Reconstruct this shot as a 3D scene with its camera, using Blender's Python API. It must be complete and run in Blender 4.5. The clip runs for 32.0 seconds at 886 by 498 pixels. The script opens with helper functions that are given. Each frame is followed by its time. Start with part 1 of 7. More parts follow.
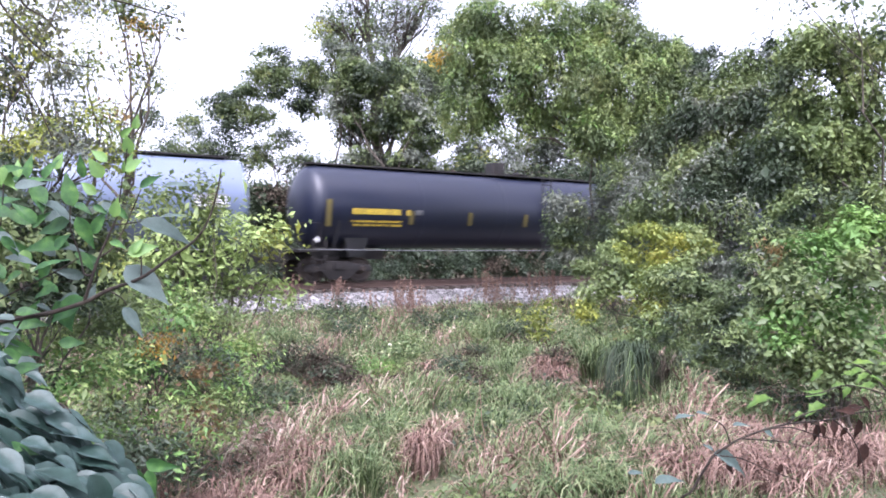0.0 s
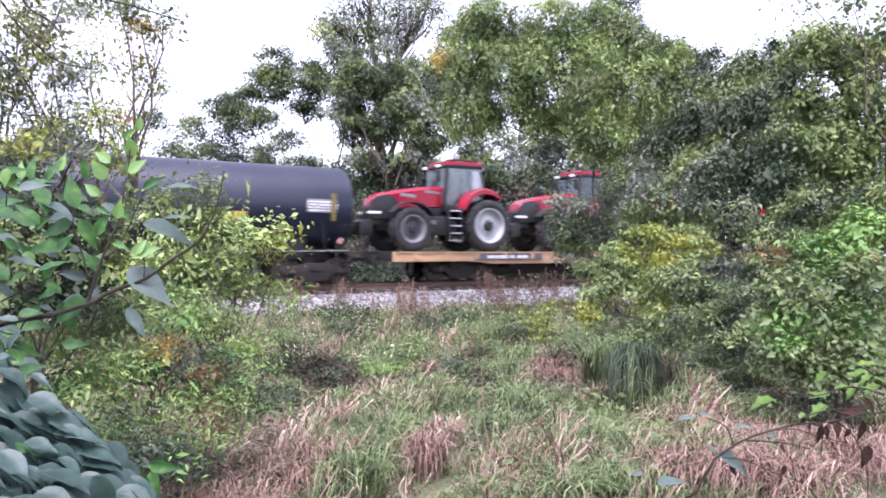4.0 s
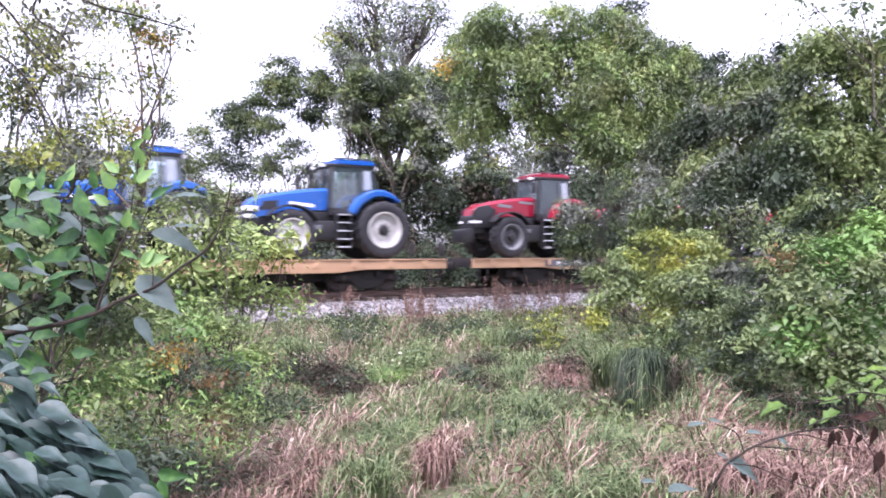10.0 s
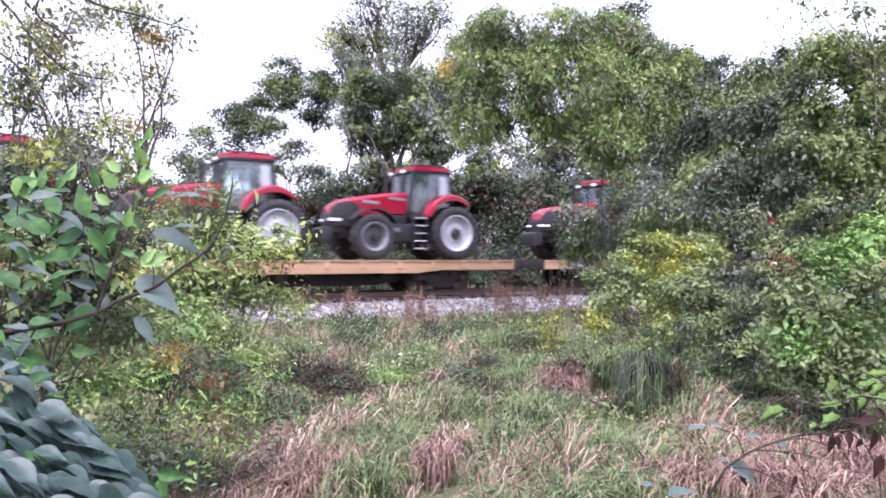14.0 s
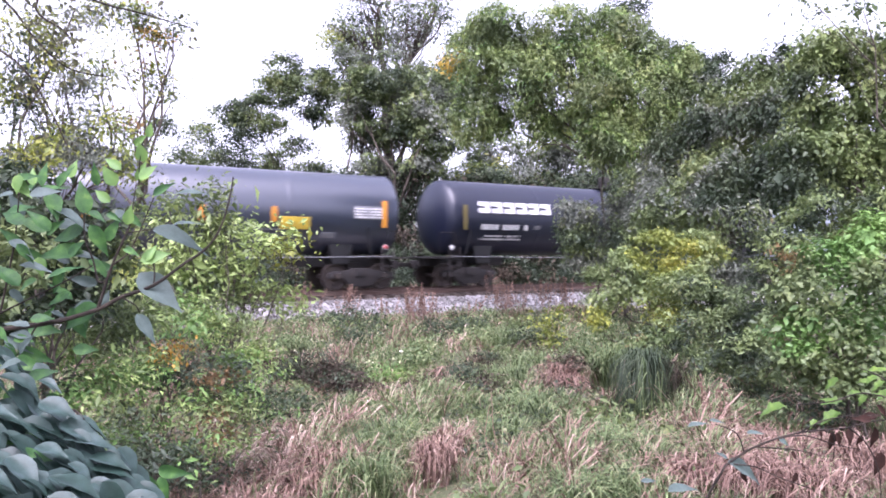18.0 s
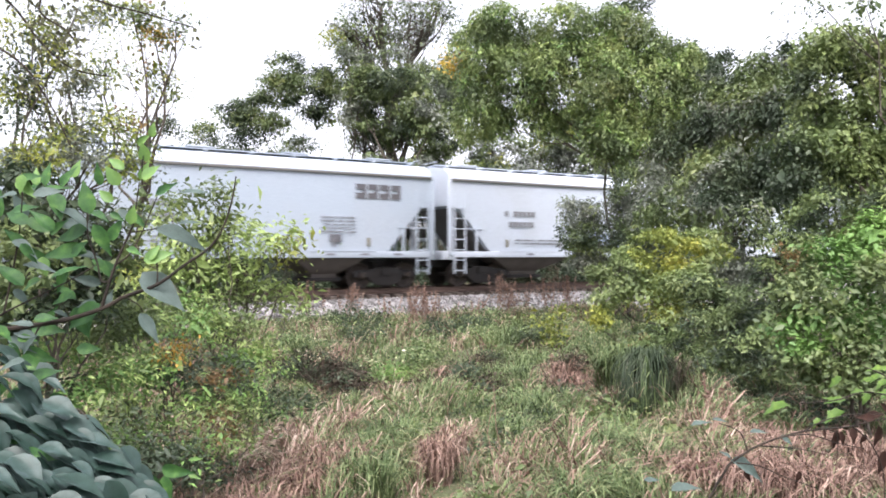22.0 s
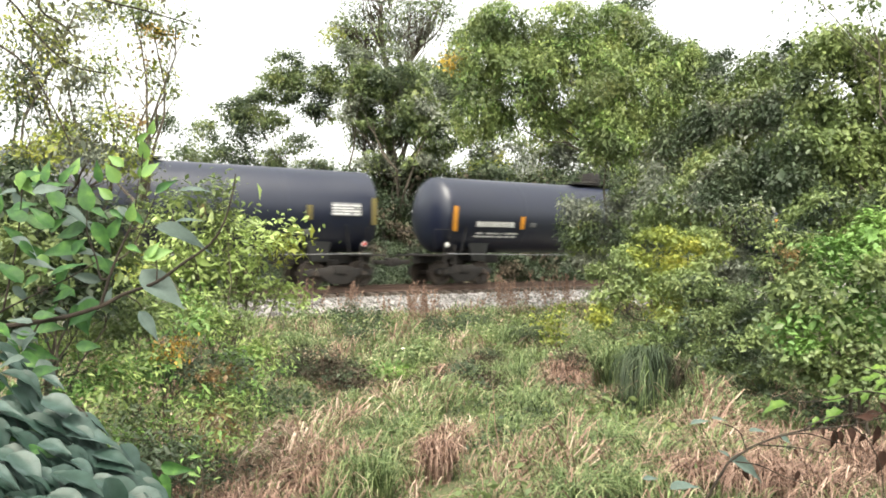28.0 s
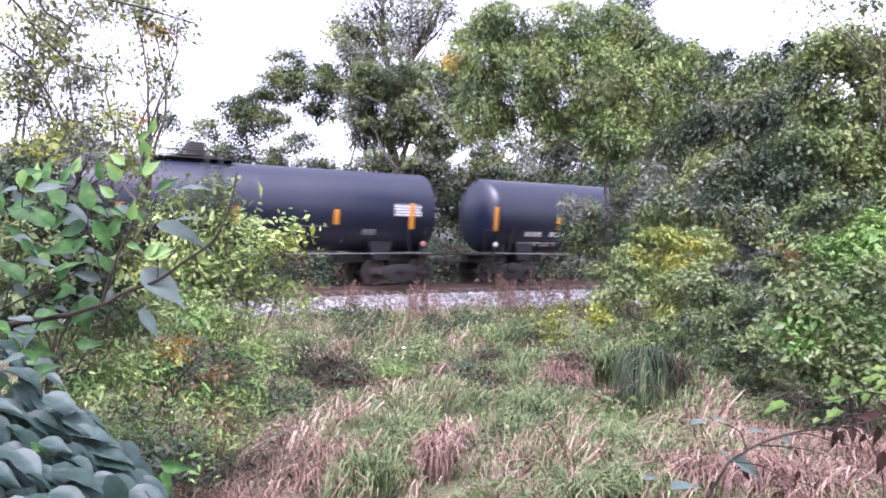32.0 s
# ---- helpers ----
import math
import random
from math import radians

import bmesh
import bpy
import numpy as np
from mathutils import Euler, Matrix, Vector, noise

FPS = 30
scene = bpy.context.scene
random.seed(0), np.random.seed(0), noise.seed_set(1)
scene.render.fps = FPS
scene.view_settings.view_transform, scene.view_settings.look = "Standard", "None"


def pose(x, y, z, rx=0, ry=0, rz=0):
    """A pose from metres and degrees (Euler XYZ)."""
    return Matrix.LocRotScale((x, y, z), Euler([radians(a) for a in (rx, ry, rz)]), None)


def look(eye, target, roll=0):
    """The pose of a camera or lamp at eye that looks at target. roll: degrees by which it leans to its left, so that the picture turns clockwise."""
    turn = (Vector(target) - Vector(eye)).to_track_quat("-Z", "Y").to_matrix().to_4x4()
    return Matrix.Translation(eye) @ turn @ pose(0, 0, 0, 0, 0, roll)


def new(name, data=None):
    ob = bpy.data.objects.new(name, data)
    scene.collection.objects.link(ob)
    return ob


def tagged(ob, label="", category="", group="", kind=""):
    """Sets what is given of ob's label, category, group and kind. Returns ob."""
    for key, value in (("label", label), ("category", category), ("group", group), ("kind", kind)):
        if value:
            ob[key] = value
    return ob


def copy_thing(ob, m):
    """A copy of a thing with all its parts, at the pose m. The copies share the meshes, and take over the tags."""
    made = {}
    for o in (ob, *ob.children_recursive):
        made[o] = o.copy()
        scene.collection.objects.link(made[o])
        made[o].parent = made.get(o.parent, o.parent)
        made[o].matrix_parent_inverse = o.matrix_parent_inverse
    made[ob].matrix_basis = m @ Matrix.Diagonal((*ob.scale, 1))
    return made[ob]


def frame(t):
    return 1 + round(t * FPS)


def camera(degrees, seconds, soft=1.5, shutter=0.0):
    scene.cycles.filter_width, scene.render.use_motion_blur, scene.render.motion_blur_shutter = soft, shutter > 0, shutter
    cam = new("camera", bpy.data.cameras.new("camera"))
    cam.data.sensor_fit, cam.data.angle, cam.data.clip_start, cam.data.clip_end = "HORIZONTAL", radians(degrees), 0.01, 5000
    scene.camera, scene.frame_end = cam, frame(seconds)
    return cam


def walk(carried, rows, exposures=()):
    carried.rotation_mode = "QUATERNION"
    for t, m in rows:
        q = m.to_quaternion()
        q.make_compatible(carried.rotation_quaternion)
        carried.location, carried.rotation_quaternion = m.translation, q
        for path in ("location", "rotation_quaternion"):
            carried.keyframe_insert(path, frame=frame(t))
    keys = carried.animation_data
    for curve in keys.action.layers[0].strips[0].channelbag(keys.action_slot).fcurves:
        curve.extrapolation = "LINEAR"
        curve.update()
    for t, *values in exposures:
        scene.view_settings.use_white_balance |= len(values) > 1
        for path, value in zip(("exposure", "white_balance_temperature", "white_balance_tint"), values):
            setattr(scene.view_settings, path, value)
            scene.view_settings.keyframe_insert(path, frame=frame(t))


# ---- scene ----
# ---- camera ----
# Rail tops lie at z = 0, the track runs along x through y = 0 and the train goes towards -x.
EYE = Vector((0.0, -24.1, 1.15))
HEADING = 30.4


def aim(right, up, roll):
    """The camera turned by so many degrees to its right and upwards from the heading."""
    a, e = radians(HEADING + right), radians(0.9 + up)
    way = Vector((math.sin(a) * math.cos(e), math.cos(a) * math.cos(e), math.sin(e)))
    return look(EYE, EYE + way, roll)


cam = camera(62.98, 32.0, soft=1.8, shutter=0.38)
walk(cam, [(t, aim(r, u, o)) for t, r, u, o in (
    (0.0, 0.851, -0.816, 0.05),
    (0.5, 0.850, -0.802, 0.03),
    (1.0, 0.843, -0.804, 0.00),
    (1.5, 0.821, -0.814, 0.00),
    (2.0, 0.795, -0.810, -0.01),
    (2.5, 0.768, -0.794, -0.03),
    (3.0, 0.728, -0.773, -0.02),
    (3.5, 0.696, -0.762, 0.03),
    (5.5, 0.460, -0.464, -0.16),
    (6.0, 0.376, -0.416, -0.18),
    (6.5, 0.253, -0.358, -0.14),
    (7.0, 0.168, -0.324, -0.10),
    (7.5, 0.124, -0.301, -0.14),
    (8.0, 0.088, -0.275, -0.22),
    (8.5, 0.061, -0.244, -0.27),
    (9.0, 0.069, -0.213, -0.32),
    (9.5, 0.092, -0.189, -0.38),
    (10.0, 0.084, -0.166, -0.35),
    (10.5, 0.036, -0.128, -0.23),
    (11.0, -0.025, -0.093, -0.12),
    (11.5, -0.061, -0.081, -0.08),
    (12.0, -0.054, -0.069, -0.03),
    (12.5, -0.022, -0.039, 0.03),
    (13.0, -0.002, -0.010, 0.02),
    (13.5, 0.000, -0.014, -0.01),
    (14.0, 0.017, -0.048, 0.00),
    (14.5, 0.043, -0.073, 0.05),
    (16.5, -0.015, -0.199, 0.08),
    (17.0, -0.019, -0.231, 0.10),
    (17.5, -0.022, -0.259, 0.06),
    (18.0, -0.029, -0.273, -0.02),
    (18.5, -0.060, -0.270, -0.11),
    (19.0, -0.111, -0.250, -0.13),
    (19.5, -0.153, -0.250, -0.11),
    (20.0, -0.183, -0.264, -0.14),
    (20.5, -0.202, -0.266, -0.16),
    (21.0, -0.213, -0.275, -0.09),
    (21.5, -0.226, -0.307, -0.07),
    (22.0, -0.241, -0.342, -0.11),
    (22.5, -0.265, -0.357, -0.13),
    (23.0, -0.309, -0.349, -0.16),
    (23.5, -0.354, -0.351, -0.19),
    (24.0, -0.385, -0.384, -0.13),
    (24.5, -0.400, -0.418, -0.01),
    (25.0, -0.393, -0.428, 0.05),
    (25.5, -0.379, -0.428, 0.07),
    (27.5, -0.224, -0.469, 0.03),
    (28.0, -0.204, -0.481, 0.04),
    (28.5, -0.184, -0.510, 0.03),
    (29.0, -0.183, -0.539, -0.01),
    (29.5, -0.185, -0.559, -0.03),
    (30.0, -0.180, -0.569, 0.01),
    (30.5, -0.182, -0.557, 0.06),
    (31.0, -0.200, -0.541, 0.10),
    (31.5, -0.235, -0.541, 0.15),
    (32.0, -0.269, -0.543, 0.21),
)], exposures=[(0, 1.98, 5740, 26), (5, 1.95, 5800, 30), (19.3, 1.95, 5780, 34), (20, 1.92, 5880, 30), (21.1, 1.88, 5780, 32), (22, 1.77, 6330, 17), (23, 1.75, 6730, 10), (25.5, 1.75, 6880, 10), (27.5, 2.05, 7180, 5), (29, 2.05, 7180, 5), (30, 2.05, 6430, 20), (31, 2.05, 5880, 32), (32, 2.05, 5780, 34)])

# ---- light ----
world = bpy.data.worlds.new("world")
scene.world = world
world.use_nodes = True
wn = world.node_tree.nodes
sky = wn.new("ShaderNodeTexSky")
sky.sky_type, sky.sun_disc = "NISHITA", False
sky.sun_elevation, sky.sun_rotation = radians(63), radians(222)
sky.dust_density, sky.air_density, sky.ozone_density = 4.0, 1.0, 1.0
pale = wn.new("ShaderNodeHueSaturation")
pale.inputs["Saturation"].default_value = 0.22
world.node_tree.links.new(sky.outputs[0], pale.inputs["Color"])
world.node_tree.links.new(pale.outputs[0], wn["Background"].inputs["Color"])
wn["Background"].inputs["Strength"].default_value = 0.15

sun = new("sun", bpy.data.lights.new("sun", "SUN"))
sun.data.energy, sun.data.angle, sun.data.color = 1.5, radians(40), (1.0, 0.96, 0.91)
sun.matrix_world = look((-20, -22, 60), (0, 0, 0))

# ---- materials ----


def nodes_of(name):
    m = bpy.data.materials.new(name)
    m.use_nodes = True
    return m, m.node_tree.nodes, m.node_tree.links, m.node_tree.nodes["Principled BSDF"]


def ramp(n, stops):
    r = n.new("ShaderNodeValToRGB")
    while len(r.color_ramp.elements) < len(stops):
        r.color_ramp.elements.new(0.5)
    for e, (p, c) in zip(r.color_ramp.elements, stops):
        e.position, e.color = p, (*c, 1)
    return r


def noise_at(n, l, scale, detail=4.0, coords="Object"):
    tc, nz = n.new("ShaderNodeTexCoord"), n.new("ShaderNodeTexNoise")
    nz.inputs["Scale"].default_value, nz.inputs["Detail"].default_value = scale, detail
    l.new(tc.outputs[coords], nz.inputs["Vector"])
    return nz


def paint(name, base, rough=0.45, metal=0.0, wear=0.25, scale=1.2, dirt=(0.11, 0.085, 0.065), bump=0.1, fine=40.0, spec=0.5):
    """A painted or bare surface: broad soiling, fine grain and slight relief."""
    m, n, l, b = nodes_of(name)
    big, small = noise_at(n, l, scale, 6.0), noise_at(n, l, fine, 3.0)
    mask = ramp(n, [(0.42, (0, 0, 0)), (0.75, (wear,) * 3)])
    l.new(big.outputs["Fac"], mask.inputs[0])
    tone = n.new("ShaderNodeMix")
    tone.data_type = "RGBA"
    tone.inputs["A"].default_value, tone.inputs["B"].default_value = (*base, 1), (*dirt, 1)
    l.new(mask.outputs[0], tone.inputs["Factor"])
    grain = n.new("ShaderNodeMix")
    grain.data_type, grain.blend_type = "RGBA", "MULTIPLY"
    grain.inputs["Factor"].default_value = 0.3
    l.new(tone.outputs["Result"], grain.inputs["A"])
    l.new(small.outputs["Fac"], grain.inputs["B"])
    l.new(grain.outputs["Result"], b.inputs["Base Color"])
    rr = n.new("ShaderNodeMapRange")
    rr.inputs["To Min"].default_value, rr.inputs["To Max"].default_value = max(0.02, rough - 0.1), min(1, rough + 0.15)
    l.new(big.outputs["Fac"], rr.inputs["Value"])
    l.new(rr.outputs[0], b.inputs["Roughness"])
    b.inputs["Metallic"].default_value = metal
    b.inputs["Specular IOR Level"].default_value = spec
    bp = n.new("ShaderNodeBump")
    bp.inputs["Strength"].default_value, bp.inputs["Distance"].default_value = bump, 0.01
    l.new(small.outputs["Fac"], bp.inputs["Height"])
    l.new(bp.outputs[0], b.inputs["Normal"])
    return m


def leafy(name, stops, rough=0.5, glow=0.3, patch=0.9, spec=0.35, per="island", own=0.36):
    """Leaves or blades: a tone of its own for each, drifting patches of tone, light passing through."""
    m, n, l, b = nodes_of(name)
    if per == "island":
        rnd = n.new("ShaderNodeNewGeometry").outputs["Random Per Island"]
    else:
        rnd = n.new("ShaderNodeObjectInfo").outputs["Random"]
    nz = noise_at(n, l, patch, 3.0)
    nz_l = noise_at(n, l, 30.0, 2.0)
    mix = n.new("ShaderNodeMath")
    mix.operation = "MULTIPLY_ADD"
    mix.inputs[1].default_value = own
    l.new(rnd, mix.inputs[0])
    half = n.new("ShaderNodeMapRange")
    half.inputs["From Min"].default_value, half.inputs["From Max"].default_value = 0.3, 0.7
    half.inputs["To Min"].default_value, half.inputs["To Max"].default_value = 0.0, 1.0 - own
    l.new(nz.outputs["Fac"], half.inputs["Value"])
    l.new(half.outputs[0], mix.inputs[2])
    r = ramp(n, stops)
    l.new(mix.outputs[0], r.inputs[0])
    var = n.new("ShaderNodeHueSaturation")
    vv = n.new("ShaderNodeMapRange")
    vv.inputs["To Min"].default_value, vv.inputs["To Max"].default_value = 0.7, 1.3
    l.new(nz_l.outputs["Fac"], vv.inputs["Value"])
    l.new(vv.outputs[0], var.inputs["Value"])
    l.new(r.outputs[0], var.inputs["Color"])
    l.new(var.outputs[0], b.inputs["Base Color"])
    b.inputs["Roughness"].default_value = rough
    b.inputs["Specular IOR Level"].default_value = spec
    tr = n.new("ShaderNodeBsdfTranslucent")
    l.new(var.outputs[0], tr.inputs["Color"])
    ms = n.new("ShaderNodeMixShader")
    ms.inputs[0].default_value = glow
    l.new(b.outputs[0], ms.inputs[1])
    l.new(tr.outputs[0], ms.inputs[2])
    l.new(ms.outputs[0], n["Material Output"].inputs["Surface"])
    return m


def ground_paint(name, stops, scale=0.6, fine=25.0, bump=0.6):
    m, n, l, b = nodes_of(name)
    a, c = noise_at(n, l, scale, 8.0), noise_at(n, l, fine, 6.0)
    mix = n.new("ShaderNodeMath")
    mix.operation = "MULTIPLY_ADD"
    mix.inputs[1].default_value = 0.5
    l.new(c.outputs["Fac"], mix.inputs[0])
    hm = n.new("ShaderNodeMath")
    hm.operation = "MULTIPLY"
    hm.inputs[1].default_value = 0.5
    l.new(a.outputs["Fac"], hm.inputs[0])
    l.new(hm.outputs[0], mix.inputs[2])
    r = ramp(n, stops)
    l.new(mix.outputs[0], r.inputs[0])
    l.new(r.outputs[0], b.inputs["Base Color"])
    b.inputs["Roughness"].default_value = 0.95
    bp = n.new("ShaderNodeBump")
    bp.inputs["Strength"].default_value, bp.inputs["Distance"].default_value = bump, 0.04
    l.new(c.outputs["Fac"], bp.inputs["Height"])
    l.new(bp.outputs[0], b.inputs["Normal"])
    return m


SOIL = ground_paint("soil", [(0.3, (0.022, 0.024, 0.012)), (0.45, (0.045, 0.05, 0.022)), (0.55, (0.06, 0.075, 0.028)), (0.7, (0.11, 0.09, 0.055))])
BALLAST = ground_paint("ballast_bed", [(0.3, (0.10, 0.094, 0.09)), (0.55, (0.24, 0.23, 0.225)), (0.7, (0.34, 0.33, 0.325))], 1.5, 14.0, 1.0)
STONE = leafy("crushed_stone", [(0.0, (0.06, 0.056, 0.055)), (0.4, (0.145, 0.138, 0.136)), (0.75, (0.245, 0.235, 0.235)), (1.0, (0.42, 0.405, 0.405))], 0.9, 0.0, 2.0, 0.2)
RAIL = paint("rail_steel", (0.13, 0.085, 0.07), 0.5, 0.5, 0.6, 3.0)
TIE = paint("creosoted_wood", (0.07, 0.055, 0.045), 0.9, 0.0, 0.4, 3.0, bump=0.6)
BARK = paint("bark", (0.10, 0.085, 0.07), 0.95, 0.0, 0.5, 4.0, (0.045, 0.04, 0.03), 1.0, 25.0, 0.1)
TWIG = paint("twig_bark", (0.022, 0.017, 0.014), 0.85, 0.0, 0.4, 20.0, bump=0.4, spec=0.2)
G_MID = leafy("leaf_mid_green", [(0.0, (0.045, 0.070, 0.030)), (0.35, (0.088, 0.124, 0.049)), (0.7, (0.149, 0.189, 0.067)), (1.0, (0.241, 0.259, 0.091))])
# dark leaves, also used to paint shade deep in the foliage
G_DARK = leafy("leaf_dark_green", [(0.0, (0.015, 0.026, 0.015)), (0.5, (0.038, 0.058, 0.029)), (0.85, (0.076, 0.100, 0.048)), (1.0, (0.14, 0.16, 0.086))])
G_VINE = leafy("leaf_vine_green", [(0.0, (0.068, 0.106, 0.041)), (0.35, (0.124, 0.172, 0.062)), (0.7, (0.189, 0.242, 0.082)), (1.0, (0.299, 0.322, 0.116))], 0.45)
G_YELLOW = leafy("leaf_yellow_green", [(0.0, (0.078, 0.113, 0.028)), (0.4, (0.156, 0.194, 0.039)), (0.75, (0.279, 0.297, 0.054)), (1.0, (0.468, 0.389, 0.065))])
G_BRIGHT = leafy("leaf_fresh_green", [(0.0, (0.0512, 0.1166, 0.0340)), (0.4, (0.1084, 0.2068, 0.0510)), (0.8, (0.1697, 0.2862, 0.0680)), (1.0, (0.2470, 0.3401, 0.0840))])
G_PALE = leafy("leaf_pale_green", [(0.0, (0.120, 0.180, 0.054)), (0.4, (0.228, 0.312, 0.096)), (0.8, (0.348, 0.432, 0.156)), (1.0, (0.480, 0.528, 0.216))])
G_AUTUMN = leafy("leaf_autumn_gold", [(0.0, (0.20, 0.12, 0.03)), (0.5, (0.42, 0.26, 0.04)), (1.0, (0.5, 0.40, 0.08))])
G_RUST = leafy("leaf_rust", [(0.0, (0.08, 0.05, 0.025)), (0.5, (0.16, 0.10, 0.04)), (1.0, (0.30, 0.20, 0.08))])
G_GREY = leafy("leaf_grey_green", [(0.0, (0.0725, 0.0878, 0.0666)), (0.5, (0.1275, 0.1452, 0.1101)), (1.0, (0.2250, 0.2391, 0.1843))], 0.4)
# palest stops paint highlights on blades, darkest ones the shade between
GRASS_GREEN = leafy("grass_green", [(0.0, (0.016, 0.028, 0.012)), (0.35, (0.068, 0.105, 0.038)), (0.7, (0.180, 0.235, 0.098)), (0.9, (0.40, 0.40, 0.24)), (1.0, (0.62, 0.58, 0.45))], 0.6, 0.3, 0.7, 0.35, "island", 0.7)
GRASS_DRY = leafy("grass_dry", [(0.0, (0.026, 0.017, 0.012)), (0.3, (0.115, 0.068, 0.051)), (0.7, (0.290, 0.190, 0.148)), (1.0, (0.64, 0.54, 0.44))], 0.7, 0.25, 0.7, 0.35, "island", 0.7)
SEED_RED = leafy("dry_seed_heads", [(0.0, (0.1230, 0.0731, 0.0550)), (0.5, (0.2050, 0.1306, 0.0990)), (1.0, (0.3280, 0.2456, 0.1925))], 0.8, 0.25)
BIG_LEAF = leafy("broad_leaf", [(0.0, (0.018, 0.052, 0.020)), (0.4, (0.033, 0.088, 0.028)), (0.8, (0.060, 0.140, 0.036)), (1.0, (0.110, 0.205, 0.050))], 0.5, 0.3, 3.0, 0.2, "object")
VINE_LEAF = leafy("blue_green_vine_leaf", [(0.0, (0.010, 0.026, 0.018)), (0.4, (0.021, 0.045, 0.035)), (0.8, (0.043, 0.074, 0.066)), (1.0, (0.076, 0.108, 0.108))], 0.45, 0.2, 3.0, 0.35, "object")
SILVER_LEAF = leafy("silvery_leaf_underside", [(0.0, (0.047, 0.071, 0.061)), (1.0, (0.093, 0.128, 0.113))], 0.55, 0.25, 3.0, 0.25, "object")
# dead brush in the meadow; mixed into bushes it paints shade
BRUSH_AND_SHADE = leafy("dead_brush_and_shade", [(0.0, (0.022, 0.019, 0.014)), (0.5, (0.056, 0.046, 0.034)), (1.0, (0.136, 0.108, 0.080))], 0.9, 0.1, 1.5, 0.1)
OLIVE_LEAF = leafy("olive_shaded_leaf", [(0.0, (0.03, 0.03, 0.02)), (0.6, (0.06, 0.062, 0.03)), (1.0, (0.14, 0.14, 0.05))], 0.6, 0.2, 3.0, 0.2, "object")
LIME_LEAF = leafy("lime_green_leaf", [(0.0, (0.0480, 0.1040, 0.0180)), (0.6, (0.0880, 0.1600, 0.0270)), (1.0, (0.1440, 0.2240, 0.0360))], 0.45, 0.4, 3.0, 0.3, "object")
DEAD_LEAF = leafy("dead_leaf", [(0.0, (0.016, 0.010, 0.008)), (1.0, (0.05, 0.026, 0.02))], 0.9, 0.1, 3.0, 0.1, "object")
BLACK_TANK = paint("black_tank_paint", (0.0088, 0.0122, 0.0285), 0.38, 0.0, 0.25, 0.5, (0.026, 0.029, 0.040), 0.06, 30.0, 0.5)
WORN_TANK = paint("worn_dark_tank_paint", (0.012, 0.019, 0.040), 0.34, 0.0, 0.12, 0.3, (0.03, 0.032, 0.042), 0.05, 30.0, 1.0)
WORN_TANK.node_tree.nodes["Principled BSDF"].inputs["Coat Weight"].default_value = 0.45
WORN_TANK.node_tree.nodes["Principled BSDF"].inputs["Coat Roughness"].default_value = 0.3
WORN_TANK.node_tree.nodes["Principled BSDF"].inputs["Coat IOR"].default_value = 1.6
PALE_TANK = paint("pale_blue_grey_tank_paint", (0.1400, 0.1776, 0.2652), 0.3, 0.0, 0.3, 0.5, (0.15, 0.15, 0.16), 0.05, 30.0, 0.6)
UNDER = paint("grimy_black_steel", (0.017, 0.015, 0.015), 0.7, 0.2, 0.6, 2.5, (0.045, 0.036, 0.03), 0.3)
WHEEL_STEEL = paint("wheel_steel", (0.055, 0.045, 0.042), 0.5, 0.6, 0.6, 4.0)
HOPPER = paint("pale_grey_hopper_paint", (0.37, 0.425, 0.49), 0.42, 0.0, 0.28, 0.45, (0.36, 0.35, 0.34), 0.05, 20.0)
HOPPER_WARM = paint("off_white_hopper_paint", (0.52, 0.575, 0.65), 0.45, 0.0, 0.3, 0.45, (0.38, 0.36, 0.33), 0.05, 20.0)
# dark base colour paints the shade on slope sheets and under eaves
HOPPER_SHADE = paint("hopper_shade_steel", (0.13, 0.125, 0.12), 0.7, 0.0, 0.6, 1.2, (0.12, 0.11, 0.10))
# dark colour puts the shade below the car into the chutes
SHADED_CHUTE = paint("shaded_chute_steel", (0.10, 0.085, 0.075), 0.8, 0.0, 0.6, 1.5, (0.05, 0.04, 0.035))
GRAFFITI = paint("grey_overpaint", (0.24, 0.27, 0.33), 0.6, 0.0, 0.3, 1.0)
BLUE_GRAFFITI = paint("faded_blue_spray_paint", (0.24, 0.30, 0.41), 0.6, 0.0, 0.5, 2.0, (0.5, 0.52, 0.56))
WHITE_MARK = paint("white_lettering_paint", (0.72, 0.72, 0.72), 0.5, 0.0, 0.35, 3.0, (0.3, 0.3, 0.3))
GREY_MARK = paint("grey_lettering_paint", (0.19, 0.195, 0.21), 0.6, 0.0, 0.3, 3.0)
DARK_MARK = paint("dark_lettering_paint", (0.09, 0.09, 0.10), 0.6, 0.0, 0.3, 3.0)
YELLOW_MARK = paint("yellow_reflective_tape", (0.62, 0.45, 0.05), 0.4, 0.0, 0.3, 4.0)
ORANGE_MARK = paint("orange_reflective_tape", (0.6400, 0.2700, 0.0240), 0.4, 0.0, 0.2, 4.0)
OLIVE_MARK = paint("soiled_yellow_tape", (0.1350, 0.1080, 0.0250), 0.5, 0.0, 0.5, 4.0)
RED_MARK = paint("red_placard", (0.55, 0.05, 0.05), 0.5, 0.0, 0.2, 4.0)
FLAT_SIDE = paint("faded_orange_tan_steel", (0.50, 0.31, 0.175), 0.6, 0.0, 0.5, 0.9, (0.33, 0.2, 0.12), 0.15)
DECK = paint("grey_wood_deck", (0.42, 0.32, 0.22), 0.9, 0.0, 0.5, 1.5, (0.2, 0.15, 0.11), 0.4)
TRACTOR_RED = paint("red_tractor_enamel", (0.24, 0.0035, 0.021), 0.2, 0.0, 0.06, 2.0, (0.3, 0.03, 0.03), 0.02, 30.0, 0.6)
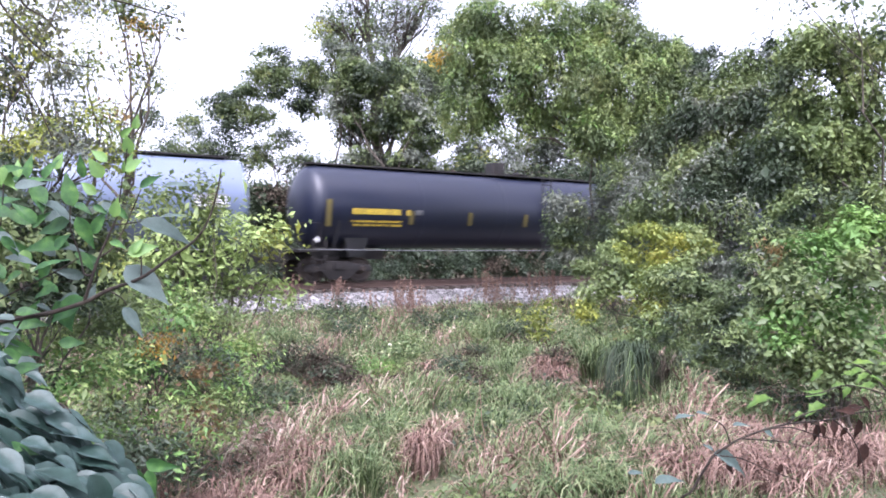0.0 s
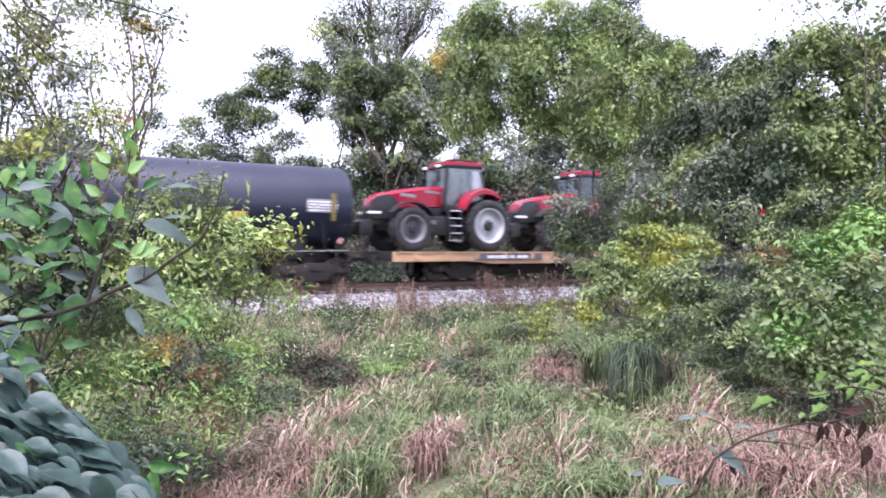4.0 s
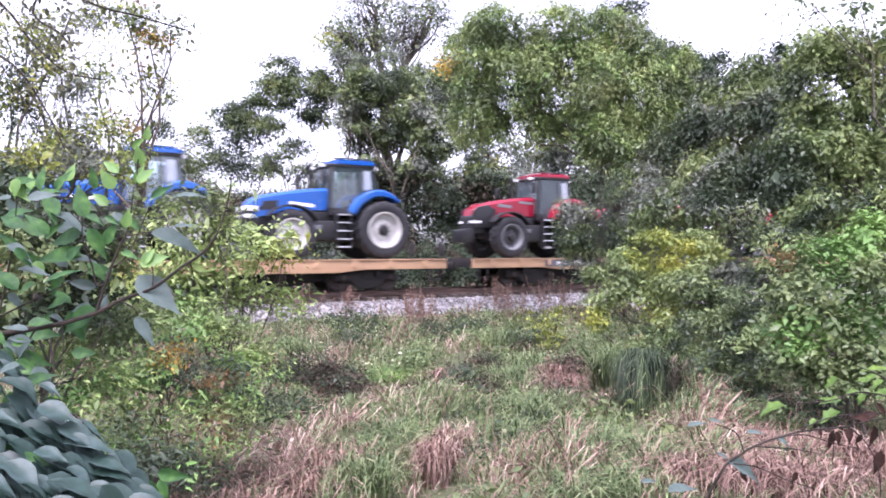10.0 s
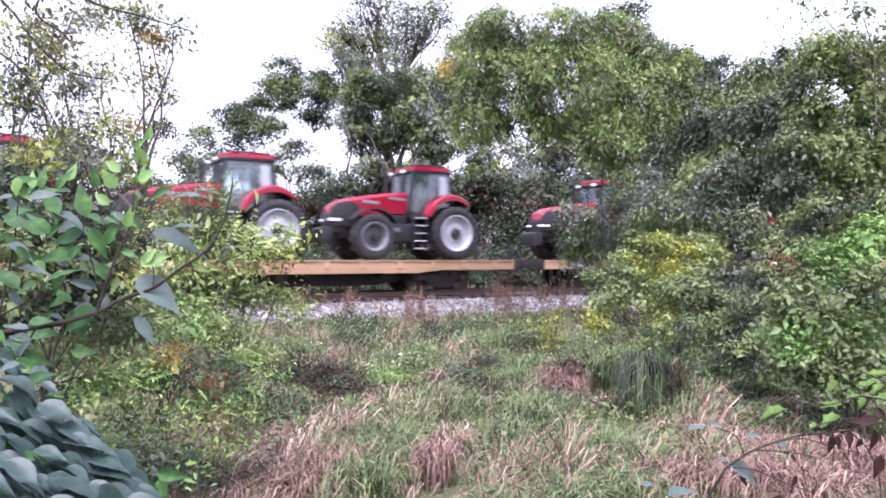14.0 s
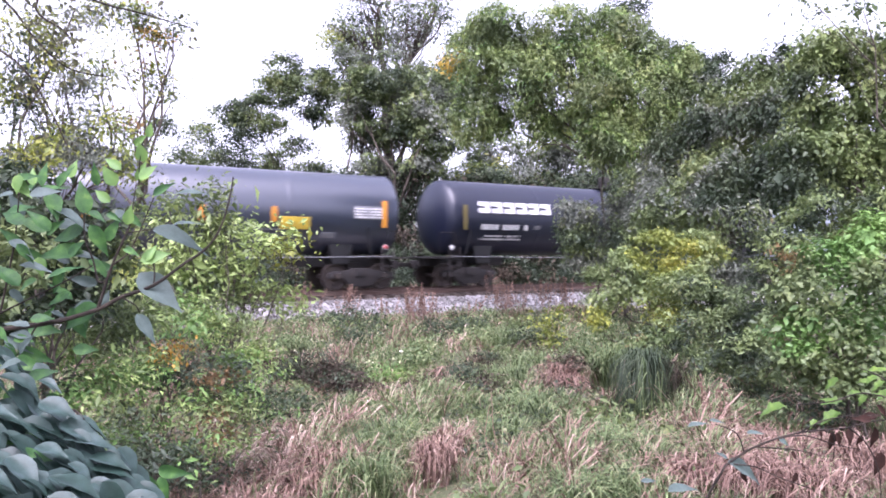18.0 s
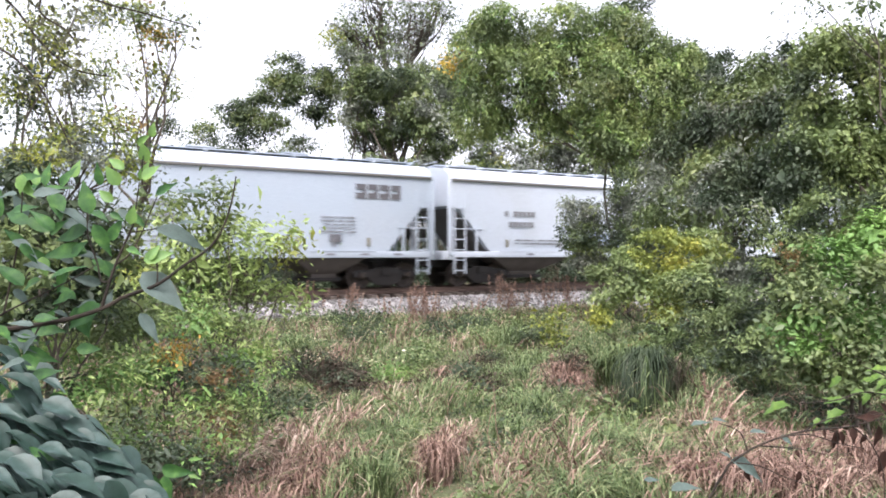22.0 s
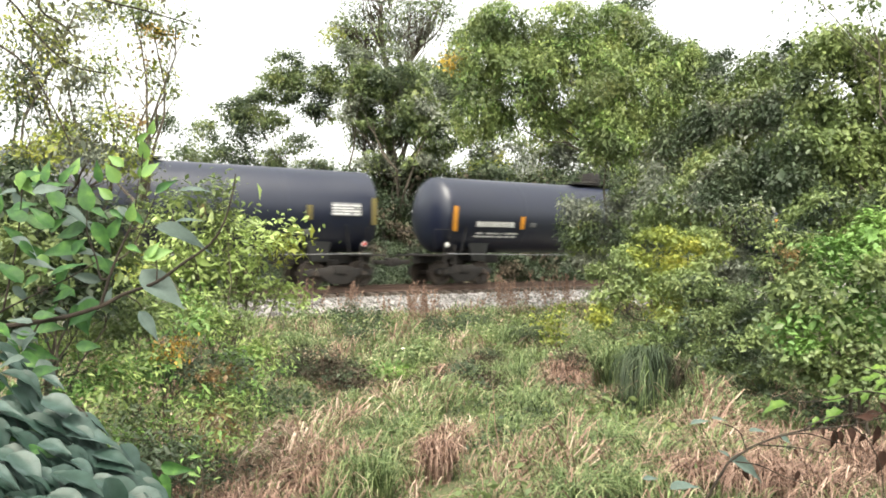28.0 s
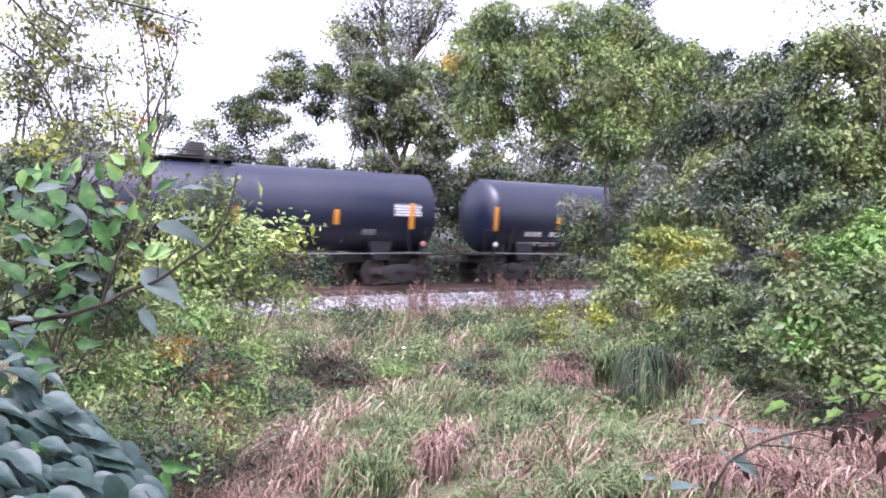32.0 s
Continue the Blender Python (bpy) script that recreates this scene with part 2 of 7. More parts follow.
TRACTOR_BLUE = paint("blue_tractor_enamel", (0.012, 0.085, 0.33), 0.22, 0.0, 0.06, 2.0, (0.02, 0.08, 0.3), 0.02, 30.0, 0.6)
BLACK_PLASTIC = paint("black_plastic", (0.0110, 0.0110, 0.0125), 0.5, 0.0, 0.2, 3.0, (0.018, 0.018, 0.019))
RUBBER = paint("tyre_rubber", (0.0120, 0.0120, 0.0149), 0.75, 0.0, 0.5, 3.0, (0.022, 0.021, 0.022), 0.3)
RIM_SILVER = paint("silver_rim_paint", (0.45, 0.46, 0.49), 0.4, 0.15, 0.15, 3.0)
RIM_WHITE = paint("cream_white_rim_paint", (0.52, 0.515, 0.49), 0.4, 0.0, 0.3, 3.0)
RIM_GREY = paint("mid_grey_rim_paint", (0.20, 0.205, 0.22), 0.45, 0.2, 0.2, 3.0)
RIM_DARK = paint("dark_grey_rim_paint", (0.09, 0.09, 0.10), 0.45, 0.2, 0.2, 3.0)
# pale paint for the sky's reflection in the cab's side glass
PANE_REFLECTION = paint("pale_sky_reflection", (0.34, 0.38, 0.42), 0.35, 0.0, 0.2, 3.0)
LAMP_CLEAR = paint("clear_lamp_lens", (0.75, 0.76, 0.78), 0.15, 0.0, 0.05, 3.0)
CAB_LINING = paint("cab_interior_grey", (0.05, 0.05, 0.055), 0.8, 0.0, 0.2, 3.0)


def glass_pane():
    m, n, l, b = nodes_of("tinted_cab_glass")
    b.inputs["Base Color"].default_value = (0.80, 0.88, 0.88, 1)
    b.inputs["Roughness"].default_value = 0.02
    b.inputs["Transmission Weight"].default_value = 1.0
    b.inputs["IOR"].default_value = 1.45
    clear = n.new("ShaderNodeBsdfTransparent")
    clear.inputs[0].default_value = (0.88, 0.94, 0.95, 1)
    gloss = n.new("ShaderNodeBsdfGlossy")
    gloss.inputs["Roughness"].default_value = 0.03
    fr = n.new("ShaderNodeFresnel")
    fr.inputs[0].default_value = 1.7
    ms = n.new("ShaderNodeMixShader")
    l.new(fr.outputs[0], ms.inputs[0])
    l.new(clear.outputs[0], ms.inputs[1])
    l.new(gloss.outputs[0], ms.inputs[2])
    # weak bluish diffuse layer that paints reflected sky over the glass
    haze = n.new("ShaderNodeBsdfDiffuse")
    haze.inputs[0].default_value = (0.34, 0.46, 0.50, 1)
    hazed = n.new("ShaderNodeMixShader")
    hazed.inputs[0].default_value = 0.035
    l.new(ms.outputs[0], hazed.inputs[1])
    l.new(haze.outputs[0], hazed.inputs[2])
    l.new(hazed.outputs[0], n["Material Output"].inputs["Surface"])
    return m


GLASS = glass_pane()

# ---- mesh helpers ----


def mesh_of(name, bm, mat, smooth=35.0):
    bmesh.ops.recalc_face_normals(bm, faces=bm.faces)
    me = bpy.data.meshes.new(name)
    bm.to_mesh(me)
    bm.free()
    me.materials.append(mat)
    if smooth:
        me.shade_smooth()
        me.set_sharp_from_angle(angle=radians(smooth))
    return me


def share(name, me, parent=None, m=None, label=""):
    ob = new(name, me)
    ob.parent = parent
    if m is not None:
        ob.matrix_basis = m
    if label:
        ob["label"] = label
    return ob


def part(name, bm, mat, parent, label="", smooth=35.0):
    return share(name, mesh_of(name, bm, mat, smooth), parent, None, label)


def box(cx, cy, cz, sx, sy, sz, bevel=0.0, bm=None, turn=None):
    """A box about its centre; sizes are full lengths."""
    own = bmesh.new()
    bmesh.ops.create_cube(own, size=1.0)
    bmesh.ops.scale(own, vec=(sx, sy, sz), verts=own.verts)
    if bevel:
        bmesh.ops.bevel(own, geom=own.edges[:], offset=bevel, segments=2, affect="EDGES", profile=0.6)
    if turn is not None:
        bmesh.ops.transform(own, matrix=turn, verts=own.verts)
    bmesh.ops.translate(own, vec=(cx, cy, cz), verts=own.verts)
    return merge(bm, own)


def merge(bm, own):
    if bm is None:
        return own
    me = bpy.data.meshes.new("join")
    own.to_mesh(me)
    own.free()
    bm.from_mesh(me)
    bpy.data.meshes.remove(me)
    return bm


def rings(bm, loops, close_ends=True):
    """Skin a row of equal closed loops of points."""
    rows = [[bm.verts.new(p) for p in lp] for lp in loops]
    n = len(rows[0])
    for a, b in zip(rows, rows[1:]):
        for i in range(n):
            bm.faces.new((a[i], a[(i + 1) % n], b[(i + 1) % n], b[i]))
    if close_ends:
        bm.faces.new(rows[0])
        bm.faces.new(rows[-1])
    return bm


def tube(points, radii, seg=8, bm=None):
    """A round rod along a row of points."""
    bm = bm or bmesh.new()
    pts = [Vector(p) for p in points]
    if isinstance(radii, (int, float)):
        radii = [radii] * len(pts)
    loops = []
    for i, p in enumerate(pts):
        d = (pts[min(i + 1, len(pts) - 1)] - pts[max(i - 1, 0)]).normalized()
        u = d.cross(Vector((0.31, 0.12, 0.94)) if abs(d.z) < 0.9 else Vector((0.95, 0.3, 0.1))).normalized()
        v = d.cross(u)
        loops.append([p + (u * math.cos(k * math.tau / seg) + v * math.sin(k * math.tau / seg)) * radii[i] for k in range(seg)])
    return rings(bm, loops)


def lathe(profile, axis="x", seg=32, bm=None):
    """Turn a row of (along, radius) about an axis through the origin."""
    bm = bm or bmesh.new()
    loops = []
    for a, r in profile:
        lp = []
        for k in range(seg):
            c, s = math.cos(k * math.tau / seg) * max(r, 1e-4), math.sin(k * math.tau / seg) * max(r, 1e-4)
            lp.append((a, c, s) if axis == "x" else (c, a, s) if axis == "y" else (c, s, a))
        loops.append(lp)
    return rings(bm, loops)


def prism(outline, y0, y1, bm=None, bevel=0.0):
    """An outline of (x, z) with a thickness from y0 to y1."""
    own = bmesh.new()
    a = [own.verts.new((x, y0, z)) for x, z in outline]
    b = [own.verts.new((x, y1, z)) for x, z in outline]
    own.faces.new(a)
    own.faces.new(b[::-1])
    for i in range(len(a)):
        j = (i + 1) % len(a)
        own.faces.new((a[i], b[i], b[j], a[j]))
    if bevel:
        bmesh.ops.recalc_face_normals(own, faces=own.faces)
        bmesh.ops.bevel(own, geom=own.edges[:], offset=bevel, segments=2, affect="EDGES", profile=0.6)
    return merge(bm, own)


def cloud(name, verts, tris, mats, mat_index=None, smooth=False):
    """A mesh straight from arrays of points and triangles."""
    me = bpy.data.meshes.new(name)
    me.vertices.add(len(verts))
    me.vertices.foreach_set("co", np.ascontiguousarray(verts, np.float32).ravel())
    me.loops.add(len(tris) * 3)
    me.loops.foreach_set("vertex_index", np.ascontiguousarray(tris, np.int32).ravel())
    me.polygons.add(len(tris))
    me.polygons.foreach_set("loop_start", np.arange(0, len(tris) * 3, 3, dtype=np.int32))
    for m in mats:
        me.materials.append(m)
    if mat_index is not None:
        me.polygons.foreach_set("material_index", np.ascontiguousarray(mat_index, np.int32))
    if smooth:
        me.polygons.foreach_set("use_smooth", np.ones(len(tris), bool))
    me.update(calc_edges=True)
    return me

# ---- ground ----
RIGHT = Vector((math.cos(radians(HEADING)), -math.sin(radians(HEADING)), 0))
AHEAD = Vector((math.sin(radians(HEADING)), math.cos(radians(HEADING)), 0))


def ground_z(x, y):
    """Height of the bare ground: a flat meadow below the track, rising a little where one stands."""
    x, y = np.asarray(x, float), np.asarray(y, float)
    near = np.exp(-((x - EYE.x) ** 2 + (y - EYE.y) ** 2) / 30.0)
    wave = 0.10 * np.sin(x * 0.55 + 1.3) * np.cos(y * 0.48) + 0.05 * np.sin(x * 1.7 + y * 1.3)
    away = np.clip((np.abs(y) - 3.0) / 2.0, 0, 1)
    far = np.clip((np.abs(x) + np.abs(y) - 120) / 100, 0, 1)
    hollow = 0.6 * np.exp(-(((x - 5.11) / 2.6) ** 2 + ((y - -12.61) / 1.3) ** 2))
    return -1.05 + 0.5 * near + (wave * (1 - far) - hollow) * away


def axis_steps(lo, hi, step, reach, n):
    inner = np.arange(lo, hi + step / 2, step)
    out = np.geomspace(step, reach, n)
    return np.concatenate([lo - out[::-1], inner, hi + out])


def sheet(name, xs, ys, height, mat):
    gx, gy = np.meshgrid(xs, ys, indexing="ij")
    v = np.stack([gx, gy, height(gx, gy)], -1).reshape(-1, 3)
    i = np.arange(len(xs) * len(ys)).reshape(len(xs), len(ys))
    a, b, c, d = i[:-1, :-1].ravel(), i[1:, :-1].ravel(), i[1:, 1:].ravel(), i[:-1, 1:].ravel()
    return new(name, cloud(name, v, np.concatenate([np.stack([a, b, c], 1), np.stack([a, c, d], 1)]), [mat], None, True))


ground = sheet("ground", axis_steps(-14, 24, 0.4, 2200, 26), axis_steps(-27, 14, 0.4, 2200, 26), ground_z, SOIL)
tagged(ground, "uneven dark soil of an overgrown trackside meadow", "ground", kind="structure")

# ---- track ----


def ballast_z(x, y):
    side = np.clip((np.abs(y) - 1.6) / 1.7, 0, 1)
    return -0.34 - 0.78 * side + 0.02 * np.sin(x * 9) * np.sin(y * 11)


bed = sheet("ballast_bed", axis_steps(-40, 60, 0.5, 700, 12), np.linspace(-3.3, 3.3, 34), ballast_z, BALLAST)
tagged(bed, "raised bed of pale grey crushed stone", "ballast", kind="structure")


def rock_cloud(rng, n, x0, x1, y0, y1, zf, lo, hi):
    """Loose angular stones lying on a surface."""
    base = np.array([(1, 0, 0), (-1, 0, 0), (0, 1, 0), (0, -1, 0), (0, 0, 1), (0, 0, -1)], float)
    tri = np.array([(0, 2, 4), (2, 1, 4), (1, 3, 4), (3, 0, 4), (2, 0, 5), (1, 2, 5), (3, 1, 5), (0, 3, 5)])
    x, y = rng.uniform(x0, x1, n), rng.uniform(y0, y1, n)
    s = rng.uniform(lo, hi, n)
    p = base[None] * rng.uniform(0.6, 1.25, (n, 6, 1)) * s[:, None, None] * rng.uniform(0.7, 1.2, (n, 1, 3))
    p += rng.normal(0, 0.12, (n, 6, 3)) * s[:, None, None]
    a = rng.uniform(0, math.tau, n)
    c, k = np.cos(a)[:, None], np.sin(a)[:, None]
    q = np.stack([p[..., 0] * c - p[..., 1] * k, p[..., 0] * k + p[..., 1] * c, p[..., 2]], -1)
    q += np.stack([x, y, zf(x, y) + s * 0.35], -1)[:, None]
    t = (tri[None] + 6 * np.arange(n)[:, None, None]).reshape(-1, 3)
    return q.reshape(-1, 3), t


rng = np.random.default_rng(5)
v1, t1 = rock_cloud(rng, 14000, -14, 20, -3.35, -1.36, ballast_z, 0.025, 0.06)
v2, t2 = rock_cloud(rng, 3000, -14, 20, -1.3, 2.4, ballast_z, 0.025, 0.055)
stones = new("ballast_stones", cloud("ballast_stones", np.concatenate([v1, v2]), np.concatenate([t1, t2 + len(v1)]), [STONE]))
tagged(stones, "loose pale grey angular ballast stones beside the rails", "ballast", kind="stuff")

track = new("railway_track")
tagged(track, "single railway track with rusty rails on dark timber ties", "track", kind="structure")
for side in (-1, 1):
    y = side * 0.755
    prof = [(-0.075, -0.185), (0.075, -0.185), (0.075, -0.17), (0.012, -0.15), (0.012, -0.045), (0.036, -0.035), (0.036, -0.004), (0.028, 0.0), (-0.028, 0.0), (-0.036, -0.004), (-0.036, -0.035), (-0.012, -0.045), (-0.012, -0.15), (-0.075, -0.17)]
    part("rail", rings(bmesh.new(), [[(x, y + a, b) for a, b in prof] for x in (-480, -40, -10, 20, 60, 520)]), RAIL, track, "rust-brown steel rail with a worn head")
tie_me = mesh_of("tie", box(0, 0, -0.28, 0.23, 2.6, 0.18, 0.012), TIE)
for i in range(230):
    share("tie", tie_me, track, pose(-38 + i * 0.5, random.uniform(-0.03, 0.03), random.uniform(-0.008, 0.004), 0, 0, random.uniform(-0.8, 0.8)))

# ---- plants: generators ----


def unit(v):
    return v / np.maximum(np.linalg.norm(v, axis=-1, keepdims=True), 1e-6)


def leaves(rng, centres, out, size, droop=0.5, fold=0.12, width=0.27, spread=0.55, upward=0.35):
    """Folded leaf blades at the centres, facing mostly outwards and upwards, tips hanging."""
    n = len(centres)
    nrm = unit(out * 0.75 + np.array([0, 0, upward]) + rng.normal(0, spread, (n, 3)))
    tip = rng.normal(0, 0.7, (n, 3)) + out * 0.5 - np.array([0, 0, droop])
    tip = unit(tip - nrm * (tip * nrm).sum(1, keepdims=True))
    side = np.cross(nrm, tip)
    s = (size * rng.lognormal(0, 0.36, n))[:, None]
    base = centres - tip * s * 0.5
    mid = base + tip * s * 0.42
    v = np.stack([base, mid + side * s * width + nrm * s * fold, base + tip * s, mid - side * s * width + nrm * s * fold], 1)
    i = 4 * np.arange(n)[:, None]
    t = np.concatenate([np.concatenate([i, i + 2, i + 1], 1)[:, None], np.concatenate([i, i + 3, i + 2], 1)[:, None]], 1)
    return v.reshape(-1, 3), t.reshape(-1, 3)


def crown_points(rng, blobs, size, cover, clump=36, spread=2.4, hollow=0.7, ragged=0.3, lumps=7, hang=1.0, drape=0.7):
    """Leaf places in sprays over the upper and outer sides of many rounded lumps that fill each mass (x, y, z, radius, height)."""
    pts, outs, nodes = [], [], []
    for x, y, z, r, h in blobs:
        n = int(cover * math.pi * r * h / (size * size * 0.34))
        k = max(4, n // clump)
        m = max(3, int(lumps * rng.uniform(0.8, 1.3)))
        way = unit(rng.normal(0, 1, (m, 3)) + np.array([0, 0, 0.15]))
        share_of = rng.uniform(0.3, 0.55, (m, 1))
        mid = np.array([x, y, z]) + way * np.array([r, r, h]) * (1.02 - share_of) * rng.uniform(0.8, 1.08, (m, 1))
        big = share_of * np.array([r, r, h * (0.6 + 0.4 * hang)])
        pick = rng.choice(m, k, p=(big[:, 0] ** 2) / (big[:, 0] ** 2).sum())
        d = unit(rng.normal(0, 1, (k, 3)) + way[pick] * 0.4 + np.array([0, 0, 0.3]))
        lump = 1 + ragged * 0.5 * np.sin(d[:, 0] * 5 + pick) * np.sin(d[:, 1] * 4 + y * 2)
        f = (hollow + (1 - hollow) * rng.uniform(0, 1, k) ** 0.5) * lump * rng.uniform(0.85, 1.12, k)
        c = mid[pick] + d * f[:, None] * big[pick]
        nodes.append(c)
        q = rng.poisson(clump, k)
        cc, dd = np.repeat(c, q, 0), np.repeat(d, q, 0)
        # sprays grow outwards and sag
        along = rng.uniform(-1, 1, (len(cc), 1)) * size * spread * 1.2
        pts.append(cc + unit(dd * 0.8 + np.array([0, 0, -0.25])) * along * 0.6 + rng.normal(0, size * spread * 0.8, cc.shape) * np.array([1, 1, drape * 0.8]))
        outs.append(dd)
    return np.concatenate(pts), np.concatenate(outs), nodes


def limb(bm, rng, a, b, r0, r1, bend=0.12, seg=6, steps=6):
    a, b = Vector(a), Vector(b)
    far = (b - a).length
    off = Vector(rng.normal(0, bend * far, 3))
    pts = []
    for i in range(steps + 1):
        f = i / steps
        w = Vector(rng.normal(0, 0.02 * far, 3)) if 0 < i < steps else Vector()
        pts.append(a.lerp(b, f) + off * math.sin(f * math.pi) + w)
    tube(pts, [r0 + (r1 - r0) * (i / steps) ** 0.8 for i in range(steps + 1)], seg, bm)
    return pts


def plant(name, label, category, foot, blobs, mats, size, cover=3.0, seed=1, bole=0.14, group="", stems=1, twigs=5, shares=None, clump=36, spread=2.2, hollow=0.7, droop=0.5, ragged=0.3, fork=0.45, width=0.27, upward=0.5, lumps=7, hang=1.0, accents=(), drape=0.7):
    """A tree or shrub: trunk with limbs to every mass of its crown, and the crown of single leaves."""
    rng = np.random.default_rng(seed)
    fx, fy = foot
    stems = min(stems, len(blobs))
    fz = float(ground_z(fx, fy)) - 0.05
    if abs(fy) < 3.3:
        fz = -1.1
    root = new(name)
    root.location = (fx, fy, fz)
    tagged(root, label, category, group)
    home = np.array([fx, fy, fz])
    pts, outs, nodes = crown_points(rng, blobs, size, cover, clump, spread, hollow, ragged, lumps, hang, drape)
    keep = pts[:, 2] > ground_z(pts[:, 0], pts[:, 1]) + 0.02
    pts, outs = pts[keep], outs[keep]
    bm = bmesh.new()
    mass = np.array([(b[0], b[1], b[2]) for b in blobs]) - home
    for s in range(stems):
        own = [i for i in range(len(blobs)) if i % stems == s]
        goal = mass[own].mean(0)
        start = np.array([rng.normal(0, 0.12 * (stems > 1)), rng.normal(0, 0.12 * (stems > 1)), 0.0])
        split = start + (goal - start) * fork
        split[:2] = start[:2] + (goal[:2] - start[:2]) * fork * 0.6
        r = bole / math.sqrt(stems)
        limb(bm, rng, start, split, r, r * 0.75, 0.04, 8)
        for i in own:
            main = limb(bm, rng, split, mass[i], r * 0.6, r * 0.2, 0.1)
            for _ in range(twigs):
                p = main[rng.integers(2, len(main))]
                q = nodes[i][rng.integers(len(nodes[i]))] - home
                limb(bm, rng, p, q, r * 0.17, r * 0.05, 0.1, 4, 4)
    part("trunk", bm, BARK, root, "")
    v, t = leaves(rng, pts - home, outs, size, droop, width=width, upward=upward)
    idx = None
    if len(mats) > 1:
        # each clump of foliage keeps one tone
        field = np.sin(pts[:, 0] * 1.9 / max(0.4, size * 9) + seed) + np.sin(pts[:, 1] * 2.3 / max(0.4, size * 9)) + np.sin(pts[:, 2] * 2.9 / max(0.4, size * 9) + 2 * seed) + rng.normal(0, 0.22, len(pts))
        order = np.argsort(np.argsort(field)) / len(field)
        idx = np.repeat(np.searchsorted(np.cumsum(shares)[:-1], order), 2)
    share("crown", cloud("crown", v, t, mats, idx), root)
    for blob, mat in accents:
        pts, outs, _ = crown_points(rng, [blob], size, 1.3, 14, 2.2, 0.4)
        v, t = leaves(rng, pts - home, outs, size, droop)
        share("turning_leaves", cloud("turning_leaves", v, t, [mat]), root, None, "spray of leaves turning yellow")
    return root


def blades(rng, x, y, z, h, lean, width=0.009, twist=0.4, fall=0.0):
    """Grass blades as bent, tapering strips."""
    n = len(x)
    a = rng.uniform(0, math.tau, n)
    d = np.stack([np.cos(a), np.sin(a), np.zeros(n)], 1)
    s = np.stack([-np.sin(a + twist), np.cos(a + twist), np.zeros(n)], 1) * (width * rng.uniform(0.6, 1.3, n))[:, None]
    p = np.stack([x, y, z], 1)
    up = np.array([0, 0, 1.0])
    ln = (lean * rng.uniform(0.3, 1.4, n) * h)[:, None]
    top = rng.uniform(0.8, 1.02, n)
    fall = np.broadcast_to(fall, (n,))
    rows = [(0.0, 0.0, 1.0), (0.48, 0.16, 0.95), (0.84 - 0.12 * fall, 0.5, 0.8), (0.95 - 0.42 * fall, 0.86, 0.55)]
    pts = []
    for rise, reach, wide in rows:
        m = p + up * (h * rise)[:, None] + d * ln * reach
        pts += [m - s * wide, m + s * wide]
    pts.append(p + up * (h * np.maximum(top - fall, 0.04))[:, None] + d * ln * (1.15 - 0.1 * fall)[:, None])
    v = np.stack(pts, 1)
    base = np.array([(0, 1, 3), (0, 3, 2), (2, 3, 5), (2, 5, 4), (4, 5, 7), (4, 7, 6), (6, 7, 8)])
    t = base[None] + 9 * np.arange(n)[:, None, None]
    return v.reshape(-1, 3), t.reshape(-1, 3)


# ---- plants beyond the track ----
plant("tree", "tall broadleaf tree with an open crown behind the track", "tree", (18.59, 16.01), [(19.02, 14.46, 11.78, 2.86, 1.68), (20.85, 12.24, 10.22, 1.97, 2.30), (17.17, 14.41, 9.89, 1.80, 1.64), (17.59, 15.35, 8.08, 1.21, 1.34), (22.20, 12.58, 12.45, 1.34, 2.02), (16.84, 15.73, 12.45, 1.21, 1.34)], [G_DARK, G_MID, G_GREY], 0.14, 3.6, 11, 0.26, "trackside trees", 1, 10, (0.15, 0.55, 0.3), 12, 2.0, 0.45, lumps=12, accents=[((16.22, 17.40, 14.32, 0.82, 0.82), G_YELLOW)])
plant("tree", "tall tree with a thin see-through top and bare limbs", "tree", (20.36, 17.29), [(18.81, 18.19, 14.84, 2.88, 1.80), (21.29, 16.74, 15.74, 2.52, 1.98), (17.57, 18.92, 15.56, 1.29, 1.62), (22.84, 15.83, 16.64, 1.80, 1.80), (19.74, 17.65, 17.18, 2.52, 1.44)], [G_DARK, G_MID, G_GREY], 0.15, 1.15, 16, 0.4, "trackside trees", 1, 26, (0.2, 0.5, 0.3), 10, 2.6, 0.2, lumps=16, fork=0.7)
plant("tree", "rounded dark green tree behind the track", "tree", (15.09, 20.38), [(14.61, 20.51, 12.88, 1.65, 1.29), (15.85, 19.79, 12.52, 1.65, 1.58), (14.00, 20.89, 11.62, 1.51, 1.29), (15.56, 19.99, 10.72, 1.65, 1.01), (13.23, 21.36, 10.54, 1.22, 1.08), (17.25, 18.98, 11.62, 1.08, 1.08), (12.62, 21.73, 9.82, 1.44, 0.93), (13.92, 20.97, 9.57, 1.08, 0.79), (16.49, 19.45, 9.93, 1.01, 0.65), (11.84, 22.18, 10.72, 0.86, 0.50)], [G_DARK, G_MID], 0.14, 3.4, 12, 0.07, "trackside trees", 3, 2, (0.3, 0.7), 14, 1.9, 0.4, lumps=10, fork=0.6)
